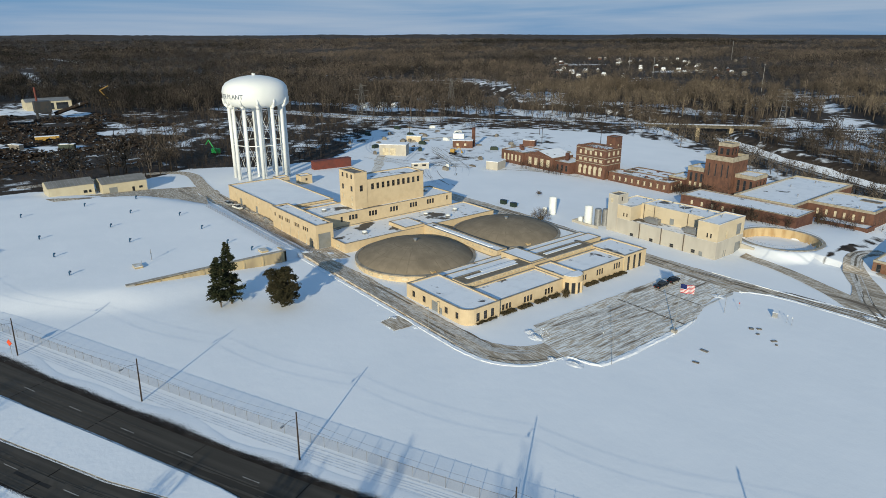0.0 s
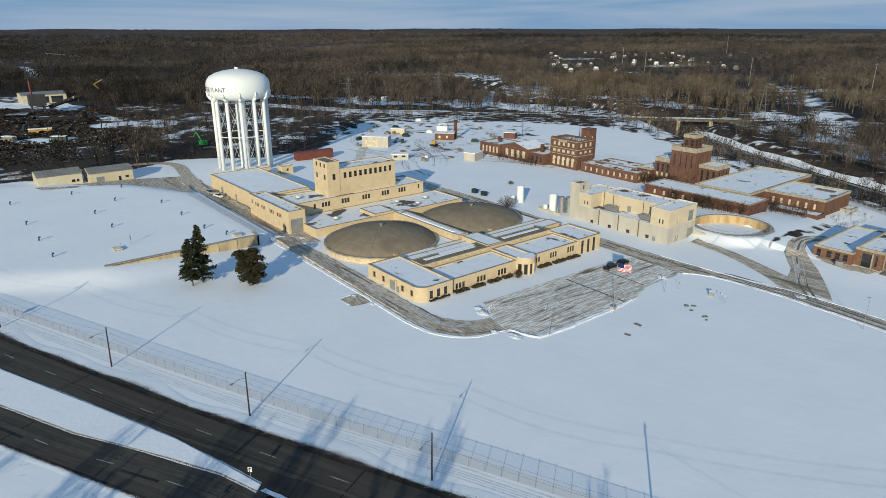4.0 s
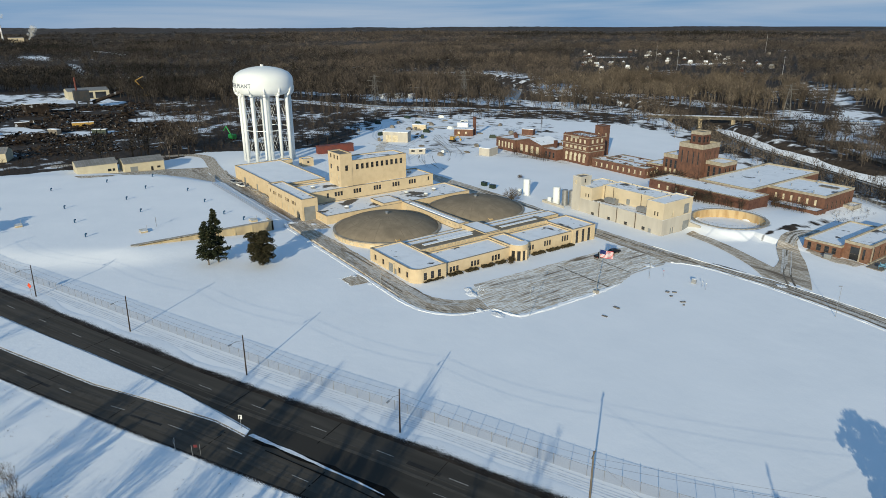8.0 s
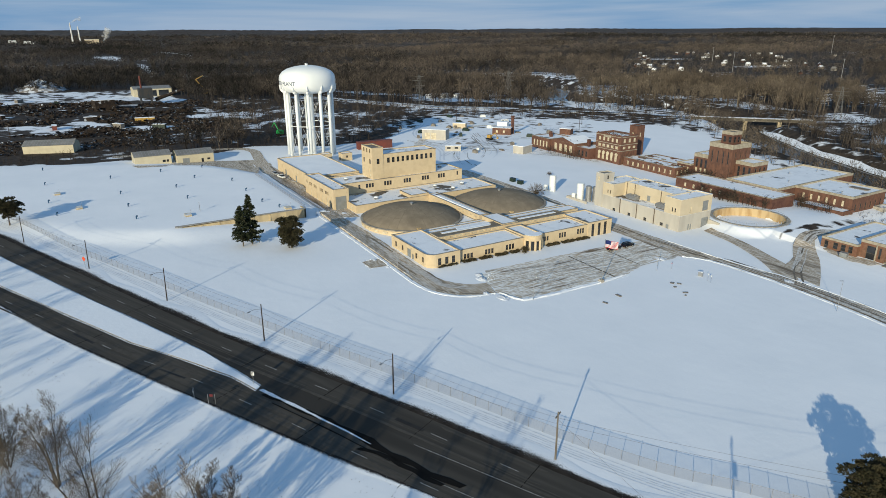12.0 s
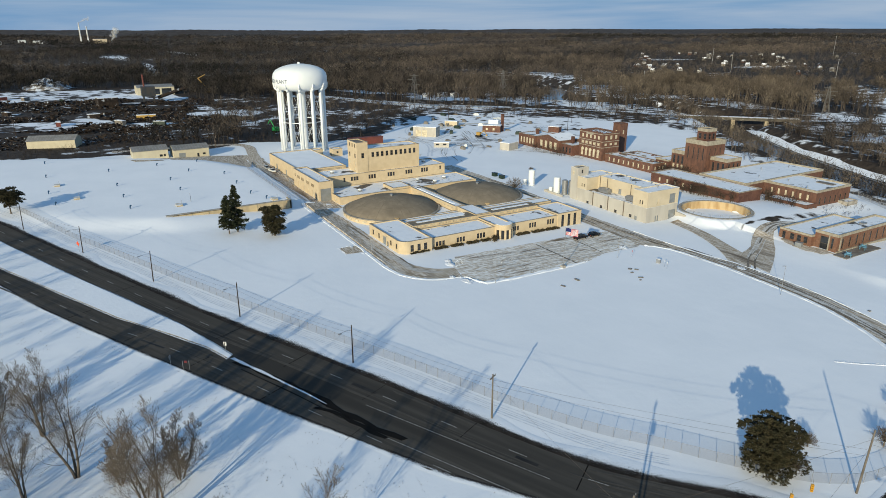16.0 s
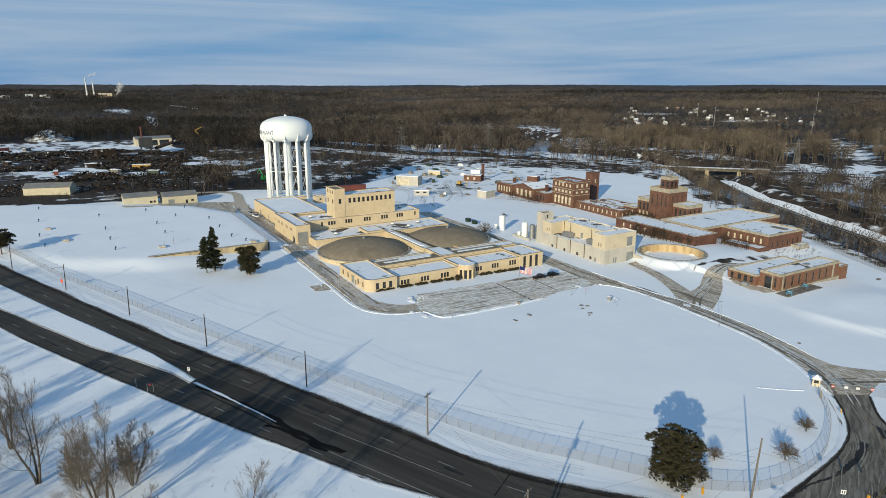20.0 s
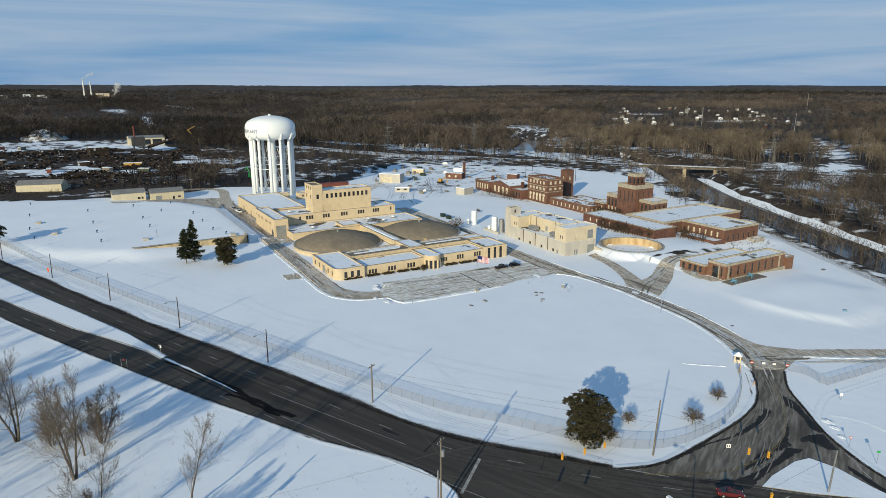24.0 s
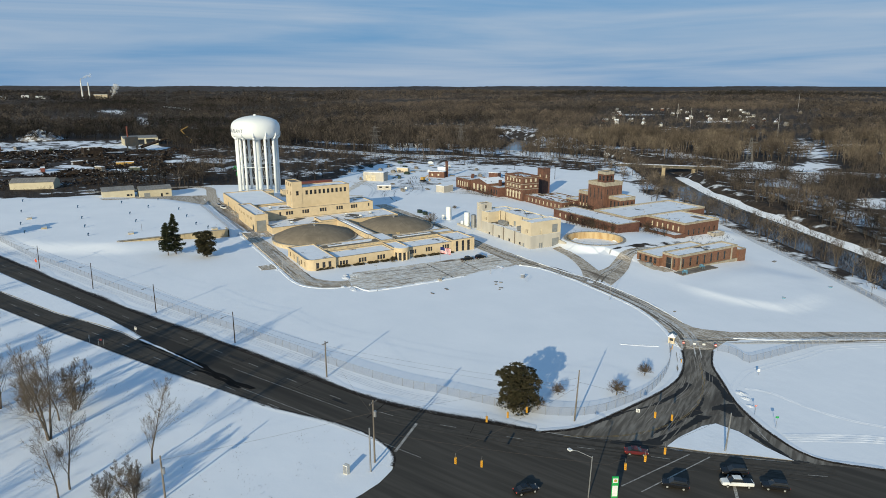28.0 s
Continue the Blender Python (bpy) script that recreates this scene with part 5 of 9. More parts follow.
for i in range(NLEG):
    a = 2 * math.pi * (i + 0.3) / NLEG
    c, s = math.cos(a), math.sin(a)
    zb = gz(TX + 13 * c, TY + 13 * s) - 0.4
    g = Geo().tube((TX + 13.0 * c, TY + 13.0 * s, zb), (TX + 13.0 * c, TY + 13.0 * s, 40.4), 0.84, n=14)
    leg = part("leg", g, WHITE, tower, smooth=True)
    part("bracket", Geo().tube((TX + 13.0 * c, TY + 13.0 * s, 39.6), (TX + 14.9 * c, TY + 14.9 * s, 41.4), 0.84, 0.7, 10).tube((TX + 14.9 * c, TY + 14.9 * s, 41.4), (TX + 15.75 * c, TY + 15.75 * s, 44.2), 0.7, 0.12, 10),
         WHITE, leg, smooth=True)
    legs.append((TX + 13.0 * c, TY + 13.0 * s))
for i in range(NLEG):
    p, q = legs[i], legs[(i + 1) % NLEG]
    for za, zb in ((5, 22), (22, 38.5)):
        part("brace", Geo().tube((*p, za), (*q, zb), 0.06, n=4).tube((*q, za), (*p, zb), 0.06, n=4), WHITE, tower)
    part("strut", Geo().tube((*p, 22), (*q, 22), 0.2, n=6), WHITE, tower)
part("vent", Geo().tube((TX, TY, 54.3), (TX, TY, 55.3), 0.8), WHITE, tower)
part("beacon", Geo().tube((TX - 2.4, TY + 0.3, 54.0), (TX - 2.4, TY + 0.3, 55.4), 0.3), WHITE, tower)


def lettering(root, words, cx, cy, r, z, size, mid, rise=0.06):
    """Built-in letters bent round a tank."""
    cu = bpy.data.curves.new("lettering", "FONT")
    cu.body, cu.size, cu.align_x = words, size, "CENTER"
    ob = bpy.data.objects.new("lettering", cu)
    scene.collection.objects.link(ob)
    me = bpy.data.meshes.new_from_object(ob.evaluated_get(bpy.context.evaluated_depsgraph_get()))
    bpy.data.objects.remove(ob)
    off = ROOT[root.name]
    bm = bmesh.new()
    bm.from_mesh(me)
    bmesh.ops.subdivide_edges(bm, edges=[e for e in bm.edges if e.calc_length() > 0.8], cuts=2)
    for v in bm.verts:
        a = radians(mid) + v.co.x / r
        v.co = Vector((cx + (r + rise) * math.cos(a) - off[0], cy + (r + rise) * math.sin(a) - off[1], z + v.co.y - off[2]))
    bm.to_mesh(me)
    bm.free()
    me.materials.clear()
    me.materials.append(LETTER)
    o = new("lettering", me)
    o.parent = root
    ROOT[o.name] = off
    o["label"] = "dark blue-grey capital letters"


lettering(tower, "WATER PLANT", TX, TY, 15.58, 44.4, 3.0, -82)

# ---- settling tanks with shallow concrete domes ----
def clarifier(cx, cy, r=19.3, rim=5.35, top=10.3):
    z = gz(cx, cy)
    root = thing("settling_tank", "round cream tank with a shallow brown concrete dome", "tank", (cx, cy, z), "settling tanks")
    part("wall", Geo().lathe(cx, cy, [(r, z - 1.5), (r, rim)], 72), CREAM, root, smooth=True)
    part("gutter", Geo().lathe(cx, cy, [(r, rim - 0.05), (r + 0.35, rim - 0.05), (r + 0.35, rim + 0.35), (r - 0.5, rim + 0.4)], 72), COPING, root)
    cap_ = lambda q: rim + 0.3 + (top - rim - 0.3) * (1 - (q / (r - 0.5)) ** 2) ** 0.82
    prof = [((r - 0.5) * (1 - (t / 14) ** 1.15), cap_((r - 0.5) * (1 - (t / 14) ** 1.15))) for t in range(14)] + [(0.05, top)]
    dome = part("dome", Geo().lathe(cx, cy, prof, 72), DOME, root, smooth=True)
    for i in range(32):
        a = 2 * math.pi * i / 32
        g = Geo()
        c, s = math.cos(a), math.sin(a)
        for (q0, z0), (q1, z1) in zip(prof[:-3], prof[1:-2]):
            w = 0.09 if i % 4 else 0.2
            g.face(*[(cx + c * q + s * k, cy + s * q - c * k, z + 0.02) for q, z, k in ((q0, z0, -w), (q0, z0, w), (q1, z1, w), (q1, z1, -w))])
        part("seam", g, DOME_SEAM, dome)
    for f in (0.36, 0.7):
        q = (r - 0.5) * f
        part("seam", Geo().lathe(cx, cy, [(q + 0.12, cap_(q + 0.12) + 0.025), (q - 0.12, cap_(q - 0.12) + 0.025)], 72), DOME_SEAM, dome)
    part("vent", Geo().tube((cx, cy, top - 0.2), (cx, cy, top + 0.7), 0.45).tube((cx, cy, top + 0.7), (cx, cy, top + 0.95), 0.75, 0.5), STEEL, root)
    for i in range(-6, 5):
        a = radians(-70 + i * 12)
        c, s = math.cos(a), math.sin(a)
        p, q = Vector((cx + (r + 0.03) * c, cy + (r + 0.03) * s, 0)), Vector((-s, c, 0))
        g = Geo()
        n = Vector((c, s, 0)) * 0.06
        ends = [p - q * 1.0, p + q * 1.0, p + q * 1.0 + n, p - q * 1.0 + n]
        za, zb = z + 0.7, rim - 0.5
        lo = [Vector((e.x, e.y, za)) for e in ends]
        hi = [Vector((e.x, e.y, zb)) for e in ends]
        g.face(lo[3], lo[2], hi[2], hi[3]).face(hi[3], hi[2], hi[1], hi[0]).face(lo[2], lo[1], hi[1], hi[2]).face(lo[0], lo[3], hi[3], hi[0])
        part("wall_panel", g, BOARD, root, "pale filled-in window panel")
    a = radians(-20)
    x, y = cx + (r - 1.2) * math.cos(a), cy + (r - 1.2) * math.sin(a)
    part("dome_hatch", Geo().box(x - 0.7, x + 0.7, y - 0.7, y + 0.7, rim - 0.2, rim + 1.0), RUST, root, "rusty hatch box")
    return root


clarifier(-160.0, 118.0)
clarifier(-160.6, 159.6, top=10.0)

# ---- office range ----
office = thing("office_building", "long cream brick office with snowy roofs and rounded entrance bay", "building", (-125, 137, 2.5))
volume(office, -137.6, -111.9, 98.2, 109.8, 7.65, CREAM, ROOF_SNOW, base=0.5, round_se=3.2,
       S=[(-135.1, -133.7, 4.4, 6.2), (-130.3, -128.9, 4.4, 6.2), (-126.4, -123.6, 3.0, 6.3, "roller_door"), (-122.9, -121.7, 3.0, 5.2, "door"), (-120.8, -119.4, 4.4, 6.2), (-116.4, -115.0, 4.4, 6.2)],
       E=[(101.6, 102.9, 3.8, 6.2), (104.2, 105.5, 3.8, 6.2), (106.7, 108.0, 3.8, 6.2)])
volume(office, -124.5, -113.2, 109.8, 136.4, 6.95, CREAM, ROOF_SNOW, base=0.3, E=trio(111.9, 115.7, 3.6, 5.3) + trio(120.2, 123.9, 3.6, 5.4) + trio(128.6, 132.4, 3.6, 5.5))
volume(office, -124.5, -113.2, 143.3, 165.2, 6.95, CREAM, ROOF_SNOW, base=-0.5, E=trio(143.8, 147.3, 3.9, 5.6) + trio(151.7, 155.2, 3.9, 5.8) + trio(160.1, 163.7, 3.9, 5.9))
volume(office, -127.5, -113.0, 165.2, 176.8, 7.5, CREAM, ROOF_BARE, base=-0.8, E=[(167.0, 168.4, 1.7, 6.7), (170.1, 171.5, 1.7, 6.7), (173.0, 174.5, 1.7, 6.7)])
volume(office, -124.5, -113.2, 136.4, 143.3, 7.6, CREAM, ROOF_SNOW, base=-0.3)
# rounded bay with tall windows between piers
by, bx, br = 139.85, -113.2, 3.45
g, steps = Geo(), 24
pts = [(bx + br * math.cos(radians(-90 + 180 * i / steps)), by + br * math.sin(radians(-90 + 180 * i / steps))) for i in range(steps + 1)]
bay = part("entrance_bay", Geo().prism(pts + [(bx - 0.4, by)], 5.9, 7.75), CREAM, office)
part("roof", Geo().prism([(bx + (x - bx) * 0.93, by + (y - by) * 0.93) for x, y in pts] + [(bx - 0.4, by)], 7.7, 7.83), ROOF_SNOW, bay)
inner = [(bx + (x - bx) * 0.88, by + (y - by) * 0.88) for x, y in pts]
part("pane", Geo().prism(inner + [(bx - 0.4, by)], 0.2, 5.95), GLASS, bay)
part("base", Geo().prism(pts + [(bx - 0.4, by)], -0.3, 1.6), CREAM, bay)
for a in (-88, -52, -18, 18, 52, 88):
    c, s = math.cos(radians(a)), math.sin(radians(a))
    part("pier", Geo().tube((bx + 3.2 * c, by + 3.2 * s, 0.0), (bx + 3.2 * c, by + 3.2 * s, 6.0), 0.42, n=8), CREAM, bay)
part("step", Geo().lathe(bx + 1.0, by, [(5.2, 0.6), (5.2, 1.2), (3.8, 1.2), (3.8, 1.55), (0.1, 1.55)], 24), CONCRETE, office)
# clerestory ridge, rear roofs and gallery between the tanks
volume(office, -131.4, -125.6, 109.8, 165.2, 8.0, CREAM, GRAVEL_ROOF, base=5.5, cap=0.1, parapet=0.12, E=row(111, 135, 8, 2.1, 7.0, 7.6, "boarded") + row(144, 165, 7, 2.1, 7.0, 7.6, "boarded"))
volume(office, -137.0, -131.4, 109.8, 176.8, 7.0, CREAM, ROOF_SNOW, base=1.0, cap=0.1, parapet=0.2)
volume(office, -141.6, -137.0, 108.0, 178.0, 6.1, CREAM, ROOF_SNOW, base=1.0, cap=0.1, parapet=0.2)
volume(office, -139.0, -126.0, 136.4, 143.2, 8.3, CREAM, ROOF_SNOW, base=5.0, cap=0.12, parapet=0.15, E=row(137, 143, 2, 2.0, 7.2, 7.8, "boarded"))
for y0, y1, x in ((113, 133, -129.0), (146, 163, -129.2), (120, 134, -130.6)):
    part("snow", Geo().box(x - 0.7, x + 0.7, y0, y1, 7.85, 8.02), SNOW, office)

volume(office, -152.0, -141.6, 118.0, 137.0, 5.3, CREAM, SNOW, base=1.0, cap=0.1, parapet=0.1)
volume(office, -152.0, -141.6, 141.4, 178.0, 5.3, CREAM, SNOW, base=1.0, cap=0.1, parapet=0.1)

gallery = thing("pipe_gallery", "cream gallery with a snowy roof between the domed tanks", "building", (-160, 139, 3))
volume(gallery, -180.0, -141.6, 137.0, 141.4, 7.7, CREAM, ROOF_SNOW, base=1.5, cap=0.12, parapet=0.15, S=row(-178, -143, 12, 2.0, 6.4, 7.0, "boarded"))
part("snow", Geo().box(-176, -146, 138.2, 139.4, 7.5, 7.75), SNOW, gallery)
part("roof_walk", Geo().box(-180.0, -142, 140.5, 141.0, 7.6, 7.9), ROOF_TAR, gallery)

# ---- filter and head house ----
head = thing("head_house", "cream brick head house with a tall windowed block and corner tower", "building", (-200, 130, 3.5))
volume(head, -198.3, -180.0, 103.6, 171.6, 7.2, CREAM, ROOF_BARE, base=1.0, S=[(-186.5, -183.5, 4.6, 5.8, "boarded")])
volume(head, -190.5, -180.2, 128.5, 137.2, 8.1, CREAM, ROOF_SNOW, base=6.0, cap=0.12, parapet=0.2)
volume(head, -213.2, -198.3, 104.4, 165.2, 12.1, CREAM, ROOF_BARE, base=2.0,
       E=[(112.8, 113.8, 8.9, 10.8)] + trio(116.2, 120.2, 9.0, 10.8) + trio(124.9, 128.8, 9.0, 10.9) + trio(134.5, 138.4, 9.0, 10.9) + trio(143.8, 147.7, 9.1, 11.0) + trio(152.2, 156.1, 9.1, 11.0)
       + [(162.3, 163.2, 9.3, 11.1)])
volume(head, -211.5, -201.0, 126.2, 152.7, 22.3, CREAM, ROOF_BARE, base=11.0, E=row(127.6, 151.4, 10, 1.35, 18.2, 20.5))
volume(head, -211.6, -200.8, 120.8, 126.2, 25.5, CREAM, ROOF_TAR, base=9.0,
       S=[(-209.9, -208.5, 22.9, 24.6), (-206.7, -205.4, 22.9, 24.6), (-203.7, -202.4, 22.9, 24.6), (-210.1, -208.6, 18.2, 20.2), (-204.0, -202.4, 18.2, 20.2), (-210.1, -208.6, 14.6, 16.4, "boarded"),
          (-204.0, -202.4, 14.6, 16.4, "boarded"), (-204.0, -202.4, 12.6, 13.8, "boarded")],
       E=[(123.0, 124.4, 18.2, 20.5)])
volume(head, -223.0, -189.0, 97.8, 104.4, 12.6, CREAM, ROOF_BARE, base=2.0,
       S=trio(-218.0, -214.2, 8.9, 10.3) + trio(-212.5, -208.7, 8.9, 10.3) + trio(-205.2, -201.2, 8.9, 10.3) + trio(-199.0, -194.8, 8.9, 10.3) + [(-221.4, -220.2, 9.2, 10.6)]
       + [(-216.6, -215.4, 4.2, 7.6, "boarded"), (-209.6, -208.2, 4.2, 7.6, "boarded"), (-203.3, -201.9, 4.2, 7.6, "boarded"), (-197.4, -196.0, 4.2, 7.6, "boarded"), (-192.6, -191.6, 4.0, 6.4, "door")],
       E=[(98.6, 103.4, 3.0, 9.4, "roller_door")])
westb = thing("filter_building", "broad cream brick filter building under an unbroken snowy roof", "building", (-248, 110, 4.5))
volume(westb, -273.5, -223.0, 100.8, 124.0, 11.2, CREAM, SNOW, base=2.5, S=row(-271, -226, 4, 1.2, 8.4, 9.4, "boarded") + [(-262, -259.4, 4.6, 7.6, "roller_door"), (-246, -243.8, 4.6, 7.4, "roller_door")])
volume(westb, -223.0, -213.2, 104.4, 124.0, 10.4, CREAM, ROOF_BARE, base=3.0)
# small rooftop and yard things of the plant
for x, y, z in ((-186.5, 115.5, 6.75), (-190.0, 160.0, 6.75), (-192.0, 147.0, 6.75), (-207.5, 158.5, 11.65), (-206, 110.5, 11.65), (-184.6, 152.0, 6.75)):
    root = thing("roof_vent", "white mushroom roof vent on a curb", "roof vent", (x, y, z), "roof vents")
    part("curb", Geo().box(-0.7, 0.7, -0.7, 0.7, -0.05, 0.6), STEEL, root, local=True)
    part("cap", Geo().lathe(0, 0, [(0.55, 0.6), (0.95, 0.8), (0.9, 1.15), (0.1, 1.4)], 16), WHITE, root, local=True)
for x, y in ((-285.0, 131.0), (-283.0, 142.0)):
    z = gz(x, y)
    root = thing("valve_house", "small cream valve house by the water tower", "building", (x, y, z))
    volume(root, x - 2.6, x + 2.6, y - 3.0, y + 3.0, z + 4.2, CREAM, ROOF_SNOW, E=[(y - 0.6, y + 0.6, z + 1.6, z + 2.8)], S=[(x - 0.5, x + 0.6, z + 0.1, z + 2.2, "door")])

# ---- pale chemical building ----
chem = thing("chemical_building", "pale concrete and cream chemical building with a stair tower", "building", (-124, 209, 1.2))
volume(chem, -146.0, -101.5, 200.0, 217.5, 7.4, PALE, ROOF_BARE, base=-0.6, parapet=0.15, cap=0.1, coping=COPING_PALE,
       S=[(-135.6, -134.1, 1.5, 2.8), (-127.2, -125.7, 1.5, 2.8), (-118.8, -117.3, 1.6, 2.9), (-110.5, -109.0, 1.7, 3.0), (-107.6, -106.2, 0.7, 3.0, "door")],
       E=[(205.0, 206.0, 0.6, 3.6, "door"), (206.2, 207.2, 0.6, 3.6, "door"), (212.6, 216.7, 0.4, 4.9, "roller_door")])
volume(chem, -145.9, -135.9, 200.02, 217.5, 12.7, CREAM_LIGHT, ROOF_BARE, base=7.3, coping=COPING_PALE, S=[(-139.3, -138.7, 8.4, 9.8), (-137.9, -137.3, 8.4, 9.8)])
volume(chem, -109.0, -101.52, 200.02, 217.48, 13.7, CREAM_LIGHT, ROOF_SNOW, base=7.3, coping=COPING_PALE, S=[(-105.6, -105.0, 8.4, 10.0), (-104.3, -103.7, 8.4, 10.0)],
       E=[(205.0, 206.2, 8.0, 10.2, "boarded"), (212.4, 215.8, 7.7, 11.6, "roller_door")])
volume(chem, -135.9, -109.0, 206.6, 217.46, 13.2, CREAM_LIGHT, ROOF_BARE, base=7.3, coping=COPING_PALE, S=[(-123.8, -122.0, 7.5, 9.8, "door")] + row(-133.5, -128.0, 4, 0.6, 10.6, 11.2, "boarded"))
volume(chem, -146.2, -141.8, 199.8, 206.0, 16.1, PALE, ROOF_TAR, base=-0.6, coping=COPING_PALE, S=[(-145.0, -144.0, 12.6, 14.4, "boarded")], E=[(202.0, 203.0, 13.4, 15.0)])
for x in (-131.5, -122.5, -113.5):
    part("downpipe", Geo().tube((x, 199.85, 0.4), (x, 199.85, 7.6), 0.16), PIPE, chem)
for x in (-134.6, -130.2, -116.6, -110.4):
    part("downpipe", Geo().tube((x, 206.45, 7.3), (x, 206.45, 12.9), 0.12), PIPE, chem)
for x, y, z, n in ((-128.5, 203.6, 7.27, 5.0), (-112.6, 203.2, 7.27, 4.6)):
    root = thing("air_handler", "grey metal air handling unit on the terrace roof", "air conditioner", (x, y, z), "air handlers")
    part("casing", Geo().box(-n / 2, n / 2, -1.1, 1.1, 0.3, 2.1), STEEL, root, local=True)
    part("duct", Geo().box(-n / 2 - 0.9, -n / 2, -0.6, 0.6, 0.5, 1.6), STEEL, root, local=True)
    part("fan_cowl", Geo().tube((n / 4, 0, 2.1), (n / 4, 0, 2.5), 0.6), STEEL, root, local=True)
    part("skid", Geo().box(-n / 2, n / 2, -1.0, -0.8, 0, 0.3).box(-n / 2, n / 2, 0.8, 1.0, 0, 0.3), PIPE, root, local=True)
for i in range(11):
    x, y = -143 + (i * 7.3) % 40, 208 + (i * 3.7) % 8
    z = 13.27 if x > -109 else (12.27 if x < -136 else 12.77)
    part("roof_pipe", Geo().tube((x, y, z - 0.1), (x, y, z + 0.8), 0.16, n=6).tube((x, y, z + 0.8), (x + 0.3, y, z + 0.95), 0.2, n=6), STEEL, chem)
ramp_wall = Geo()
for (xa, ya, ta), (xb, yb, tb) in (((-101.4, 216.4, 3.9), (-96.5, 216.6, 3.3)), ((-96.5, 216.6, 2.7), (-90.4, 217.2, 2.2))):
    corners = [(xa, ya), (xb, yb), (xb, yb + 0.6), (xa, ya + 0.6)]
    k = len(ramp_wall.v)
    ramp_wall.v += [(x, y, -1) for x, y in corners] + [(x, y, t) for (x, y), t in zip(corners, (ta, tb, tb, ta))]
    ramp_wall.f += [(k, k + 1, k + 5, k + 4), (k + 1, k + 2, k + 6, k + 5), (k + 2, k + 3, k + 7, k + 6), (k + 3, k, k + 4, k + 7), (k + 4, k + 5, k + 6, k + 7)]
single("ramp_wall", ramp_wall, PALE, "stepped pale concrete wall beside the ramp", "wall", "", "structure")

# ---- open round basin ----
BX, BY, BR = BASIN
basin = thing("round_basin", "empty round concrete basin with rust-stained inner wall", "basin", (BX, BY, 0.3))
part("wall", Geo().lathe(BX, BY, [(BR + 1.0, -0.5), (BR + 1.0, 3.55), (BR, 3.55), (BR, -0.2)], 72), RUST, basin)
part("snow", Geo().lathe(BX, BY, [(BR - 0.02, 0.25), (BR * 0.5, 0.35), (0.05, 0.4)], 48), SNOW, basin)
part("rim", Geo().lathe(BX, BY, [(BR + 1.1, 3.4), (BR + 1.1, 3.7), (BR - 0.1, 3.7), (BR - 0.1, 3.5)], 72), CONCRETE, basin)
for i in range(24):
    a, b2 = 2 * math.pi * i / 24, 2 * math.pi * (i + 1) / 24
    x, y, x2, y2 = BX + BR * math.cos(a), BY + BR * math.sin(a), BX + BR * math.cos(b2), BY + BR * math.sin(b2)
    part("rail", Geo().tube((x, y, 3.7), (x, y, 4.7), 0.04, n=5).tube((x, y, 4.68), (x2, y2, 4.68), 0.035, n=5), STEEL, basin)

# ---- low and broad brick buildings ----
lowb = thing("brick_annex", "low dark brick annex with a patchy snow roof and dead climbers", "building", (-120, 258, 0.5))
volume(lowb, -146.0, -97.6, 250.5, 265.4, 8.0, BRICK_DARK, ROOF_SNOW, base=-1, S=row(-143, -120, 5, 1.1, 4.4, 6.2, "boarded"), cap=0.3, coping=COPING)
big = thing("brick_pump_hall", "broad red brick hall with limestone fascia and snowy flat roof", "building", (-105, 290, 0))
volume(big, -130.3, -105.4, 265.5, 324.0, 8.6, BRICK, ROOF_SNOW, base=-1.5, cap=1.0, coping=STONE, parapet=0.7)
volume(big, -105.4, -81.0, 278.6, 304.0, 8.6, BRICK, ROOF_SNOW, base=-2, cap=1.0, coping=STONE, parapet=0.7, S=row(-103, -83, 6, 1.0, 3.8, 6.2, "boarded"), E=row(280, 303, 6, 1.2, 2.2, 5.0))
volume(big, -99.0, -80.0, 270.8, 278.6, 3.6, BRICK, ROOF_BARE, base=-2, cap=0.3, coping=BRICK, E=row(272, 278, 2, 1.4, 0.4, 2.2))
volume(big, -81.0, -77.0, 296.0, 304.0, 2.3, CONCRETE, ROOF_BARE, base=-3, cap=0.3, coping=CONCRETE)

part("roof_hatch", Geo().box(-92.5, -85.0, 296.5, 299.6, 7.7, 8.25), ROOF_TAR, big, "dark roof light")
for x, y in ((-122, 300), (-112, 284), (-100, 288), (-95, 301), (-118, 316), (-88, 283)):
    part("roof_pipe", Geo().tube((x, y, 7.7), (x, y, 8.8), 0.18, n=6).tube((x, y, 8.8), (x, y, 9.0), 0.36, 0.2, n=6), STEEL, big)
bo = thing("brick_office", "orange brick office with stone fascia and tall narrow windows", "building", (-52, 247, 0.5))
volume(bo, -52.0, -44.0, 230.2, 267.6, 7.3, BRICK_TAN, ROOF_BARE, base=-1.5, cap=0.95, coping=STONE, parapet=0.6, E=[(y, y + 1.3, 1.9, 5.6) for y in (233.0, 237.4, 241.7, 246.1, 250.4, 254.7, 259.0)],
       S=[(-50.0, -47.2, 0.6, 5.6), (-46.2, -45.4, 1.9, 5.6)])
volume(bo, -64.0, -52.0, 228.4, 262.0, 5.4, BRICK_TAN, ROOF_SNOW, base=-1.5, cap=0.7, coping=STONE, parapet=0.5, S=[(-62.9, -61.6, 1.0, 4.2), (-59.9, -58.3, 1.9, 4.2), (-57.3, -55.7, 1.9, 4.2), (-54.8, -53.4, 1.9, 4.2)])
volume(bo, -49.0, -43.4, 268.0, 273.0, 5.2, BRICK_TAN, ROOF_BARE, base=-1.5, cap=0.3)
part("plinth", Geo().box(-44.02, -43.5, 230.0, 267.8, -1.0, gz(-43.5, 250) + 0.55), STONE, bo)
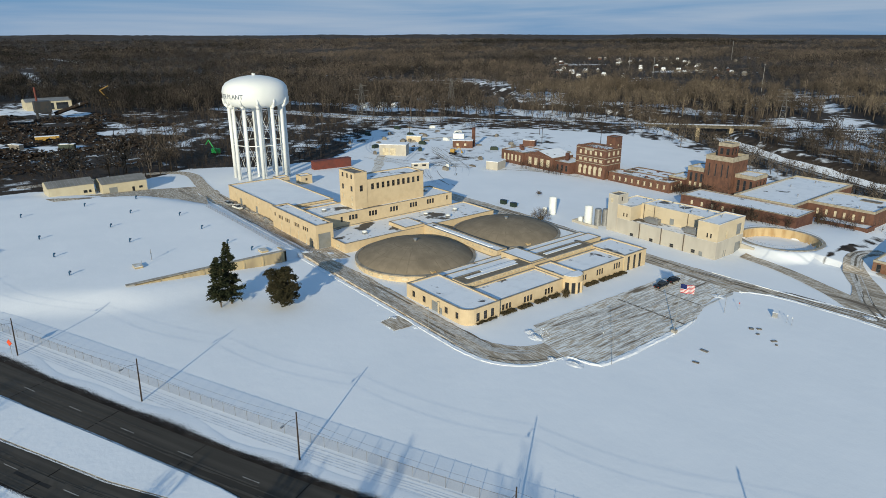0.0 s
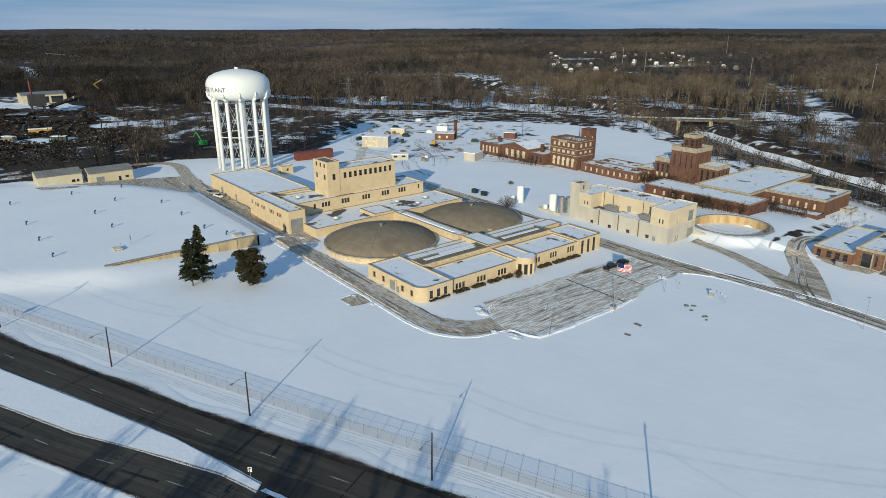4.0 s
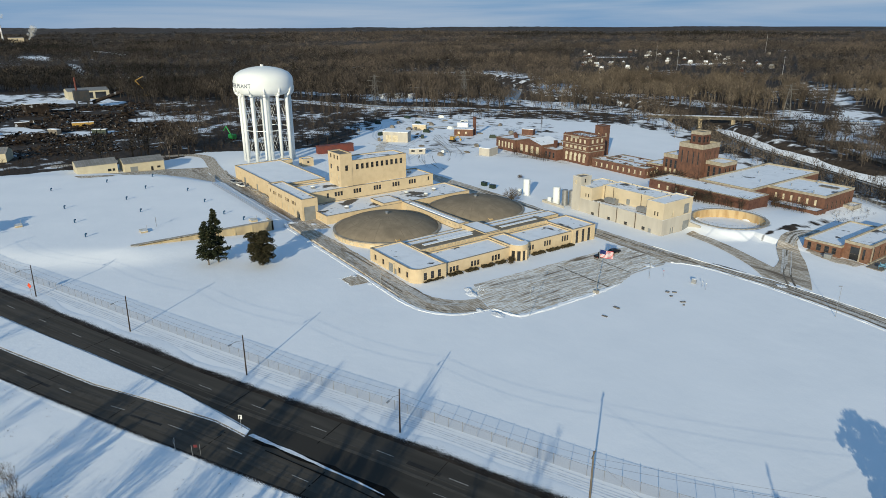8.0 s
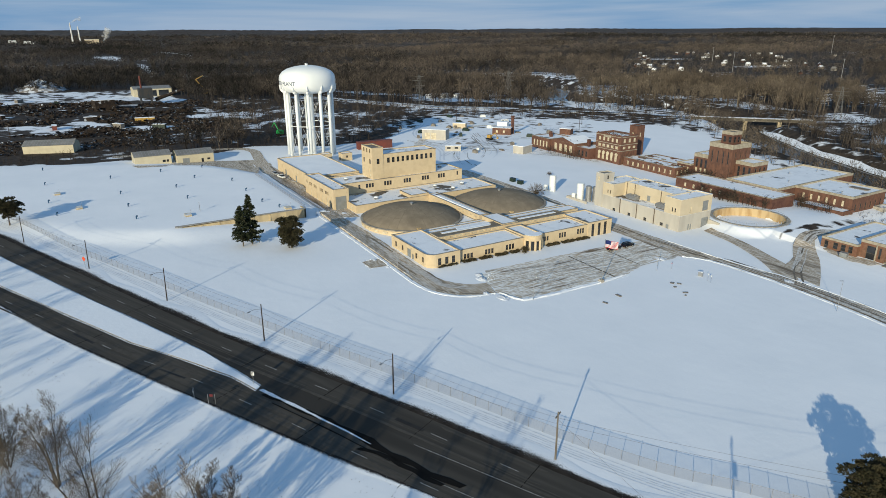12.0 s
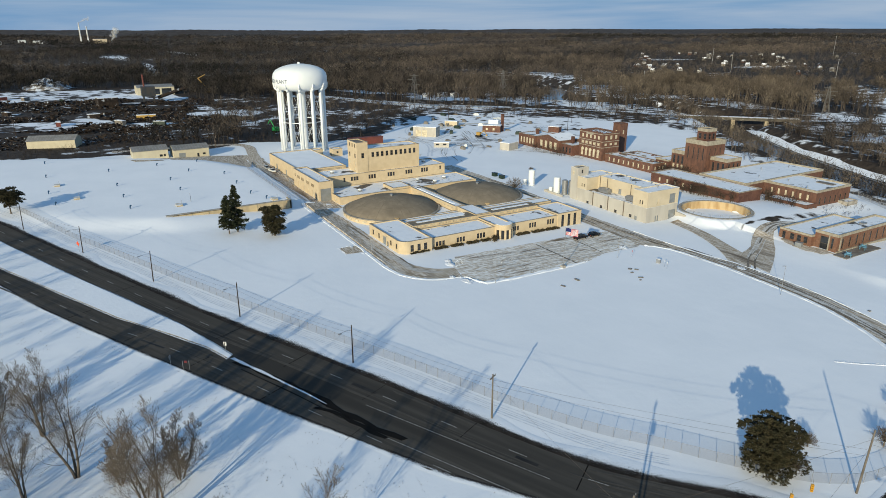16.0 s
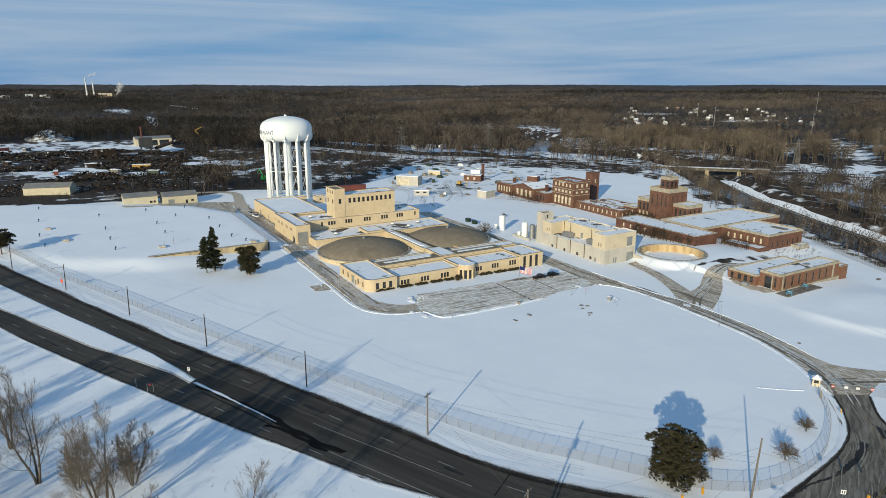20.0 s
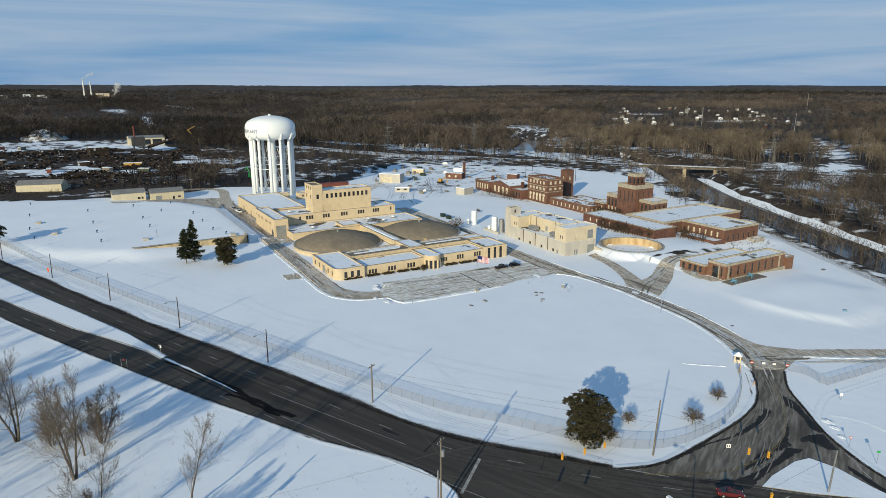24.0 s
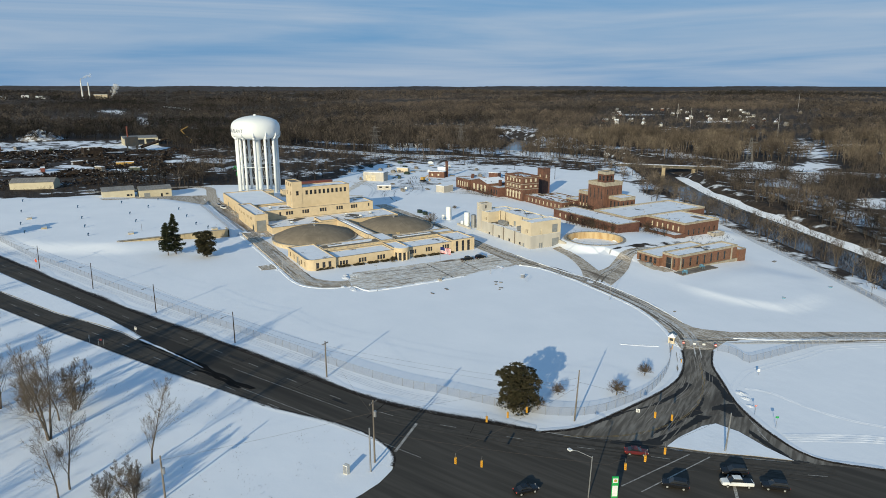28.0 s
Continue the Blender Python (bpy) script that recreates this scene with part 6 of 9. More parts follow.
for y0, y1 in ((231.6, 232.3), (263.6, 264.4)):
    part("stone_pier", Geo().box(-44.02, -43.82, y0, y1, 0.2, 6.3), STONE, bo)
part("stone_pier", Geo().box(-47.1, -46.7, 229.98, 230.22, 0.2, 6.3), STONE, bo)
part("roof_unit", Geo().box(-49.2, -47.6, 252, 254.4, 6.7, 7.2), STEEL, bo)
for x, y, rz in ((-39.6, 229.6, 20), (-41.2, 241.6, 10)):
    root = thing("pump_rig", "pale blue steel pump frame beside the brick office", "machine", (x, y, gz(x, y)), "blue pump frames", rz=rz)
    for u, v in ((-0.9, -0.6), (0.9, -0.6), (0.9, 0.6), (-0.9, 0.6)):
        part("leg", Geo().tube((u, v, -0.2), (u * 0.7, v * 0.7, 2.2), 0.07, n=6), BLUEFRAME, root, local=True)
    part("deck", Geo().box(-1.1, 1.1, -0.7, 0.7, 1.1, 1.25), BLUEFRAME, root, local=True)
    part("motor", Geo().tube((-0.5, 0, 1.6), (0.6, 0, 1.6), 0.34, n=10), BLUEFRAME, root, local=True)
root = thing("service_cabinet", "grey-green service cabinet on the trodden snow", "utility box", (-54.3, 225.4, gz(-54.3, 225.4)), rz=8)
part("casing", Geo().box(-1.1, 1.1, -0.8, 0.8, -0.2, 1.5), GREYDOOR, root, local=True)
part("lid", Geo().box(-1.2, 1.2, -0.9, 0.9, 1.5, 1.62), STEEL, root, local=True)
area_mesh("office_apron", ragged([(-62, 226.2), (-52, 223.4), (-46, 224.8), (-44, 229.2), (-48, 229.9), (-52, 228.2), (-62, 228.2)], 0.8, 0.4, 19), DRIVE, 0.12, "trodden slushy apron at the office door", "pavement")
single("sunken_area", Geo().box(-43.45, -38.8, 227.6, 249, -0.5, gz(-41, 240) + 0.12), ROOF_TAR, "dark sunken area beside the brick office", "pavement", "", "structure")

# ---- derelict brick works ----
works = thing("brick_works", "derelict three-storey red brick works with boarded windows", "building", (-212, 278, 1.2))
volume(works, -222.3, -203.0, 272.0, 285.0, 16.9, BRICK, ROOF_BARE, base=-0.5, cap=0.3, coping=BRICK, parapet=1.0,
       S=row(-221, -204.5, 5, 1.5, 13.0, 15.0, "boarded") + row(-221, -204.5, 5, 2.0, 9.6, 10.9, "boarded") + row(-221, -204.5, 5, 1.8, 2.4, 6.2, "boarded"),
       E=row(273, 284.5, 3, 1.7, 13.0, 15.2, "boarded") + row(273, 284.5, 3, 2.0, 9.6, 10.9, "boarded") + row(273, 284.5, 2, 1.6, 2.4, 5.4))
for za in (8.4, 11.8, 16.0):
    part("stone_band", Geo().box(-222.45, -202.85, 271.85, 272.0, za, za + 0.3).box(-203.0, -202.85, 272.0, 285.1, za, za + 0.3), STONE, works)
for y in (274.5, 278.0, 281.5):
    g = Geo()
    rim_ = [(-221.5 + 1.62 * i, y, 15.9 + 1.5 * math.sin(math.pi * i / 11)) for i in range(12)]
    foot_ = [(x, y, 15.7) for x, _, _ in rim_]
    for i in range(11):
        g.tube(rim_[i], rim_[i + 1], 0.11, n=4).tube(foot_[i], rim_[i + 1] if i % 2 else rim_[i], 0.07, n=4)
    g.tube(foot_[0], foot_[-1], 0.1, n=4)
    part("roof_truss", g, PIPE, works, "bare rusted steel roof truss")
ruin = random.Random(8)
for side in range(26):
    x = -222.0 + 0.72 * side
    part("parapet_stub", Geo().box(x, x + 0.66, 271.95, 272.4, 16.85, 16.9 + ruin.uniform(0.0, 0.75)), BRICK, works)
for i in range(5):
    x = -220.6 + i * 3.3 + 0.65
    part("stone_frame", Geo().box(x - 0.2, x + 2.2, 271.86, 271.98, 9.35, 9.6).box(x - 0.2, x + 2.2, 271.86, 271.98, 10.9, 11.15), STONE, works)
    part("arch_head", Geo().tube((x + 1.0, 271.82, 6.2), (x + 1.0, 272.0, 6.2), 1.05, n=12), BOARD, works, "pale boarded arch head")
part("stucco_patch", Geo().prism([(-216.4, 271.9), (-210.6, 271.9), (-210.6, 271.97), (-216.4, 271.97)], 15.1, 16.4), STONE, works, "pale bared patch of masonry")
stack = thing("brick_tower", "square red brick stair tower of the works", "tower", (-222, 305, 0.8))
volume(stack, -225.4, -219.6, 301.8, 308.2, 18.3, BRICK, ROOF_TAR, base=-1, cap=0.5, coping=BRICK_DARK, E=[(304.4, 305.6, 11.5, 14.0, "boarded")], S=[(-223.2, -221.8, 12.5, 14.0, "boarded")])
hall = thing("brick_hall", "red brick hall with arched windows beside the works", "building", (-247, 272, 1.8))
volume(hall, -271.2, -254.0, 264.0, 281.0, 9.2, BRICK, ROOF_BARE, base=0, S=row(-270, -255, 5, 1.5, 3.6, 7.2, "boarded"), E=row(265, 280, 4, 1.5, 3.6, 7.2))
volume(hall, -254.0, -232.5, 265.5, 282.0, 9.0, BRICK, ROOF_SNOW, base=0, S=row(-252, -234, 4, 2.4, 3.2, 7.4, "boarded"), parapet=0.2)
part("gable", Geo().face((-253.5, 265.4, 8.9), (-233.0, 265.4, 8.9), (-243.2, 265.4, 11.4)), BRICK, hall)
part("gable", Geo().face((-253.5, 282, 8.9), (-243.2, 282, 11.4), (-233, 282, 8.9)), BRICK, hall)
part("roof", Geo().face((-253.9, 265.3, 8.95), (-243.2, 265.3, 11.5), (-243.2, 282, 11.5), (-253.9, 282, 8.95)).face((-243.2, 265.3, 11.5), (-232.6, 265.3, 8.95), (-232.6, 282, 8.95), (-243.2, 282, 11.5)), ROOF_SNOW, hall)
volume(hall, -232.5, -222.4, 267.0, 282.0, 7.6, BRICK_DARK, ROOF_SNOW, base=0, S=row(-232, -223, 3, 1.4, 2.6, 5.8))
for i, (x, y) in enumerate(((-262, 272), (-266, 275), (-229, 273))):
    part("chimney", Geo().box(x - 0.8, x + 0.8, y - 0.8, y + 0.8, 7.5, 10.8 + i * 0.4), BRICK_DARK, hall)
rowb = thing("brick_row", "low red brick outbuilding with small boarded windows", "building", (-184, 280, 0.8))
volume(rowb, -201.5, -166.0, 273.6, 283.5, 5.8, BRICK, ROOF_BARE, base=-0.5, S=row(-200, -167, 9, 1.0, 2.2, 4.0, "boarded"), E=row(274, 283, 3, 1.0, 2.2, 4.0, "boarded"))
volume(rowb, -201.0, -170.0, 283.5, 299.0, 4.9, BRICK_DARK, SNOW, base=-0.5)

ruin = random.Random(9)
for i in range(34):
    x, y, w = ruin.uniform(-200, -168), ruin.uniform(275, 298), ruin.uniform(0.5, 2.2)
    z = 5.35 if y < 283.5 else 4.5
    part("roof_debris", Geo().box(x - w, x + w, y - 0.3, y + 0.4, z, z + ruin.uniform(0.15, 0.6)), ruin.choice((ROOF_TAR, PIPE, BRICK_DARK)), rowb)
for i in range(9):
    x = -200 + 33 * (i + 0.5) / 9
    for z in (2.0, 4.0):
        part("stone_sill", Geo().box(x - 0.7, x + 0.7, 273.45, 273.6, z, z + 0.2), STONE, rowb)
t4 = thing("tiered_brick_tower", "stepped red brick tower building with limestone caps", "building", (-148, 290, 0))
volume(t4, -154.5, -141.5, 283.0, 297.0, 20.2, BRICK, ROOF_TAR, base=-1, cap=2.2, coping=STONE, parapet=1.2,
       S=[(x, x + 0.7, 10.5, 16.5) for x in (-152.8, -149.6, -146.6, -143.8)], E=[(y, y + 0.7, 13.0, 16.5) for y in (285.5, 289.5, 293.5)])
volume(t4, -151.2, -144.8, 286.8, 293.2, 25.7, BRICK_DARK, ROOF_TAR, base=18, cap=1.6, coping=STONE, S=row(-151, -145, 2, 1.6, 20.4, 23.2), E=row(287, 293, 2, 1.6, 20.4, 23.2))
volume(t4, -141.5, -132.0, 286.8, 298.0, 12.6, BRICK, ROOF_SNOW, base=-1, cap=1.7, coping=STONE, S=row(-141, -132.4, 3, 1.3, 4.6, 10.0) + row(-141, -132.4, 3, 1.3, 2.4, 4.2, "boarded"), E=row(287.5, 297.5, 3, 1.3, 4.6, 10.0) + row(287.5, 297.5, 3, 1.3, 2.4, 4.2, "boarded"))
volume(t4, -163.5, -154.5, 284.0, 296.0, 13.2, BRICK, ROOF_BARE, base=-1, cap=1.9, coping=STONE, S=row(-163, -155, 3, 1.3, 6.4, 10.4) + row(-163, -155, 3, 1.3, 4.0, 6.0, "boarded") + row(-163, -155, 3, 1.3, 0.8, 3.2))
volume(t4, -172.0, -163.5, 282.0, 296.0, 7.4, BRICK_DARK, ROOF_BARE, base=-1, cap=0.8, coping=STONE, S=row(-171.5, -164, 3, 1.1, 3.0, 5.6, "boarded"))
# ---- bare winter woods ----
def twig_tree(rng, h, limbs, twigs, width, spread=0.32):
    """Corners and triangles of a bare tree one can see through: trunk, limbs and fine twigs as slender blades."""
    v, t = [], []

    def blade(p, q, w):
        a = rng.uniform(0, math.pi)
        s = np.array([math.cos(a), math.sin(a), 0]) * w
        n = len(v)
        v.extend([p - s, p + s, q])
        t.append((n, n + 1, n + 2))

    def limb(p, q, w):
        a = rng.uniform(0, math.pi)
        for k in (0, math.pi / 2):
            s = np.array([math.cos(a + k), math.sin(a + k), 0]) * w
            n = len(v)
            v.extend([p - s, p + s, q + s * 0.3, q - s * 0.3])
            t.extend([(n, n + 1, n + 2), (n, n + 2, n + 3)])
    top = np.array([rng.uniform(-0.05, 0.05) * h, rng.uniform(-0.05, 0.05) * h, h * 0.72])
    limb(np.zeros(3), top, width * 1.6)
    ends = []
    for i in range(limbs):
        f = rng.uniform(0.28, 0.95)
        p = top * f
        a, r = rng.uniform(0, 6.283), h * spread * rng.uniform(0.5, 1.0)
        q = np.array([math.cos(a) * r, math.sin(a) * r, min(h * 0.97, p[2] + h * rng.uniform(0.14, 0.4))])
        limb(p, q, width * 0.7)
        ends.append((p, q))
    for i in range(twigs):
        p, q = ends[rng.randint(len(ends))]
        b = p + (q - p) * rng.uniform(0.35, 1.0)
        d = np.array([rng.normal(0, 1), rng.normal(0, 1), rng.uniform(0.2, 1.6)])
        d = d / np.linalg.norm(d) * h * rng.uniform(0.08, 0.2)
        blade(b, b + d, width * rng.uniform(0.35, 0.8))
    return np.array(v), np.array(t)


def scatter(name, templates, xs, ys, zs, scales, mat, label, category, rng, tone=None):
    """Many copies of a few templates in one mesh; tone (0 dark to 1 pale) tells the kinds of tree apart and carries
    painted shade.
    """
    vs, ts, tn, base = [], [], [], 0
    kind = rng.randint(0, len(templates), len(xs))
    turn = rng.uniform(0, 6.283, len(xs))
    for k, (v, t) in enumerate(templates):
        m = kind == k
        n = int(m.sum())
        if not n:
            continue
        c, s = np.cos(turn[m])[:, None], np.sin(turn[m])[:, None]
        sc = scales[m][:, None]
        X = (v[None, :, 0] * c - v[None, :, 1] * s) * sc + xs[m][:, None]
        Y = (v[None, :, 0] * s + v[None, :, 1] * c) * sc + ys[m][:, None]
        Z = v[None, :, 2] * sc + zs[m][:, None]
        vs.append(np.stack([X, Y, Z], -1).reshape(-1, 3))
        ts.append((t[None] + (np.arange(n) * len(v))[:, None, None] + base).reshape(-1, 3))
        if tone is not None:
            tn.append(np.repeat(tone[m], len(v)))
        base += n * len(v)
    ob = array_mesh(name, np.concatenate(vs), np.concatenate(ts), mat)
    if tone is not None:
        lay = ob.data.attributes.new("tone", "FLOAT", "POINT")
        lay.data.foreach_set("value", np.concatenate(tn).astype(np.float32))
    return tagged(ob, label, category, "", "stuff")


def crown_tree(rng, blades, width, limbs=3, base=0.3, spread=0.29, trunk=0.011):
    """A leafless tree in a stand: slim trunk, a few limbs and a rounded, see-through crown of fine twigs."""
    v, t = [], []

    def strip(p, q, w, tip, out):
        s = np.cross(q - p, out)
        s = s / (np.linalg.norm(s) + 1e-6) * w
        n = len(v)
        v.extend([p - s, p + s, q + s * tip] + ([q - s * tip] if tip else []))
        t.append((n, n + 1, n + 2))
        if tip:
            t.append((n, n + 2, n + 3))

    def aside():
        a = rng.uniform(0, 6.283)
        return np.array([math.cos(a), math.sin(a), 0.2])
    mid = (1 + base) / 2
    for _ in range(2 if limbs > 2 else 1):
        strip(np.zeros(3), np.array([rng.uniform(-0.08, 0.08), rng.uniform(-0.08, 0.08), 0.8]), trunk, 0.35, aside())
    for _ in range(limbs):
        a, r = rng.uniform(0, 6.283), spread * rng.uniform(0.5, 0.9)
        strip(np.array([0, 0, rng.uniform(base * 0.8, mid)]), np.array([math.cos(a) * r, math.sin(a) * r, rng.uniform(mid, 0.92)]), 0.006, 0.4, aside())
    lean = rng.uniform(0.75, 1.25, 2)
    for _ in range(blades):
        d = rng.normal(0, 1, 3)
        d = d / np.linalg.norm(d) * rng.uniform(0.3, 1.0) ** 0.5
        p = np.array([d[0] * spread * lean[0], d[1] * spread * lean[1], mid + d[2] * (1 - base) * 0.46])
        e = d * 0.6 + np.array([0, 0, 0.75]) + rng.normal(0, 0.4, 3)
        e = e / np.linalg.norm(e) * rng.uniform(0.09, 0.19)
        out = d + np.array([0, 0, 0.35]) + rng.normal(0, 0.3, 3)
        strip(p - e * 0.5, p + e * 0.5, width * rng.uniform(0.6, 1.3), 0, out)
    return np.array(v), np.array(t)


wr = np.random.RandomState(7)
MID = [crown_tree(wr, 56, 0.0145, 3, wr.uniform(0.16, 0.32), wr.uniform(0.27, 0.38), 0.013) for _ in range(9)]
TALL = [crown_tree(wr, 50, 0.014, 4, wr.uniform(0.3, 0.42), wr.uniform(0.2, 0.28), 0.015) for _ in range(7)]
FAR = [crown_tree(wr, 13, 0.062, 0, 0.08, wr.uniform(0.36, 0.48)) for _ in range(8)]
MIDFAR = [crown_tree(wr, 26, 0.04, 1, 0.14, wr.uniform(0.33, 0.43)) for _ in range(8)]
FARTHEST = [crown_tree(wr, 8, 0.13, 0, 0.05, 0.55) for _ in range(8)]
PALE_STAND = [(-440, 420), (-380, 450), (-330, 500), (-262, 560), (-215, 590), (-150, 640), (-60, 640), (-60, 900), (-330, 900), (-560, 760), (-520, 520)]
BANK = [twig_tree(wr, 1.0, 13, 170, 0.006, 0.36) for _ in range(4)]
BUSH = [twig_tree(wr, 1.0, 8, 52, 0.013, 0.55) for _ in range(6)]
CX, CY = 70.0, 12.0


def sector(n, r0, r1, a0=-2.0, a1=112.0):
    """Random places in a ring sector; angle 0 is +y, turning towards -x."""
    r = np.sqrt(wr.uniform(r0 * r0, r1 * r1, n))
    a = np.radians(wr.uniform(a0, a1, n))
    return CX - r * np.sin(a), CY + r * np.cos(a)


def suburb(x, y):
    """Where houses stand among low, thin trees."""
    r, a = np.hypot(x - CX, y - CY), np.degrees(np.arctan2(CX - x, y - CY))
    return (a > 28) & (a < 45) & (r > 980) & (r < 1900) & (wave(x, y, 0.008, 43) > -0.5)


def stand_tone(x, y, rng):
    """How pale the trees of a stand are: broad drifts, small groves and single trees; a dark evergreen belt far off;
    dimmer western light toned in.
    """
    t = 0.42 + 0.26 * wave(x, y, 0.007, 35) + 0.22 * wave(x, y, 0.03, 37) + rng.normal(0, 0.2, len(x))
    r, a = np.hypot(x - CX, y - CY), np.degrees(np.arctan2(CX - x, y - CY))
    belt = (np.abs(r - 3250 - 120 * wave(x, y, 0.004, 38)) < 190) & (a > 24) & (a < 51)
    t = np.where(belt, 0.0, t)
    grove = (wave(x, y, 0.013, 39) > 0.75) & (rng.uniform(0, 1, len(x)) < 0.5)
    # trees towards the west toned darker, standing in for the dimmer light there
    t = t + 0.05 - 0.32 * smooth01((a - 63) / 14)
    return np.clip(np.where(grove, 0.03, t), 0, 1)


for r0, r1, n, temps, hh, name in ((330, 950, 19000, MID, (12, 21), "woods"), (950, 1450, 12000, MIDFAR, (12, 21), "woods"), (1450, 2300, 24000, FAR, (12, 20), "woods"), (2200, 3700, 30000, FARTHEST, (14, 24), "woods")):
    x, y = sector(n, r0, r1)
    dens = np.clip(0.85 + 0.5 * wave(x, y, 0.011, 11), 0.6, 1)
    keep = ~open_land(x, y) & (wr.uniform(0, 1, n) < dens * np.where(suburb(x, y), 0.7, 1))
    x, y = x[keep], y[keep]
    hmul = (0.85 + 0.3 * wave(x, y, 0.006, 4) + 0.18 * wave(x, y, 0.03, 14)) * np.where(suburb(x, y), 0.74, 1)
    tone = stand_tone(x, y, wr)
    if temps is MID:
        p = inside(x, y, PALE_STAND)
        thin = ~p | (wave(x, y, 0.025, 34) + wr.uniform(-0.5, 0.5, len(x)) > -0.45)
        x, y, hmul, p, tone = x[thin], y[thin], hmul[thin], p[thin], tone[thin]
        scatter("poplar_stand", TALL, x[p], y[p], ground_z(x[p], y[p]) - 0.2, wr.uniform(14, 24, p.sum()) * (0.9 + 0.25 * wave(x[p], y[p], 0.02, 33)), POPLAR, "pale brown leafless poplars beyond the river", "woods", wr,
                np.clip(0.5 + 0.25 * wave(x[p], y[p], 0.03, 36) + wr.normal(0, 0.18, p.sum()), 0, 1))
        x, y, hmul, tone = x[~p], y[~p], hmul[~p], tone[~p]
    scatter(name, temps, x, y, ground_z(x, y) - 0.2, wr.uniform(*hh, len(x)) * np.clip(hmul, 0.4, 1.25), WOODS, "leafless brown deciduous woods to the horizon", "woods", wr, tone)

# brush on the river banks, along the tracks and in the scrap yard
x, y = sector(26000, 200, 800)
rdist = seg_dist(x, y, RIVER)
far_side = y > 430 - 0.62 * (x + 190)
clear_bridge = seg_dist(x, y, RAIL) > 13
keep = clear_bridge & (rdist > 14) & (rdist < np.where(wr.uniform(0, 1, len(x)) < 0.45, 78, 44)) & ~((rdist < 22) & far_side) & ~inside(x, y, SITE) & far_side
x, y = x[keep], y[keep]
scatter("bank_brush", BUSH, x, y, ground_z(x, y) - 0.2, wr.uniform(3.0, 8.5, len(x)), SCRUB, "tangled leafless brush on the river banks", "brush", wr)
# the brushy near bank above the water
bank_line = spline([q for q in RIVER if -330 < q[0] < 130], 2)
pick = wr.randint(0, len(bank_line), 900)
reach = 11 + 14 * wr.uniform(0, 1, 900) ** 0.6
near_line = np.array(offset_line(bank_line, -1.0)) - np.array(bank_line)
x, y = (np.array(bank_line)[pick] + near_line[pick] * reach[:, None] + wr.normal(0, 1.2, (900, 2))).T
keep = ~((np.hypot(x + 274, y - 489) < 30)) & (seg_dist(x, y, RIVER) > 10.5) & (y < 430 - 0.62 * (x + 190))
x, y = x[keep], y[keep]
scatter("near_bank_brush", BUSH, x, y, ground_z(x, y) - 0.2, wr.uniform(1.2, 4.2, len(x)), SCRUB, "low leafless brush on the near river bank", "brush", wr)
x, y = x[::11], y[::11]
scatter("near_bank_trees", BANK, x, y, ground_z(x, y) - 0.2, wr.uniform(8, 15, len(x)), POPLAR, "slim bare trees on the near river bank", "trees", wr, np.clip(wr.normal(0.5, 0.2, len(x)), 0, 1))
x, y = sector(1700, 200, 800)
rdist = seg_dist(x, y, RIVER)
keep = (rdist > 20) & (rdist < 55) & (seg_dist(x, y, RAIL) > 16) & ~inside(x, y, SITE)
x, y = x[keep], y[keep]
scatter("bank_trees", MID, x, y, ground_z(x, y) - 0.2, wr.uniform(8, 15, len(x)), TWIG, "bare trees on the river banks", "trees", wr)
x, y = sector(9000, 300, 760)
td = seg_dist(x, y, RAIL)
keep = (td > 5) & (td < 30) & (wr.uniform(0, 1, len(x)) < 0.5) & ~inside(x, y, SITE)
x, y = x[keep], y[keep]
scatter("track_brush", BUSH, x, y, ground_z(x, y) - 0.2, wr.uniform(1.5, 4.5, len(x)), SCRUB, "low leafless brush along the tracks", "brush", wr)
x = wr.uniform(-620, -250, 7000)
y = wr.uniform(100, 470, 7000)
keep = inside(x, y, LOWLAND) & ~inside(x, y, SITE) & (wave(x, y, 0.05, 8) < 0.35) & (seg_dist(x, y, RAIL) > 5)
x, y = x[keep], y[keep]
scatter("lowland_brush", BUSH, x, y, ground_z(x, y) - 0.2, wr.uniform(1.5, 5.5, len(x)), SCRUB, "dark leafless brush on the low ground behind the plant", "brush", wr)
x = wr.uniform(-600, -260, 700)
y = wr.uniform(100, 470, 700)
keep = inside(x, y, LOWLAND) & ~inside(x, y, SITE) & (seg_dist(x, y, RAIL) > 8)
x, y = x[keep], y[keep]
scatter("lowland_trees", MID, x, y, ground_z(x, y) - 0.2, wr.uniform(6, 12, len(x)), WOODS, "bare trees among the brush behind the plant", "trees", wr, np.clip(wr.normal(0.45, 0.2, len(x)), 0, 1))
x = wr.uniform(-470, -334, 2600)
y = wr.uniform(-120, 150, 2600)
keep = ~inside(x, y, SITE) & (x > -372 - 40 * (wave(x, y, 0.03, 8) > 0)) & ~((np.abs(x + 383) < 12) & (np.abs(y - 2) < 17))
x, y = x[keep], y[keep]
scatter("yard_brush", BUSH, x, y, ground_z(x, y) - 0.2, wr.uniform(1.5, 4.0, len(x)), SCRUB, "dark brush between the plant and the scrap yard", "brush", wr)
x = np.concatenate([wr.uniform(-79, -70, 60), wr.uniform(-100, -84, 30)])
y = np.concatenate([wr.uniform(272, 306, 60), wr.uniform(265.5, 270, 30)])
scatter("hall_brush", BUSH, x, y, ground_z(x, y) - 0.1, wr.uniform(0.8, 2.4, len(x)), SCRUB, "brown dead brush on the bank beside the pump hall", "brush", wr)

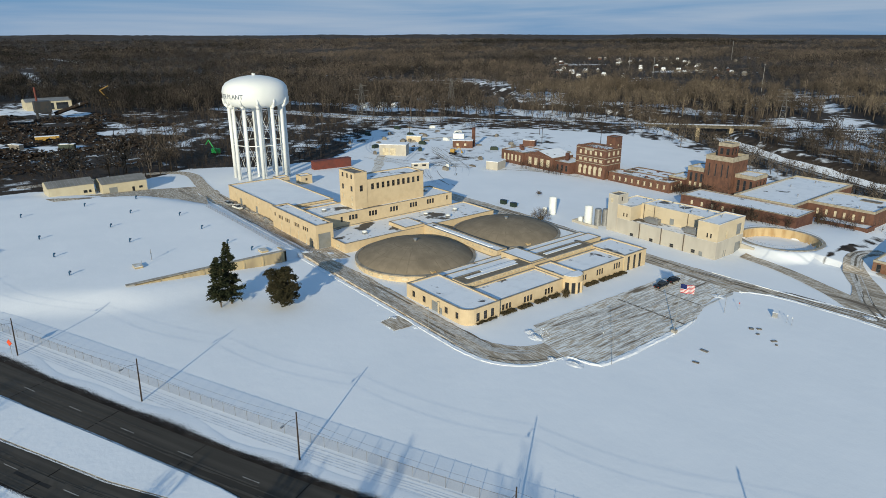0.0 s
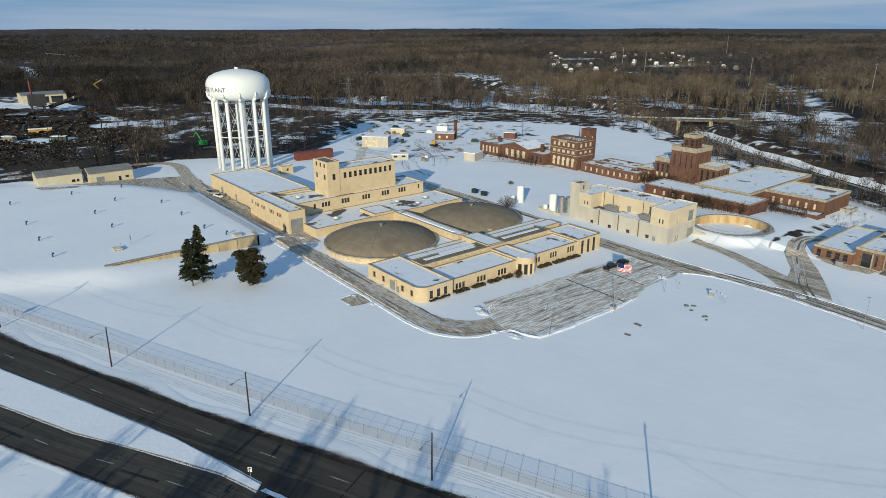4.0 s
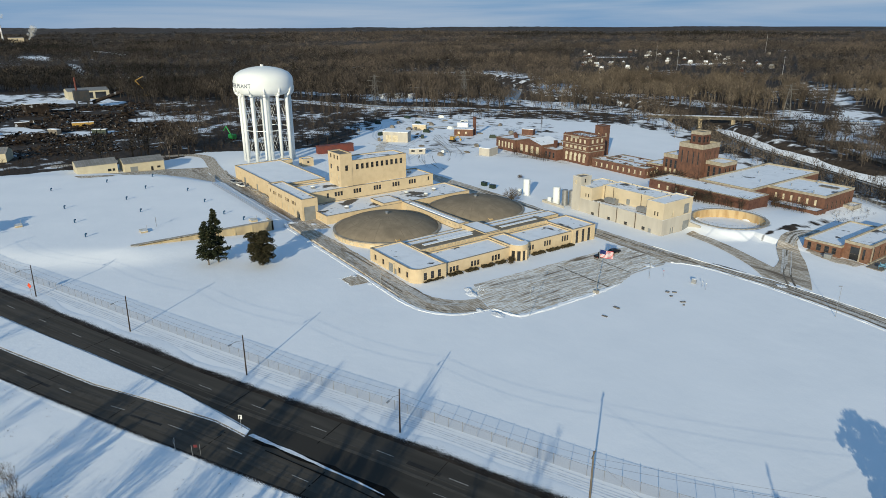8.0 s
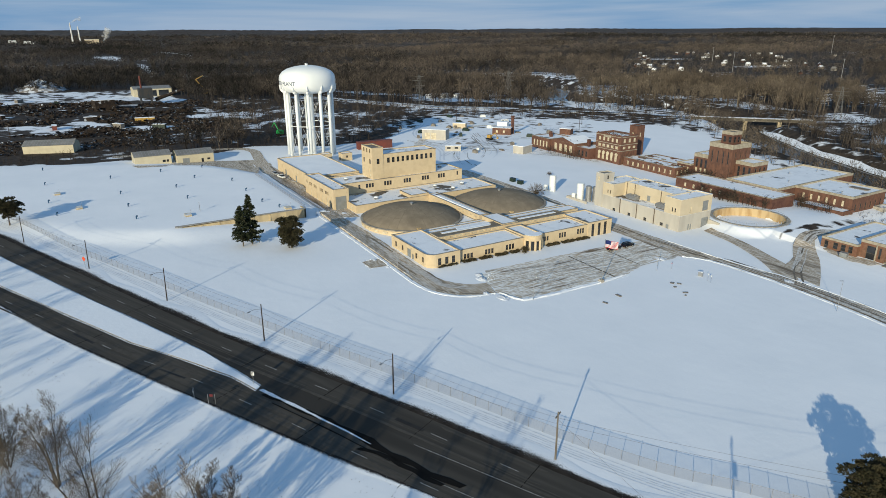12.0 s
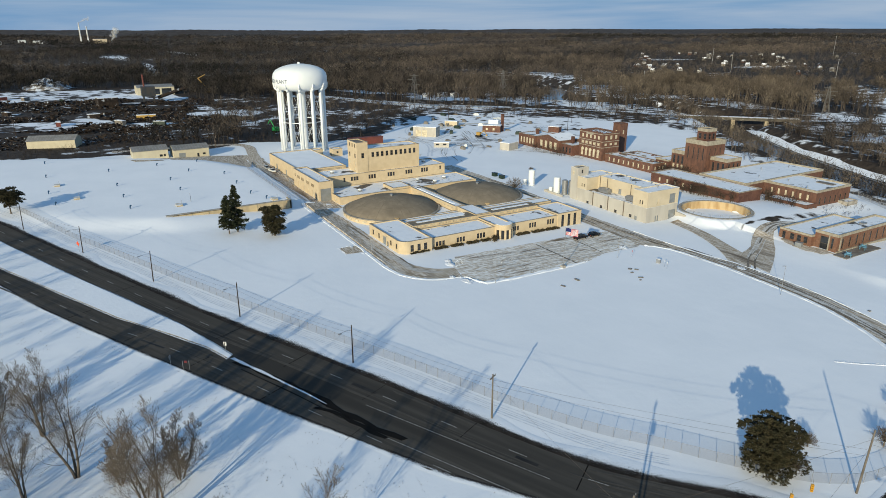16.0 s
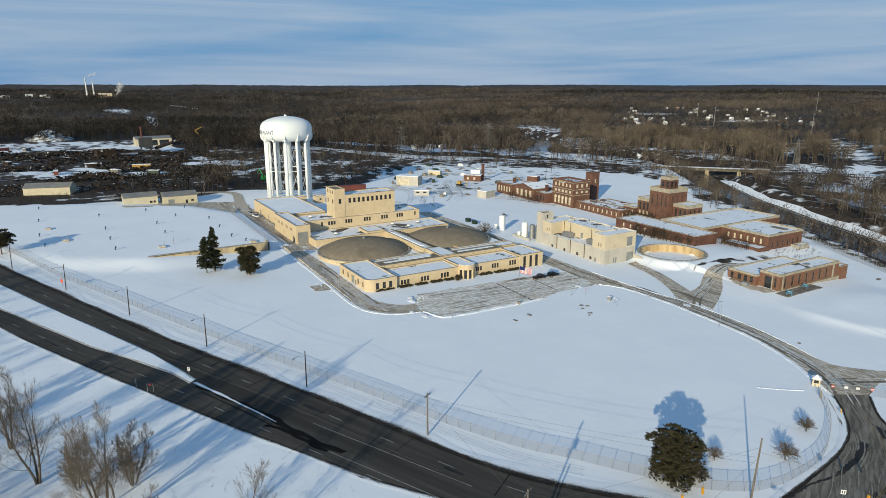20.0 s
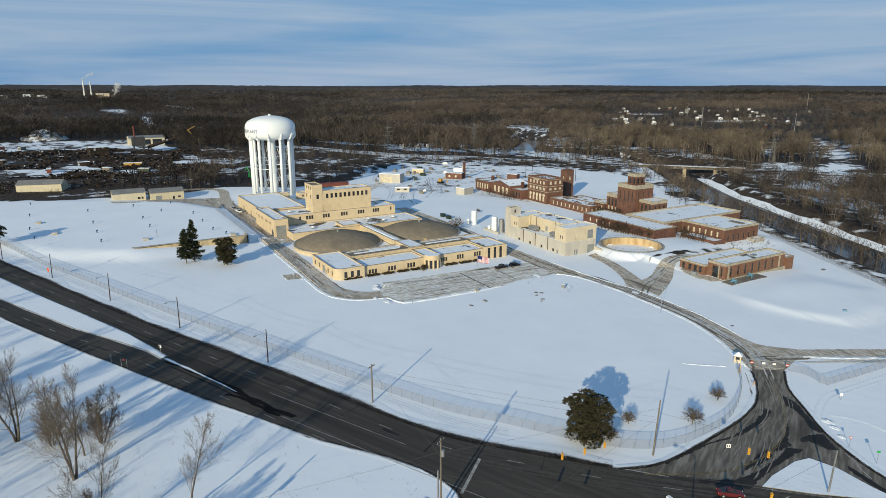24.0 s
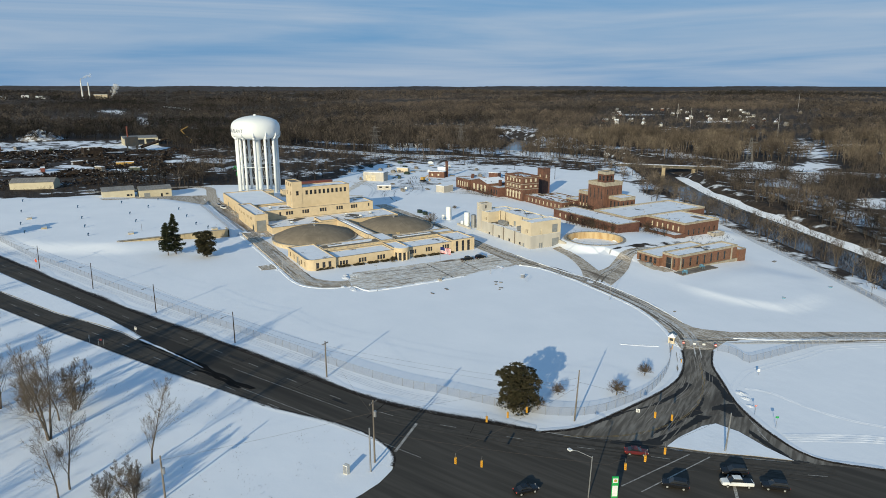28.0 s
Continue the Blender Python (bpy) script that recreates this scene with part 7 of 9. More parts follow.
# far canopy as a broken, bumpy sheet
na, nr = 420, 70
ang = np.radians(np.linspace(-6, 116, na))
rad = 2150 * (4940 / 2150) ** np.linspace(0, 1, nr)
A, R = np.meshgrid(ang, rad)
X, Y = CX - R * np.sin(A), CY + R * np.cos(A)
Z = ground_z(X, Y) + 6.0 + 2.6 * wave(X, Y, 0.01, 9) * np.clip((4300 - R) / 1200, 0.1, 1) + wr.uniform(-3.0, 3.0, X.shape) * np.clip((4500 - R) / 1500, 0.15, 1)
Z = Z + np.clip((R - 3300) / 1500, 0, 1) * (7 * wave(X, Y, 0.0016, 51) + 4 * wave(X, Y, 0.005, 52) + wr.uniform(-1.5, 1.5, X.shape))
Z = np.where(gap_depth(X, Y) > 0.1, ground_z(X, Y) - 2, Z)
Z[0] = ground_z(X[0], Y[0]) - 1
idx = np.arange(na * nr).reshape(nr, na)
far_q = np.stack([idx[:-1, :-1], idx[:-1, 1:], idx[1:, 1:], idx[1:, :-1]], -1).reshape(-1, 4)
tagged(array_mesh("far_woods", np.stack([X, Y, Z], -1).reshape(-1, 3), far_q, CANOPY), "distant brown woodland canopy", "woods", "", "stuff")
# ---- fences ----
def fence(pts, label, height=2.1, gap=3.0):
    root = thing("fence", label, "fence", (pts[0][0], pts[0][1], gz(*pts[0])))
    spots = along(pts, gap)
    mesh, rail = Geo(), Geo()
    for (ax, ay, _), (bx_, by_, _) in zip(spots, spots[1:]):
        za, zb = gz(ax, ay), gz(bx_, by_)
        mesh.face((ax, ay, za + 0.05), (bx_, by_, zb + 0.05), (bx_, by_, zb + height - 0.05), (ax, ay, za + height - 0.05))
        rail.tube((ax, ay, za + height), (bx_, by_, zb + height), 0.03, n=4, caps=False)
    for x, y, _ in spots:
        part("post", Geo().tube((x, y, gz(x, y) - 0.2), (x, y, gz(x, y) + height + 0.15), 0.045, n=5), STEEL, root)
    part("chain_link", mesh, LINK, root)
    part("top_rail", rail, STEEL, root)
    return root


FENCE = [(-300, -43), (-215, -8.3), (-177.7, 6.2), (-159.6, 14.4), (-124.6, 29.6), (-98.2, 41.4), (-76.7, 51.4), (-44.5, 67.2), (-23.8, 76.6), (-7.7, 85.4), (1.8, 93.0), (10.8, 99.4), (21.5, 108.4), (26.4, 117),
         (27.0, 127), (25.2, 139), (18.8, 152.4), (12.6, 160.6), (7.5, 166)]
fence(spline(FENCE, 4), "grey chain-link fence along the road in snow")
fence([(-150, 345), (-112, 336), (-84, 323), (-56, 309), (-28, 292), (-4, 276.6), (20, 264), (46, 252)], "grey chain-link fence along the wooded river bank")
fence([(16.2, 176.2), (19.8, 178.6), (25.9, 176.0), (26.6, 187), (27.6, 206), (34, 226), (48, 256)], "grey chain-link fence beside the gate in snow")
fence([(-86, 322), (-60, 306.5), (-29.5, 291), (-7, 281), (20, 262), (36, 246)], "grey chain-link fence along the river bank")
fence([(-186.6, 84.8), (-230, 84.8), (-258, 84.4)], "grey railing fence on the reservoir edge", 1.2, 2.4)

# ---- street light and utility poles ----
def street_pole(x, y, h, arm=True, lean=0.0, mat=DARKPOLE, label="dark wooden street light pole with a curved arm"):
    root = thing("street_light", label, "street light", (x, y, gz(x, y)), "street lights along the road", rz=-66)
    part("pole", Geo().tube((0, 0, -0.5), (lean, 0.1, h), 0.17, 0.11, 8), mat, root, local=True)
    if arm:
        a = part("arm", Geo().tube((lean, 0, h - 1.3), (1.8 + lean, 0, h - 0.7), 0.05, n=5).tube((1.8 + lean, 0, h - 0.7), (3.2 + lean, 0, h - 0.75), 0.05, n=5), STEEL, root, local=True)
        part("lamp_head", Geo().box(3.1 + lean, 3.9 + lean, -0.16, 0.16, h - 0.88, h - 0.7), STEEL, a, local=True)
    return root


POLES = [(-199.0, -10.0), (-161.6, 7.3), (-125.3, 23.9), (-89.3, 40.1), (-53.1, 56.4)]
for i, (x, y) in enumerate(POLES):
    street_pole(x, y, (9.4, 9.2, 9.4, 9.6, 9.4)[i], lean=-0.3 if i < 3 else 0.0)


def utility_pole(x, y, h, label, arms=1, lean=(0, 0), box=False, mat=WOOD):
    root = thing("utility_pole", label, "utility pole", (x, y, gz(x, y)), rz=27)
    part("pole", Geo().tube((0, 0, -0.5), (lean[0], lean[1], h), 0.2, 0.13, 8), mat, root, local=True)
    for k in range(arms):
        a = part("crossarm", Geo().box(lean[0] - 0.08, lean[0] + 0.08, lean[1] - 1.1, lean[1] + 1.1, h - 0.7 - k * 1.2, h - 0.55 - k * 1.2), mat, root, local=True)
        for s in (-0.95, -0.4, 0.4, 0.95):
            part("insulator", Geo().tube((lean[0], lean[1] + s, h - 0.55 - k * 1.2), (lean[0], lean[1] + s, h - 0.35 - k * 1.2), 0.06, n=6), STEEL, a, local=True)
    if box:
        part("transformer", Geo().tube((0.45, 0, h - 3.4), (0.45, 0, h - 2.2), 0.3, n=10), STEEL, root, local=True)
    return root


utility_pole(-20.0, 71.6, 9.8, "weathered wooden utility pole by the fence", 1)
utility_pole(27.0, 112.7, 12.4, "leaning pale wooden utility pole by the junction", 0, (0.45, 0.2))
utility_pole(20.5, 66.5, 13.6, "tall wooden utility pole with crossarm at the corner", 1, box=True)
utility_pole(23.0, 64.5, 9.4, "grey signal pole at the street corner", 0, mat=STEEL)
utility_pole(12.6, 28.9, 8.4, "wooden utility pole with a grey service box", 0, box=True)
utility_pole(51.7, 132.0, 9.0, "grey steel signal pole on the snowy island", 0, (0.3, 0.0), mat=STEEL)


def wire(name, p, q, sag=0.5, r=0.018):
    p, q = Vector(p), Vector(q)
    g = Geo()
    pts = [p.lerp(q, t / 8) - Vector((0, 0, sag * 4 * (t / 8) * (1 - t / 8))) for t in range(9)]
    for a, b in zip(pts, pts[1:]):
        g.tube(a, b, r, n=3, caps=False)
    single(name, g, PIPE, "thin overhead cable between poles", "cable", "overhead cables", at=tuple(p))


chain = POLES + [(-20.0, 71.6), (27.0, 112.7)]
for (ax, ay), (bx_, by_) in zip(chain, chain[1:]):
    wire("overhead_cable", (ax, ay, gz(ax, ay) + 8.6), (bx_, by_, gz(bx_, by_) + 8.6), 0.7)
    wire("overhead_cable", (ax, ay, gz(ax, ay) + 7.4), (bx_, by_, gz(bx_, by_) + 7.4), 0.8)
for a, b in (((27.3, 113, 12.0), (20.5, 66.5, 13.0)), ((27.3, 113, 11.0), (51.9, 132, 8.8)), ((27.0, 113, 9.6), (34, 76, 8.4)), ((23, 64.5, 11.0), (52, 98, 9.0)), ((52, 98, 9.0), (51.9, 132, 9.0)),
             ((20.5, 66.5, 13.2), (12.6, 28.9, 10.6)), ((20.5, 66.5, 12.4), (-20, 71.6, 11.0))):
    wire("span_cable", a, b, 0.3)

# traffic signals hung over the junction
for x, y, z in ((25.2, 90.0, 7.5), (26.0, 94.8, 7.5), (26.3, 99.6, 7.5), (41.7, 121.6, 7.5), (44.3, 123.7, 7.5), (52.3, 112.5, 7.5), (52.2, 107.3, 7.5), (52.2, 102.2, 7.5), (38.2, 80.1, 7.5), (34.9, 76.5, 7.5)):
    root = thing("traffic_signal", "yellow three-lamp traffic signal hanging from a cable", "traffic light", (x, y, z), "hanging traffic signals", rz=45)
    part("housing", Geo().box(-0.2, 0.2, -0.18, 0.18, -0.75, 0.55), ORANGE, root, local=True)
    for k in (-0.45, -0.05, 0.35):
        part("visor", Geo().tube((0, -0.18, k), (0, -0.4, k - 0.04), 0.14, 0.16, 8), ORANGE, root, local=True)
        part("lamp", Geo().tube((0, -0.18, k), (0, -0.2, k), 0.12, n=8), BLACK, root, local=True)
    part("hanger", Geo().tube((0, 0, 0.55), (0, 0, 1.5), 0.03, n=5), STEEL, root, local=True)
root = thing("lane_sign", "white lane sign hanging from the signal cable", "sign", (38.7, 119.7, 7.5), rz=45)
part("board", Geo().box(-0.4, 0.4, -0.03, 0.03, -0.4, 0.4), SIGNWHITE, root, local=True)
part("bars", Geo().box(-0.25, -0.1, -0.05, -0.03, -0.25, 0.25).box(0.1, 0.25, -0.05, -0.03, -0.25, 0.25), BLACK, root, local=True)

# tall steel street lamp and fuel station sign at the lower corner
root = thing("street_light", "tall steel street lamp with a curved arm", "street light", (49.5, 96.1, gz(49.5, 96.1)))
part("pole", Geo().tube((0, 0, -0.4), (0.2, 0.2, 8.6), 0.13, 0.09, 8), STEEL, root, local=True)
arm = part("arm", Geo().tube((0.2, 0.2, 8.3), (-1.4, -1.8, 9.4), 0.06, n=6).tube((-1.4, -1.8, 9.4), (-2.2, -2.8, 9.5), 0.06, n=6), STEEL, root, local=True)
part("lamp_head", Geo().box(-2.8, -2.0, -3.2, -2.6, 9.4, 9.65), SIGNWHITE, arm, local=True)
root = thing("station_sign", "green and white fuel station sign with plain shapes", "sign", (51.8, 100.3, gz(51.8, 100.3)), rz=62)
part("panel", Geo().box(-0.6, 0.6, -0.15, 0.15, 0.0, 4.4), SIGNGREEN, root, local=True)
part("emblem", Geo().box(-0.45, 0.45, -0.2, -0.15, 3.2, 4.1).box(-0.5, 0.5, -0.19, -0.15, 0.4, 2.6), SIGNWHITE, root, "plain white emblem and panel", local=True)
part("disc", Geo().tube((0, -0.2, 3.65), (0, -0.22, 3.65), 0.3, n=12), YELLOW, root, local=True)


def post_sign(name, x, y, label, board, mat, h=2.4, rz=0.0, posts=1):
    root = thing(name, label, "sign", (x, y, gz(x, y)), rz=rz)
    for k in range(posts):
        dx = 0 if posts == 1 else (-0.7 + 1.4 * k)
        part("post", Geo().tube((dx, 0, -0.3), (dx, 0, h), 0.05, n=5), STEEL, root, local=True)
    part("board", board, mat, root, local=True)
    return root


diamond = Geo()
n8 = [(0, 2.1), (0.85, 2.95), (0, 3.8), (-0.85, 2.95)]
diamond.face(*[(x, -0.06, z) for x, z in n8]).face(*[(x, -0.02, z) for x, z in reversed(n8)])
post_sign("warning_sign", -163.2, 6.4, "orange diamond warning sign on a post", diamond, SIGNORANGE, 3.0, 30)
post_sign("road_sign", -70.9, 32.5, "white turn sign on the median tip", Geo().box(-0.34, 0.34, -0.04, 0.04, 2.1, 3.0), SIGNWHITE, 3.0, 50)
part("arrow", Geo().box(-0.2, 0.2, -0.07, -0.04, 2.7, 2.85).box(-0.2, -0.05, -0.07, -0.04, 2.1, 2.7), BLACK, bpy.data.objects["road_sign"], local=True)
post_sign("wrong_way_sign", -67.4, 23.3, "weathered sign board on two posts, seen from its dark back", Geo().box(-0.32, 0.32, -0.04, 0.04, 1.75, 2.3), MAROON, 2.3, 60, 2)
post_sign("road_sign", -70.8, 20.6, "small sign seen edge-on beside the road", Geo().box(-0.3, 0.3, -0.03, 0.03, 1.8, 2.6), STEEL, 2.8, 140)
post_sign("yield_sign", 44.8, 151.9, "red and white yield sign on a post in snow", Geo().face((-0.36, -0.04, 2.45), (0, -0.04, 1.85), (0.36, -0.04, 2.45)).face((-0.36, 0.04, 2.45), (0.36, 0.04, 2.45), (0, 0.04, 1.85)).face((-0.36, -0.04, 2.45), (0.36, -0.04, 2.45), (0.36, 0.04, 2.45), (-0.36, 0.04, 2.45)), SIGNRED, 2.2, 55)
part("sign_face", Geo().face((-0.18, -0.05, 2.34), (0, -0.05, 2.04), (0.18, -0.05, 2.34)).face((-0.18, 0.05, 2.34), (0.18, 0.05, 2.34), (0, 0.05, 2.04)), SIGNWHITE, bpy.data.objects["yield_sign"], local=True)
post_sign("street_sign", 50.9, 150.6, "green street sign on a post in snow", Geo().box(-0.36, 0.36, -0.03, 0.03, 2.4, 2.85), SIGNGREEN, 2.6, 55)
post_sign("speed_sign", 32.0, 172.0, "small white sign in snow", Geo().box(-0.35, 0.35, -0.03, 0.03, 1.0, 1.8), SIGNWHITE, 1.4, 60)

# ---- gate and guard house ----
root = thing("guard_house", "small cream guard house with a snowy hip roof", "guard house", (5.6, 169.4, gz(5.6, 169.4)), rz=30)
root.scale = (0.72, 0.72, 0.78)
part("wall", Geo().box(-1.2, 1.2, -1.2, 1.2, -0.4, 2.5), CREAM_LIGHT, root, local=True)
part("roof", Geo().face((-1.6, -1.6, 2.5), (1.6, -1.6, 2.5), (0, 0, 3.7)).face((1.6, -1.6, 2.5), (1.6, 1.6, 2.5), (0, 0, 3.7)).face((1.6, 1.6, 2.5), (-1.6, 1.6, 2.5), (0, 0, 3.7)).face(
    (-1.6, 1.6, 2.5), (-1.6, -1.6, 2.5), (0, 0, 3.7)), ROOF_SNOW, root, local=True)
for s in (-1, 1):
    part("window", Geo().box(-0.7, 0.7, s * 1.2 - 0.04, s * 1.2 + 0.04, 1.1, 2.1), GLASS, root, local=True)
    part("window", Geo().box(s * 1.2 - 0.04, s * 1.2 + 0.04, -0.7, 0.7, 1.1, 2.1), GLASS, root, local=True)
g = Geo()
KERBLINE = [(-0.6, 154.8), (2.7, 158.8), (6.0, 163.6)]
for (ax, ay), (bx_, by_) in zip(KERBLINE, KERBLINE[1:]):
    u = Vector((bx_ - ax, by_ - ay)).normalized() * 0.22
    lo = [(ax + u.y, ay - u.x), (bx_ + u.y, by_ - u.x), (bx_ - u.y, by_ + u.x), (ax - u.y, ay + u.x)]
    g.face(*[(x, y, gz(x, y) + 0.12) for x, y in lo])
    for p, q in zip(lo, lo[1:] + lo[:1]):
        g.face((*p, gz(*p) - 0.1), (*q, gz(*q) - 0.1), (*q, gz(*q) + 0.12), (*p, gz(*p) + 0.12))
single("low_kerb_wall", g, PACKED, "low snow-capped kerb wall beside the guard house", "wall", "", "structure")
gate = thing("sliding_gate", "grey chain-link sliding gate with white and red signs", "gate", (11.8, 172.6, gz(11.8, 172.6)), rz=47)
part("gate_frame", Geo().tube((-4.5, 0, 0.15), (4.5, 0, 0.15), 0.05, n=5).tube((-4.5, 0, 2.0), (4.5, 0, 2.0), 0.05, n=5).tube((-4.5, 0, 0.1), (-4.5, 0, 2.0), 0.05, n=5).tube((4.5, 0, 0.1), (4.5, 0, 2.0), 0.05, n=5),
     STEEL, gate, local=True)
part("chain_link", Geo().face((-4.5, 0, 0.15), (4.5, 0, 0.15), (4.5, 0, 2.0), (-4.5, 0, 2.0)), LINK, gate, local=True)
for dx, m in ((-3.6, SIGNRED), (-0.6, SIGNWHITE), (2.0, SIGNWHITE), (5.2, SIGNRED)):
    part("sign_board", Geo().tube((dx, -0.05, 1.3), (dx, -0.1, 1.3), 0.4, n=8) if m is SIGNRED else Geo().box(dx - 0.4, dx + 0.4, -0.1, -0.05, 1.0, 1.55), m, gate, local=True)
    if m is SIGNRED:
        part("sign_bar", Geo().box(dx - 0.28, dx + 0.28, -0.13, -0.1, 1.2, 1.4), SIGNWHITE, gate, local=True)
for x, y in ((9.2, 165.4), (17.0, 160.0), (10.4, 163.4)):
    root = thing("bollard", "yellow steel bollard by the gate", "bollard", (x, y, gz(x, y)), "gate bollards")
    part("pipe", Geo().tube((0, 0, -0.2), (0, 0, 1.2), 0.12, n=8), ORANGE, root, local=True)

# ---- flagpole and lot lamps ----
FX, FY = -78.2, 138.6
flag = thing("flagpole", "tall flagpole with a striped flag flying over the parking lot", "flagpole", (FX, FY, gz(FX, FY)))
part("base", Geo().box(-0.6, 0.6, -0.6, 0.6, -0.3, 0.9), CONCRETE, flag, local=True)
part("pole", Geo().tube((0, 0, 0.8), (0.1, 0.1, 13.6), 0.12, 0.07, 8), STEEL, flag, "grey metal pole", local=True)
FD = Vector((0.5, 0.86, 0))


def cloth(u0, u1, v0, v1):
    g = Geo()
    steps = 8
    for i in range(steps):
        cols = []
        for k in (i, i + 1):
            u = u0 + (u1 - u0) * k / steps
            off = FD * u + Vector((-FD.y, FD.x, 0)) * 0.28 * math.sin(u * 2.3) * min(1, u)
            droop = -0.22 * u
            cols.append([(0.1 + off.x, 0.1 + off.y, v + droop) for v in (v0, v1)])
        g.face(cols[0][0], cols[1][0], cols[1][1], cols[0][1])
    return g


stripe = 2.3 / 13
for i in range(13):
    top = 13.4 - i * stripe
    part("stripe", cloth(1.7 if i < 7 else 0.1, 4.0, top - stripe, top), FLAGRED if i % 2 == 0 else SIGNWHITE, flag, local=True)
part("canton", cloth(0.1, 1.7, 13.4 - 7 * stripe, 13.4), FLAGBLUE, flag, "dark blue field", local=True)
for x, y, h in ((-116.1, 89.4, 6.5), (-77.6, 112.2, 9.5), (-77.0, 161.1, 7.2), (-31.5, 180.8, 8.8)):
    root = thing("lot_light", "thin steel light pole beside the drive", "light pole", (x, y, gz(x, y)), "drive lights", rz=-120)
    part("pole", Geo().tube((0, 0, -0.3), (0, 0, h), 0.07, 0.05, 6), STEEL, root, local=True)
    part("lamp_head", Geo().box(-0.1, 0.9, -0.1, 0.1, h, h + 0.14), STEEL, root, local=True)

# ---- small things on the snow ----
root = thing("utility_cabinet", "small grey utility cabinet standing in snow", "utility box", (-67.2, 169.6, gz(-67.2, 169.6)), rz=20)
part("casing", Geo().box(-0.65, 0.65, -0.45, 0.45, -0.2, 1.35), STEEL, root, local=True)
part("lid", Geo().box(-0.7, 0.7, -0.5, 0.5, 1.35, 1.42), SNOW, root, local=True)
root = thing("utility_cabinet", "pale utility cabinet at the street corner", "utility box", (21.3, 60.2, gz(21.3, 60.2)), rz=27)
part("casing", Geo().box(-0.5, 0.5, -0.4, 0.4, -0.2, 1.9), COPING_PALE, root, local=True)
part("door", Geo().box(-0.42, 0.42, -0.44, -0.4, 0.2, 1.7), STEEL, root, local=True)
for i, (x, y, a, b) in enumerate(((-68.2, 135.6, 1.5, 0.7), (-66.3, 128.6, 1.2, 0.5), (-67.4, 157.0, 0.9, 0.9), (-66.0, 158.4, 1.0, 0.7), (-60.4, 154.4, 1.2, 0.6), (-64.8, 155.2, 0.7, 0.5), (-12.6, 192, 0.7, 0.5),
                                  (-36.8, 284.2, 2.2, 1.0), (-59.0, 152.8, 0.6, 0.4))):
    root = thing("manhole_slab", "dark concrete access slab bared of snow", "access cover", (x, y, gz(x, y)), "access slabs", rz=15 * i)
    a, b = a * 0.62, b * 0.62
    part("slab", Geo().box(-a, a, -b, b, -0.2, 0.18), ROOF_TAR, root, local=True)
    part("lid", Geo().tube((0, 0, 0.18), (0, 0, 0.26), min(a, b) * 0.6, n=10), STEEL, root, local=True)
for x, y in ((-75.5, 166.0), (-86.5, 120.5), (-63.5, 168.2), (-62.0, 167.6)):
    root = thing("marker_stake", "thin marker stake in the snow", "stake", (x, y, gz(x, y)), "marker stakes")
    part("rod", Geo().tube((0, 0, -0.2), (0.1, 0.05, 2.4), 0.04, n=5), STEEL, root, local=True)
    part("tag", Geo().box(-0.1, 0.15, -0.02, 0.02, 1.9, 2.3), SIGNRED if x == -75.5 else SIGNWHITE, root, local=True)

for x, y in ((-2.0, 236.4), (-3.1, 268.1)):
    root = thing("valve_box", "pale blue valve box with a grey lid in snow", "utility box", (x, y, gz(x, y)), "lawn valve boxes", rz=30)
    part("casing", Geo().box(-0.5, 0.5, -0.35, 0.35, -0.2, 0.5), BLUEFRAME, root, local=True)
    part("lid", Geo().box(-0.54, 0.54, -0.39, 0.39, 0.5, 0.57), STEEL, root, local=True)

# plowed heaps at the lot
def heap(x, y, r, h, mat, seed, label="lumpy heap of plowed snow"):
    rng = random.Random(seed)
    g = Geo()
    n, m = 26, 7
    for j in range(m + 1):
        for i in range(n):
            a = 6.283 * i / n
            q = r * (j / m) * rng.uniform(0.86, 1.14)
            g.v.append((x + q * math.cos(a), y + q * math.sin(a) * 0.7, gz(x, y) + h * (1 - (j / m) ** 1.6) * rng.uniform(0.55, 1.3) - 0.05))
    for j in range(m):
        g.f += [(j * n + i, (j + 1) * n + i, (j + 1) * n + (i + 1) % n, j * n + (i + 1) % n) for i in range(n)]
    single("snow_mound", g, mat, label, "snow pile", "plowed heaps", at=(x, y, gz(x, y)), smooth=True)


for i, (x, y, r, h) in enumerate(((-97.5, 108.3, 3.2, 1.1), (-100.4, 109.4, 2.4, 0.9), (-83.0, 105.6, 3.4, 0.8), (-87.5, 103.2, 2.2, 0.7), (-84.0, 170.6, 3.0, 0.9), (-127.8, 87, 2.0, 0.5), (-120.0, 88, 1.8, 0.5),
                                  (-51, 189.5, 3.0, 0.6), (-47, 193.5, 2.2, 0.5), (-176, 97.5, 3.0, 0.7), (-183, 99.5, 2.6, 0.6))):
    heap(x, y, r * 0.75, h * 0.6, PACKED, i)
for i, (x, y, r, h) in enumerate(((36.4, 158.7, 2.0, 0.35), (38.6, 157.2, 1.5, 0.3), (41.7, 154.7, 1.3, 0.25))):
    heap(x, y, r, h, SNOW, 40 + i)

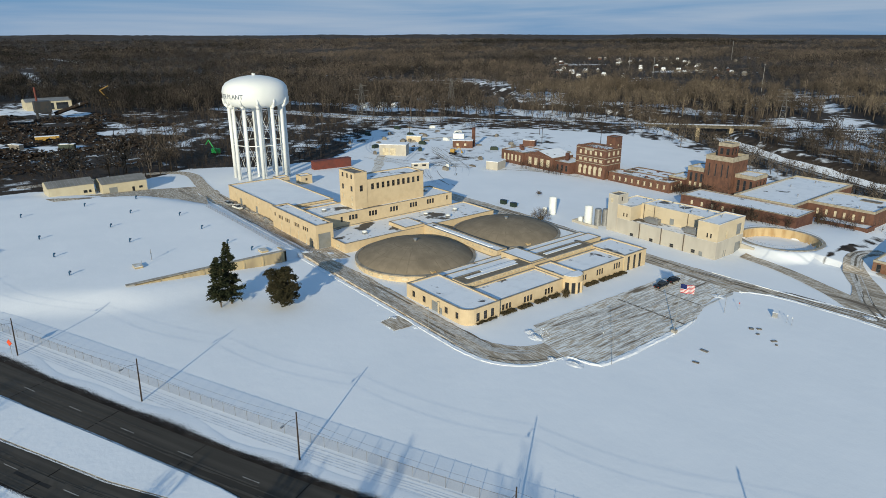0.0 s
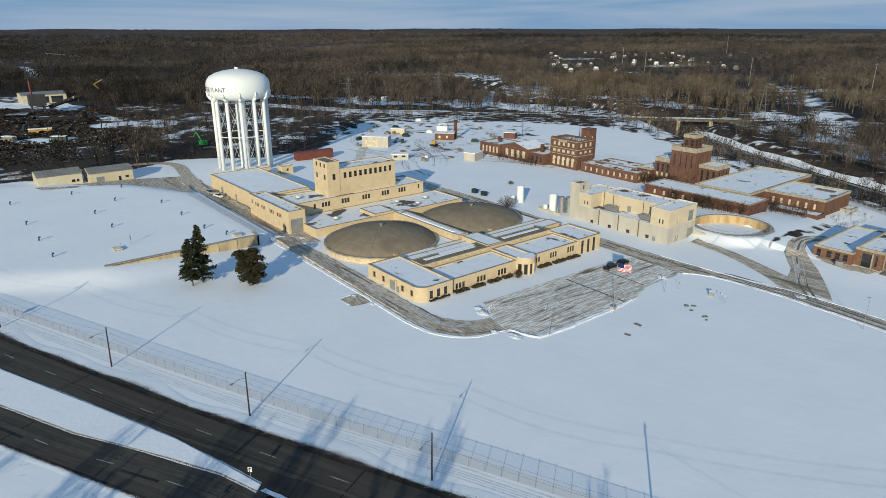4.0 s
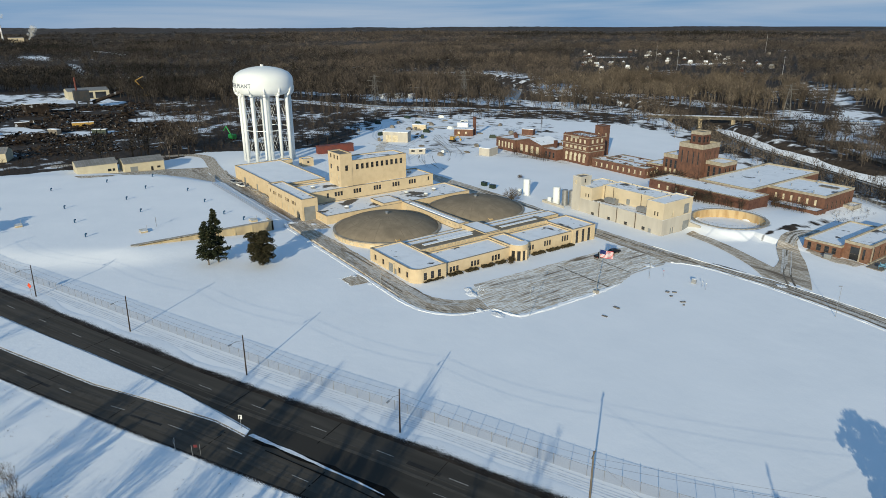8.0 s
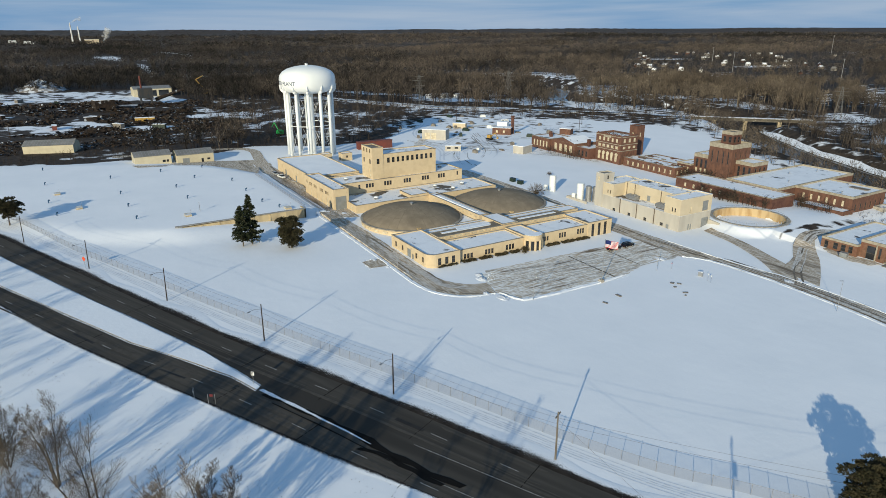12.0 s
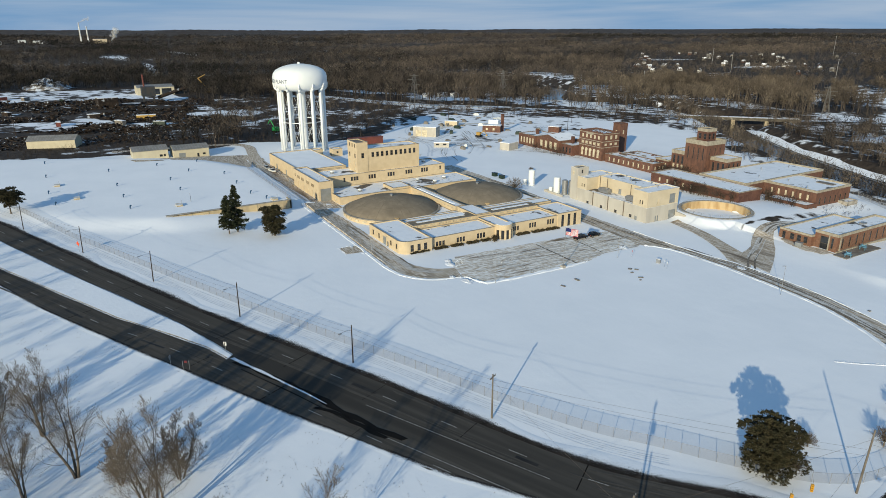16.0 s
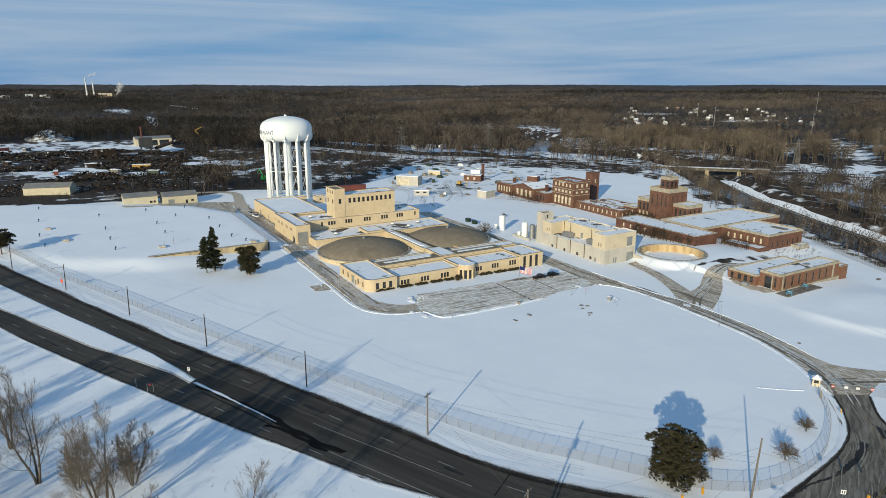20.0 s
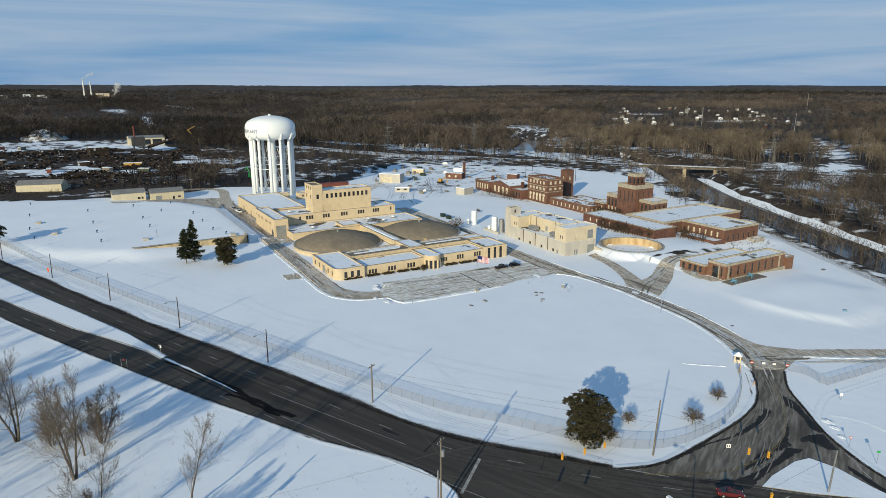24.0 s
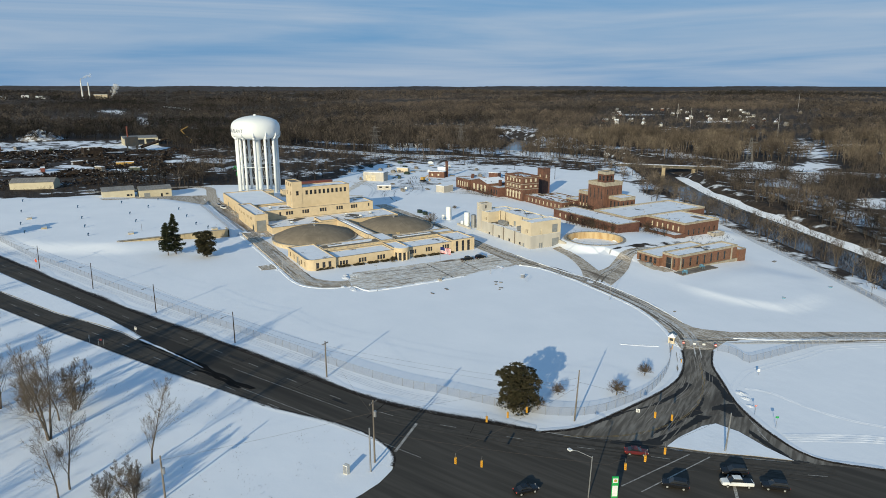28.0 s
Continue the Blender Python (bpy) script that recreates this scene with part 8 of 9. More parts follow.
# hedges at the foot of the office
def hedge(x0, x1, y0, y1, h, seed):
    rng = np.random.RandomState(seed)
    n = int((x1 - x0 + y1 - y0) * 190)
    z0 = gz((x0 + x1) / 2, (y0 + y1) / 2)
    g = Geo()
    for _ in range(n):
        p = np.array([rng.uniform(x0, x1), rng.uniform(y0, y1), 0])
        lump = 0.75 + 0.25 * math.sin(p[1] * 2.2 + seed)
        p[2] = z0 + 0.85 * h * lump * rng.uniform(0.0, 1.0) ** 0.5
        d = rng.normal(0, 0.17, (3, 3))
        g.face(*[tuple(p + d[k]) for k in range(3)])
    root = thing("hedge", "low clipped brown hedge at the office wall", "hedge", ((x0 + x1) / 2, (y0 + y1) / 2, z0), "office hedges")
    part("leaves", g, HEDGE, root)


for i, (a, b) in enumerate(((101.5, 108.5), (111, 116), (117.5, 122), (124, 128.5), (130, 133.5), (145.5, 151), (152.5, 158), (159, 165))):
    hedge(-112.9, -111.4, a, b, 0.85, i)
hedge(-110.9, -109.6, 133.6, 135.2, 2.6, 20)

# ---- tanks beside the chemical building ----
for x, y, r, h, m, lab in ((-155.0, 199.6, 1.6, 7.6, WHITE, "white upright chemical tank"), (-151.9, 201.6, 1.3, 6.8, STEEL, "grey upright chemical tank"), (-149.8, 203.6, 1.3, 6.8, STEEL, "grey upright chemical tank"),
                           (-173.5, 199.4, 1.6, 7.4, WHITE, "white upright chemical tank on its pad"), (-158.0, 198.6, 1.0, 2.6, WHITE, "small white chemical tank"), (-176.2, 197.6, 1.0, 2.6, WHITE, "small white chemical tank")):
    z = gz(x, y)
    root = thing("storage_tank", lab, "tank", (x, y, z), "chemical tanks")
    part("shell", Geo().lathe(0, 0, [(r, -0.3), (r, h - 0.3), (r * 0.8, h), (0.05, h + 0.2)], 24), m, root, local=True)
    part("ladder", Geo().tube((r + 0.15, -0.2, 0), (r + 0.15, -0.2, h), 0.04, n=4).tube((r + 0.15, 0.2, 0), (r + 0.15, 0.2, h), 0.04, n=4), STEEL, root, local=True)
single("tank_bund", Geo().box(-161, -148.2, 197.0, 197.4, 0.5, 2.9).box(-161, -160.6, 197.4, 205, 0.5, 2.9), PALE, "low pale concrete bund wall", "wall", "", "structure")
for x, y in ((-197.5, 194.3), (-191.4, 194.4)):
    root = thing("dumpster", "dark green steel dumpster on the snow", "dumpster", (x, y, gz(x, y)), "dumpsters", rz=10)
    part("bin", Geo().box(-1.3, 1.3, -0.9, 0.9, 0, 1.7), GREENM, root, local=True)
    part("lid", Geo().box(-1.35, 1.35, -0.95, 0.95, 1.7, 1.85), BLACK, root, local=True)
# ---- vehicles ----
def loft(profiles):
    """A body from mirrored cross-sections: (x, half width, low, high) per station, with softened shoulders."""
    g = Geo()
    k = 8
    for x, w, lo, hi in profiles:
        s = min(0.18, w * 0.25, (hi - lo) * 0.3)
        ring = [(-w + s, lo), (w - s, lo), (w, lo + s), (w, hi - s), (w - s, hi), (-w + s, hi), (-w, hi - s), (-w, lo + s)]
        g.v += [(x, y, z) for y, z in ring]
    for i in range(len(profiles) - 1):
        g.f += [(i * k + j, i * k + (j + 1) % k, (i + 1) * k + (j + 1) % k, (i + 1) * k + j) for j in range(k)]
    g.f += [tuple(range(k)), tuple((len(profiles) - 1) * k + j for j in reversed(range(k)))]
    return g


def vehicle(name, label, x, y, rz, paint, style, lift=0.08):
    root = thing(name, label, "car" if style != "pickup" else "pickup truck", (x, y, gz(x, y) + lift), rz=rz)
    L = {"sedan": 4.7, "suv": 4.8, "pickup": 5.8}[style]
    a, b = -L / 2, L / 2
    if style == "sedan":
        body = [(a, 0.75, 0.35, 0.8), (a + 0.3, 0.88, 0.25, 0.98), (a + 1.0, 0.91, 0.25, 1.0), (b - 1.5, 0.91, 0.25, 0.96), (b - 0.4, 0.88, 0.25, 0.82), (b, 0.7, 0.35, 0.7)]
        cab = [(a + 0.7, 0.75, 0.9, 1.0), (a + 1.3, 0.68, 0.9, 1.4), (a + 2.6, 0.68, 0.9, 1.44), (b - 1.35, 0.78, 0.9, 0.98)]
    elif style == "suv":
        body = [(a, 0.8, 0.4, 1.0), (a + 0.2, 0.93, 0.3, 1.12), (b - 1.4, 0.93, 0.3, 1.1), (b - 0.3, 0.9, 0.3, 1.0), (b, 0.75, 0.4, 0.85)]
        cab = [(a + 0.1, 0.8, 1.0, 1.2), (a + 0.5, 0.74, 1.0, 1.72), (b - 2.0, 0.74, 1.0, 1.74), (b - 1.2, 0.82, 1.0, 1.12)]
    else:
        body = [(a, 0.9, 0.5, 1.12), (a + 0.1, 0.96, 0.4, 1.15), (b - 1.5, 0.96, 0.4, 1.15), (b - 0.3, 0.93, 0.4, 1.08), (b, 0.8, 0.45, 0.95)]
        cab = [(a + 1.9, 0.8, 1.05, 1.2), (a + 2.1, 0.76, 1.05, 1.82), (b - 2.0, 0.76, 1.05, 1.84), (b - 1.3, 0.84, 1.05, 1.16)]
    part("body", loft(body), paint, root, local=True)
    part("cabin_glass", loft(cab), GLASS, root, "dark tinted windows", local=True)
    part("roof", Geo().box(cab[1][0] + 0.1, cab[2][0] - 0.05, -0.62, 0.62, cab[1][3] - 0.01, cab[2][3] + 0.03), paint, root, local=True)
    if style == "pickup":
        part("bed", Geo().box(a + 0.15, a + 1.85, -0.78, 0.78, 1.1, 1.17), BLACK, root, "open load bed", local=True)
    for wx in (a + 0.95, b - 0.95):
        for s in (-1, 1):
            w = part("wheel", Geo().tube((wx, s * 0.72, 0.34), (wx, s * 0.95, 0.34), 0.35, n=14), TYRE, root, local=True)
            part("rim", Geo().tube((wx, s * 0.93, 0.34), (wx, s * 0.97, 0.34), 0.2, n=10), SILVER, w, local=True)
    for s in (-1, 1):
        part("headlight", Geo().box(b - 0.12, b + 0.02, s * 0.62 - 0.15, s * 0.62 + 0.15, 0.62, 0.78), LAMPGLASS, root, local=True)
        part("tail_light", Geo().box(a - 0.02, a + 0.1, s * 0.68 - 0.12, s * 0.68 + 0.12, 0.7, 0.9), SIGNRED, root, local=True)
        part("mirror", Geo().box(cab[3][0] - 0.2, cab[3][0], s * 1.0 - 0.1, s * 1.0 + 0.1, 0.98, 1.14), paint, root, local=True)
    return root


vehicle("suv", "black car with silver trim waiting at the junction", 55.1, 112.8, 223, BLACK, "suv")
vehicle("pickup", "white crew-cab pickup waiting at the junction", 60.5, 123.5, 235, WHITECAR, "pickup")
vehicle("suv", "black off-roader waiting at the junction", 64.7, 129.1, 228, BLACK, "suv")
vehicle("sedan", "black sedan crossing the junction", 42.7, 87.0, 80, BLACK, "sedan")
vehicle("sedan", "dark red car on the entry road", 43.4, 114.8, 51, MAROON, "sedan")
vehicle("suv", "black car beside the white pickup", 57.8, 126.4, 236, BLACK, "suv")
vehicle("pickup", "black pickup parked at the lot edge", -98.2, 163.6, 92, BLACK, "pickup")
vehicle("suv", "black car parked behind the pickup", -98.4, 170.4, 88, BLACK, "suv")
vehicle("suv", "silver car parked in the yard by the filter building", -262, 95.8, 3, SILVER, "suv")
vehicle("pickup", "white pickup parked in the yard by the filter building", -254, 96.4, 8, WHITECAR, "pickup")
# ---- near trees ----
def bare_tree(name, label, h, seed, trunks=1, spread=0.5, bushy=1.0, group="bare roadside trees", low=0.28, lean=(0.07, 0.2), stub=0.0):
    """A leafless tree: tapered trunk that forks into rising leaders, branches and fine twigs."""
    rng = random.Random(seed)
    root = thing(name, label, "tree", group=group)
    trunk, limb, twig = Geo(), Geo(), Geo()
    segs = (9, 6, 4, 2)

    def turned(d, angle):
        side = d.orthogonal().normalized()
        side.rotate(Matrix.Rotation(rng.uniform(0, 6.283), 3, d))
        return (d * math.cos(angle) + side * math.sin(angle)).normalized()

    def grow(p, d, length, r, level):
        if level == 4:
            s = Vector((rng.uniform(-1, 1), rng.uniform(-1, 1), 0)).normalized() * 0.011
            twig.face(p - s, p + s, p + d * length)
            return
        geo = (trunk, limb, limb, twig)[level]
        n, q = segs[level], p
        for i in range(n):
            f0, f1 = i / n, (i + 1) / n
            nxt = q + d * (length / n)
            if level == 3:
                s = d.orthogonal().normalized() * max(0.011, r * 0.5 * (1 - 0.7 * f0))
                geo.face(q - s, q + s, nxt + s * 0.7, nxt - s * 0.7)
            else:
                geo.tube(q, nxt, max(0.018, r * (1 - 0.9 * f0)), max(0.014, r * (1 - 0.9 * f1)), (7, 5, 3)[level], caps=False)
            q = nxt
            sway = 0.055 if level == 0 else 0.1
            d = (d + Vector((rng.gauss(0, sway), rng.gauss(0, sway), rng.uniform(0.0, 0.1) + (0.0, 0.05, 0.03, 0.0)[level]))).normalized()
            if level == 0 and f1 < low:
                continue
            k = (2.1, 1.9, 2.1, 1.9)[level] * bushy
            for _ in range(int(k) + (rng.random() < k % 1)):
                child = length * rng.uniform(0.36, 0.62) * (1.12 - 0.72 * f1) * (1.1 if level else 0.85)
                grow(q, turned(d, rng.uniform(0.35, 0.85) * (0.5 + spread) * (1.0, 1.0, 1.25, 1.5)[level]), child, r * (1 - 0.82 * f0) * rng.uniform(0.2, 0.34), level + 1)
        if level < 3:
            for _ in range(2):
                grow(q, turned(d, rng.uniform(0.15, 0.5)), length * 0.26, r * 0.2, level + 1)
    for k in range(trunks):
        a = rng.uniform(0, 6.28) if k == 0 else a + 6.28 / trunks
        tilt = rng.uniform(*lean) if trunks > 1 else 0.02
        d = Vector((math.cos(a) * tilt, math.sin(a) * tilt, 1)).normalized()
        foot = 0.0 if stub or trunks == 1 else 0.25
        grow(Vector((foot * math.cos(a), foot * math.sin(a), stub - 0.3)), d, (h - stub) * 0.85 * rng.uniform(0.8, 1.0), h * 0.012, 0)
    if stub:
        trunk.tube((0, 0, -0.3), (0, 0, stub - 0.2), h * 0.03, h * 0.026, 8)
    f = h / max(v[2] for v in twig.v)
    for gg in (trunk, limb, twig):
        gg.v = [(x * f, y * f, z * f) for x, y, z in gg.v]
    part("trunk", trunk, BARK, root, local=True, smooth=True)
    part("branchwork", limb, BARK, root, local=True)
    part("crown", twig, TWIG, root, local=True)
    return root


kinds = [bare_tree("bare_tree", "tall leafless tree with three rising trunks on snow", 22, 3, 3, 0.55, 0.94, low=0.22), bare_tree("bare_tree", "slender leafless tree with fine grey twigs on snow", 18, 8, 1, 0.5, 0.85, low=0.2),
         bare_tree("bare_tree", "dense rounded leafless tree on snow", 11, 21, 4, 0.65, 0.98, low=0.1, lean=(0.2, 0.5))]
homes = [(-19.2, 10.9, 0, 1.04), (0.1, 28.3, 1, 1.0), (-30.5, 16.1, 2, 1.1)]
spots = [(-33.9, 7.4, 2, 0.9), (1.9, 14.2, 1, 1.0), (3.9, 12.4, 1, 0.85), (10.5, 24.1, 2, 0.78), (8.1, 19.7, 2, 0.55), (-39.2, 1.2, 0, 0.94), (-54.9, -3.7, 0, 0.8), (-64.3, -10.8, 2, 1.0), (-26.9, 12.8, 1, 0.93),
         (-37.5, -6.3, 0, 0.7), (-71.0, -12.0, 0, 0.65), (-46.0, -12.0, 1, 0.85), (-10.4, 12.8, 2, 0.22), (16.5, 20.5, 2, 0.6),
         (-22, 306, 0, 0.8), (-2, 293, 0, 0.8), (-62, 329, 1, 1.0), (22, 281, 1, 1.0), (-40, 321, 1, 0.9)]
for i, (x, y, k, s) in enumerate(spots):
    copy_thing(kinds[k], pose(x, y, gz(x, y), 0, 0, 67 * i) @ Matrix.Scale(s, 4))
for (x, y, k, s), ob in zip(homes, kinds):
    ob.matrix_basis = pose(x, y, gz(x, y), 0, 0, 20) @ Matrix.Scale(s, 4)
# the wood south of the road, whose long shadows lie across the snow
sw = np.random.RandomState(58)
SHADE = [twig_tree(sw, 1.0, 16, 330, 0.003, 0.3) for _ in range(4)]
x, y = sw.uniform(-180, 46, 330), sw.uniform(-105, -16, 330)
keep = (y < -16 - 0.1 * (x + 60)) & (wave(x, y, 0.09, 17) > -0.35)
x, y = x[keep], y[keep]
scatter("roadside_woods", SHADE, x, y, ground_z(x, y) - 0.2, np.where(x < -55, sw.uniform(7, 12, len(x)), sw.uniform(12, 20, len(x))), BARK, "leafless woods on the snow south of the road", "woods", sw)
def round_shrub(h, seed, name="bare_shrub", label="small rounded leafless tree on the lawn", group="lawn shrubs"):
    """A small lawn tree: short trunk, limbs that fan out and a low dome of fine twigs."""
    rng = random.Random(seed)
    root = thing(name, label, "tree", group=group)
    trunk, limb, twig = Geo(), Geo(), Geo()
    fork = Vector((0, 0, h * 0.27))
    trunk.tube((0, 0, -0.3), fork + Vector((0, 0, 0.1)), h * 0.034, h * 0.028, 8)

    def wisp(p, q, w):
        s = (q - p).cross(Vector((rng.uniform(-1, 1), rng.uniform(-1, 1), 0.3))).normalized() * w
        twig.face(p - s, p + s, q)
    for _ in range(120):
        a, e = rng.uniform(0, 6.283), math.asin(rng.uniform(0.05, 1.0))
        out = rng.uniform(0.72, 1.0)
        q = fork + Vector((math.cos(a) * math.cos(e) * h * 0.66, math.sin(a) * math.cos(e) * h * 0.6, math.sin(e) * h * 0.72)) * out
        mid = fork.lerp(q, 0.5) + Vector((rng.gauss(0, 0.05), rng.gauss(0, 0.05), rng.uniform(-0.02, 0.09))) * h
        limb.tube(fork, mid, 0.045, 0.03, 4, caps=False).tube(mid, q, 0.03, 0.012, 3, caps=False)
        for _ in range(15):
            f = rng.uniform(0.25, 1.0)
            p = mid.lerp(q, f)
            d = ((q - mid).normalized() + Vector((rng.gauss(0, 0.7), rng.gauss(0, 0.7), rng.gauss(0.2, 0.6)))).normalized()
            tip = p + d * h * rng.uniform(0.07, 0.17)
            wisp(p, tip, 0.012)
            wisp(p.lerp(tip, 0.4), p.lerp(tip, 0.4) + (d + Vector((rng.gauss(0, 0.8), rng.gauss(0, 0.8), rng.gauss(0, 0.6)))) * h * 0.06, 0.01)
    part("trunk", trunk, BARK, root, local=True)
    part("branchwork", limb, BARK, root, local=True)
    part("crown", twig, TWIG, root, local=True)
    return root


shrub = round_shrub(4.2, 40)
shrub.matrix_basis = pose(22.3, 130.4, gz(22.3, 130.4))
for x, y, s in ((17.8, 145.0, 0.85), (15.5, 117.6, 0.75), (-199.1, 218.6, 0.6), (-110.6, 134.6, 0.6), (19.0, 108.6, 0.9)):
    copy_thing(shrub, pose(x, y, gz(x, y), 0, 0, x * 9) @ Matrix.Scale(s, 4))
yardtree = round_shrub(7.6, 55, "bare_tree", "dense rounded leafless tree by the plant drive", "plant trees")
yardtree.matrix_basis = pose(-165.5, 183.2, gz(-165.5, 183.2))


def tuft(g, c, r, n, rng, out):
    """A tuft of needles: short blades fanning from a twig end, outwards and up."""
    for _ in range(n):
        e = (out * 0.8 + Vector((rng.gauss(0, 0.6), rng.gauss(0, 0.6), rng.gauss(0.25, 0.45)))).normalized() * r * rng.uniform(0.6, 1.1)
        s = e.cross(Vector((rng.uniform(-1, 1), rng.uniform(-1, 1), rng.uniform(-0.5, 1)))).normalized() * r * 0.17
        p = c + Vector((rng.uniform(-0.3, 0.3), rng.uniform(-0.3, 0.3), rng.uniform(-0.15, 0.15))) * r
        g.face(p - s, p + s, p + e + s * 0.5, p + e - s * 0.3)


def conifer(name, label, x, y, h, r, seed, bare=0.12):
    """A ragged conifer: whorls of drooping boughs with needle tufts, uneven in reach and with gaps."""
    rng = random.Random(seed)
    root = thing(name, label, "tree", (x, y, gz(x, y)), "conifers by the retaining wall")
    trunk = Geo().tube((0, 0, -0.3), (0, 0, h * 0.94), h * 0.016, 0.04, 7)
    g = Geo()
    z = h * bare
    while z < h * 0.99:
        f = (z - h * bare) / (h * (1 - bare))
        prof = (1 - f) ** 0.8 * (0.6 + 0.4 * min(1, f / 0.16))
        for k in range(6):
            a = rng.uniform(0, 6.283)
            ragged_ = 0.78 + 0.34 * math.sin(2 * a + seed + z * 0.9) * math.sin(z * 1.7 + seed)
            reach = (r * prof * ragged_ * rng.uniform(0.7, 1.15)) + 0.25
            if rng.random() < 0.13:
                continue
            d = Vector((math.cos(a), math.sin(a), rng.uniform(-0.05, 0.25) + 0.4 * f)).normalized()
            tip = Vector((0, 0, z)) + d * reach
            if reach > 1.2:
                trunk.tube((0, 0, z), tip, 0.05, 0.02, 3, caps=False)
            for t in (0.3, 0.52, 0.74, 0.95):
                c = Vector((0, 0, z)) + d * reach * t - Vector((0, 0, 0.16 * reach * t * t))
                tuft(g, c, 0.42 + 0.13 * reach, 10, rng, d)
        z += h * 0.024
    part("trunk", trunk, BARK, root, local=True)
    part("crown", g, CONIFER, root, local=True)
    return root


conifer("conifer", "tall dark ragged conifer on the snowy lawn", -161.0, 53.8, 14.0, 4.0, 1, 0.16)
conifer("conifer", "tall dark ragged conifer on the snowy lawn", -161.7, 57.0, 17.4, 4.3, 2, 0.1)


def pine(name, label, x, y, h, r, seed, low=0.06, boughs=330, lobes=3, size=0.62):
    """A broad pine: short trunk and limbs that end in pads of needle tufts, with a knobbly outline."""
    rng = random.Random(seed)
    root = thing(name, label, "tree", (x, y, gz(x, y)))
    trunk = Geo().tube((0, 0, -0.3), (0.2, 0.1, h * 0.75), h * 0.028, 0.08, 8)
    g = Geo()
    pads = []
    for i in range(lobes):
        f = (i + rng.uniform(0.2, 0.8)) / lobes
        t = low + (0.93 - low) * f
        reach = r * math.sin(math.pi * (0.2 + 0.62 * f)) ** 0.7 * rng.uniform(0.45, 0.78)
        a = i * 2.4 + rng.uniform(-0.5, 0.5)
        pads.append((Vector((math.cos(a) * reach, math.sin(a) * reach, h * t)), r * rng.uniform(0.26, 0.42)))
        trunk.tube((0.1, 0, h * t * 0.75), pads[-1][0] * 0.95, 0.11, 0.04, 4, caps=False)
    for i in range(boughs):
        if i % 6 == 0:
            t = rng.uniform(low + 0.1, 0.82)
            o = Vector((rng.gauss(0, 1), rng.gauss(0, 1), 0.6)).normalized()
            c = Vector((rng.gauss(0, 0.24) * r, rng.gauss(0, 0.24) * r, h * t))
        else:
            mid, wide = pads[rng.randrange(lobes)]
            o = Vector((rng.gauss(0, 1), rng.gauss(0, 1), rng.gauss(0.35, 0.7))).normalized()
            c = mid + Vector((o.x * wide, o.y * wide, o.z * wide * 0.62))
            o = (o + Vector((mid.x, mid.y, 0)).normalized() * 0.5).normalized()
        for _ in range(6):
            off = Vector((rng.gauss(0, 0.8), rng.gauss(0, 0.8), rng.gauss(0, 0.35))) * size
            tuft(g, c + off - o * 0.2, size * rng.uniform(0.8, 1.15), 11, rng, o)
    part("trunk", trunk, BARK, root, local=True)
    part("crown", g, PINE, root, local=True)
    return root


pine("pine", "broad dark green pine beside the conifers", -151.6, 67.6, 11.4, 4.9, 4, 0.12, 800, 17, 0.4)
pine("pine", "broad olive-green pine at the road fence", 16.2, 105.0, 10.6, 5.7, 9, 0.08, 1350, 24, 0.32)
pine("pine", "dark flat-topped pine at the reservoir corner", -222.5, -14.5, 10.0, 5.5, 12, 0.38, 400, 11, 0.48)

# dead climbers and brush against the brick walls
x = np.concatenate([np.random.RandomState(2).uniform(-132, -99, 90), np.random.RandomState(3).uniform(-172, -140, 80), np.random.RandomState(4).uniform(-252, -224, 30), np.random.RandomState(5).uniform(-100, -83, 30)])
y = np.concatenate([np.random.RandomState(6).uniform(246.8, 249.8, 90), np.random.RandomState(7).uniform(275, 282, 80), np.random.RandomState(8).uniform(259, 264, 30), np.random.RandomState(9).uniform(267, 270.5, 30)])
scatter("wall_brush", BUSH, x, y, ground_z(x, y) - 0.2, np.random.RandomState(1).uniform(2.5, 6.5, len(x)), SCRUB, "dead climbers and brush against the brick walls", "brush", np.random.RandomState(3))
# ---- sheds, yard and works beyond the plant ----
def gable_shed(name, label, x0, x1, y0, y1, h, ridge, wall, roof, rz=0.0, doors=(), windows=()):
    """A sheet-metal shed with its ridge along y; doors and windows on its east side: (from, to, low, high)."""
    cx, cy = (x0 + x1) / 2, (y0 + y1) / 2
    z = gz(cx, cy)
    root = thing(name, label, "shed", (cx, cy, z), rz=rz)
    a, b, c, d = x0 - cx, x1 - cx, y0 - cy, y1 - cy
    g = Geo().box(a, b, c, d, -1.0, h)
    g.face((a, c, h), (b, c, h), (0, c, ridge)).face((b, d, h), (a, d, h), (0, d, ridge))
    part("wall", g, wall, root, local=True)
    o = 0.35
    r = Geo().face((b + o, c - o, h - 0.1), (b + o, d + o, h - 0.1), (0, d + o, ridge + 0.08), (0, c - o, ridge + 0.08)).face((a - o, d + o, h - 0.1), (a - o, c - o, h - 0.1), (0, c - o, ridge + 0.08), (0, d + o, ridge + 0.08))
    part("roof", r, roof, root, local=True)
    for k in range(int((d - c) / 1.6)):
        yy = c + 0.8 + k * 1.6
        part("roof_rib", Geo().face((b + o, yy, h), (b + o, yy + 0.12, h), (0, yy + 0.12, ridge + 0.16), (0, yy, ridge + 0.16)), STEEL, root, local=True)
    for u0, u1, z0, z1 in doors:
        part("roller_door", Geo().box(b, b + 0.08, u0 - cy, u1 - cy, z0, z1), GREYDOOR, root, local=True)
    for u0, u1, z0, z1 in windows:
        part("window", Geo().box(b, b + 0.06, u0 - cy, u1 - cy, z0, z1), GLASS, root, local=True)
    return root


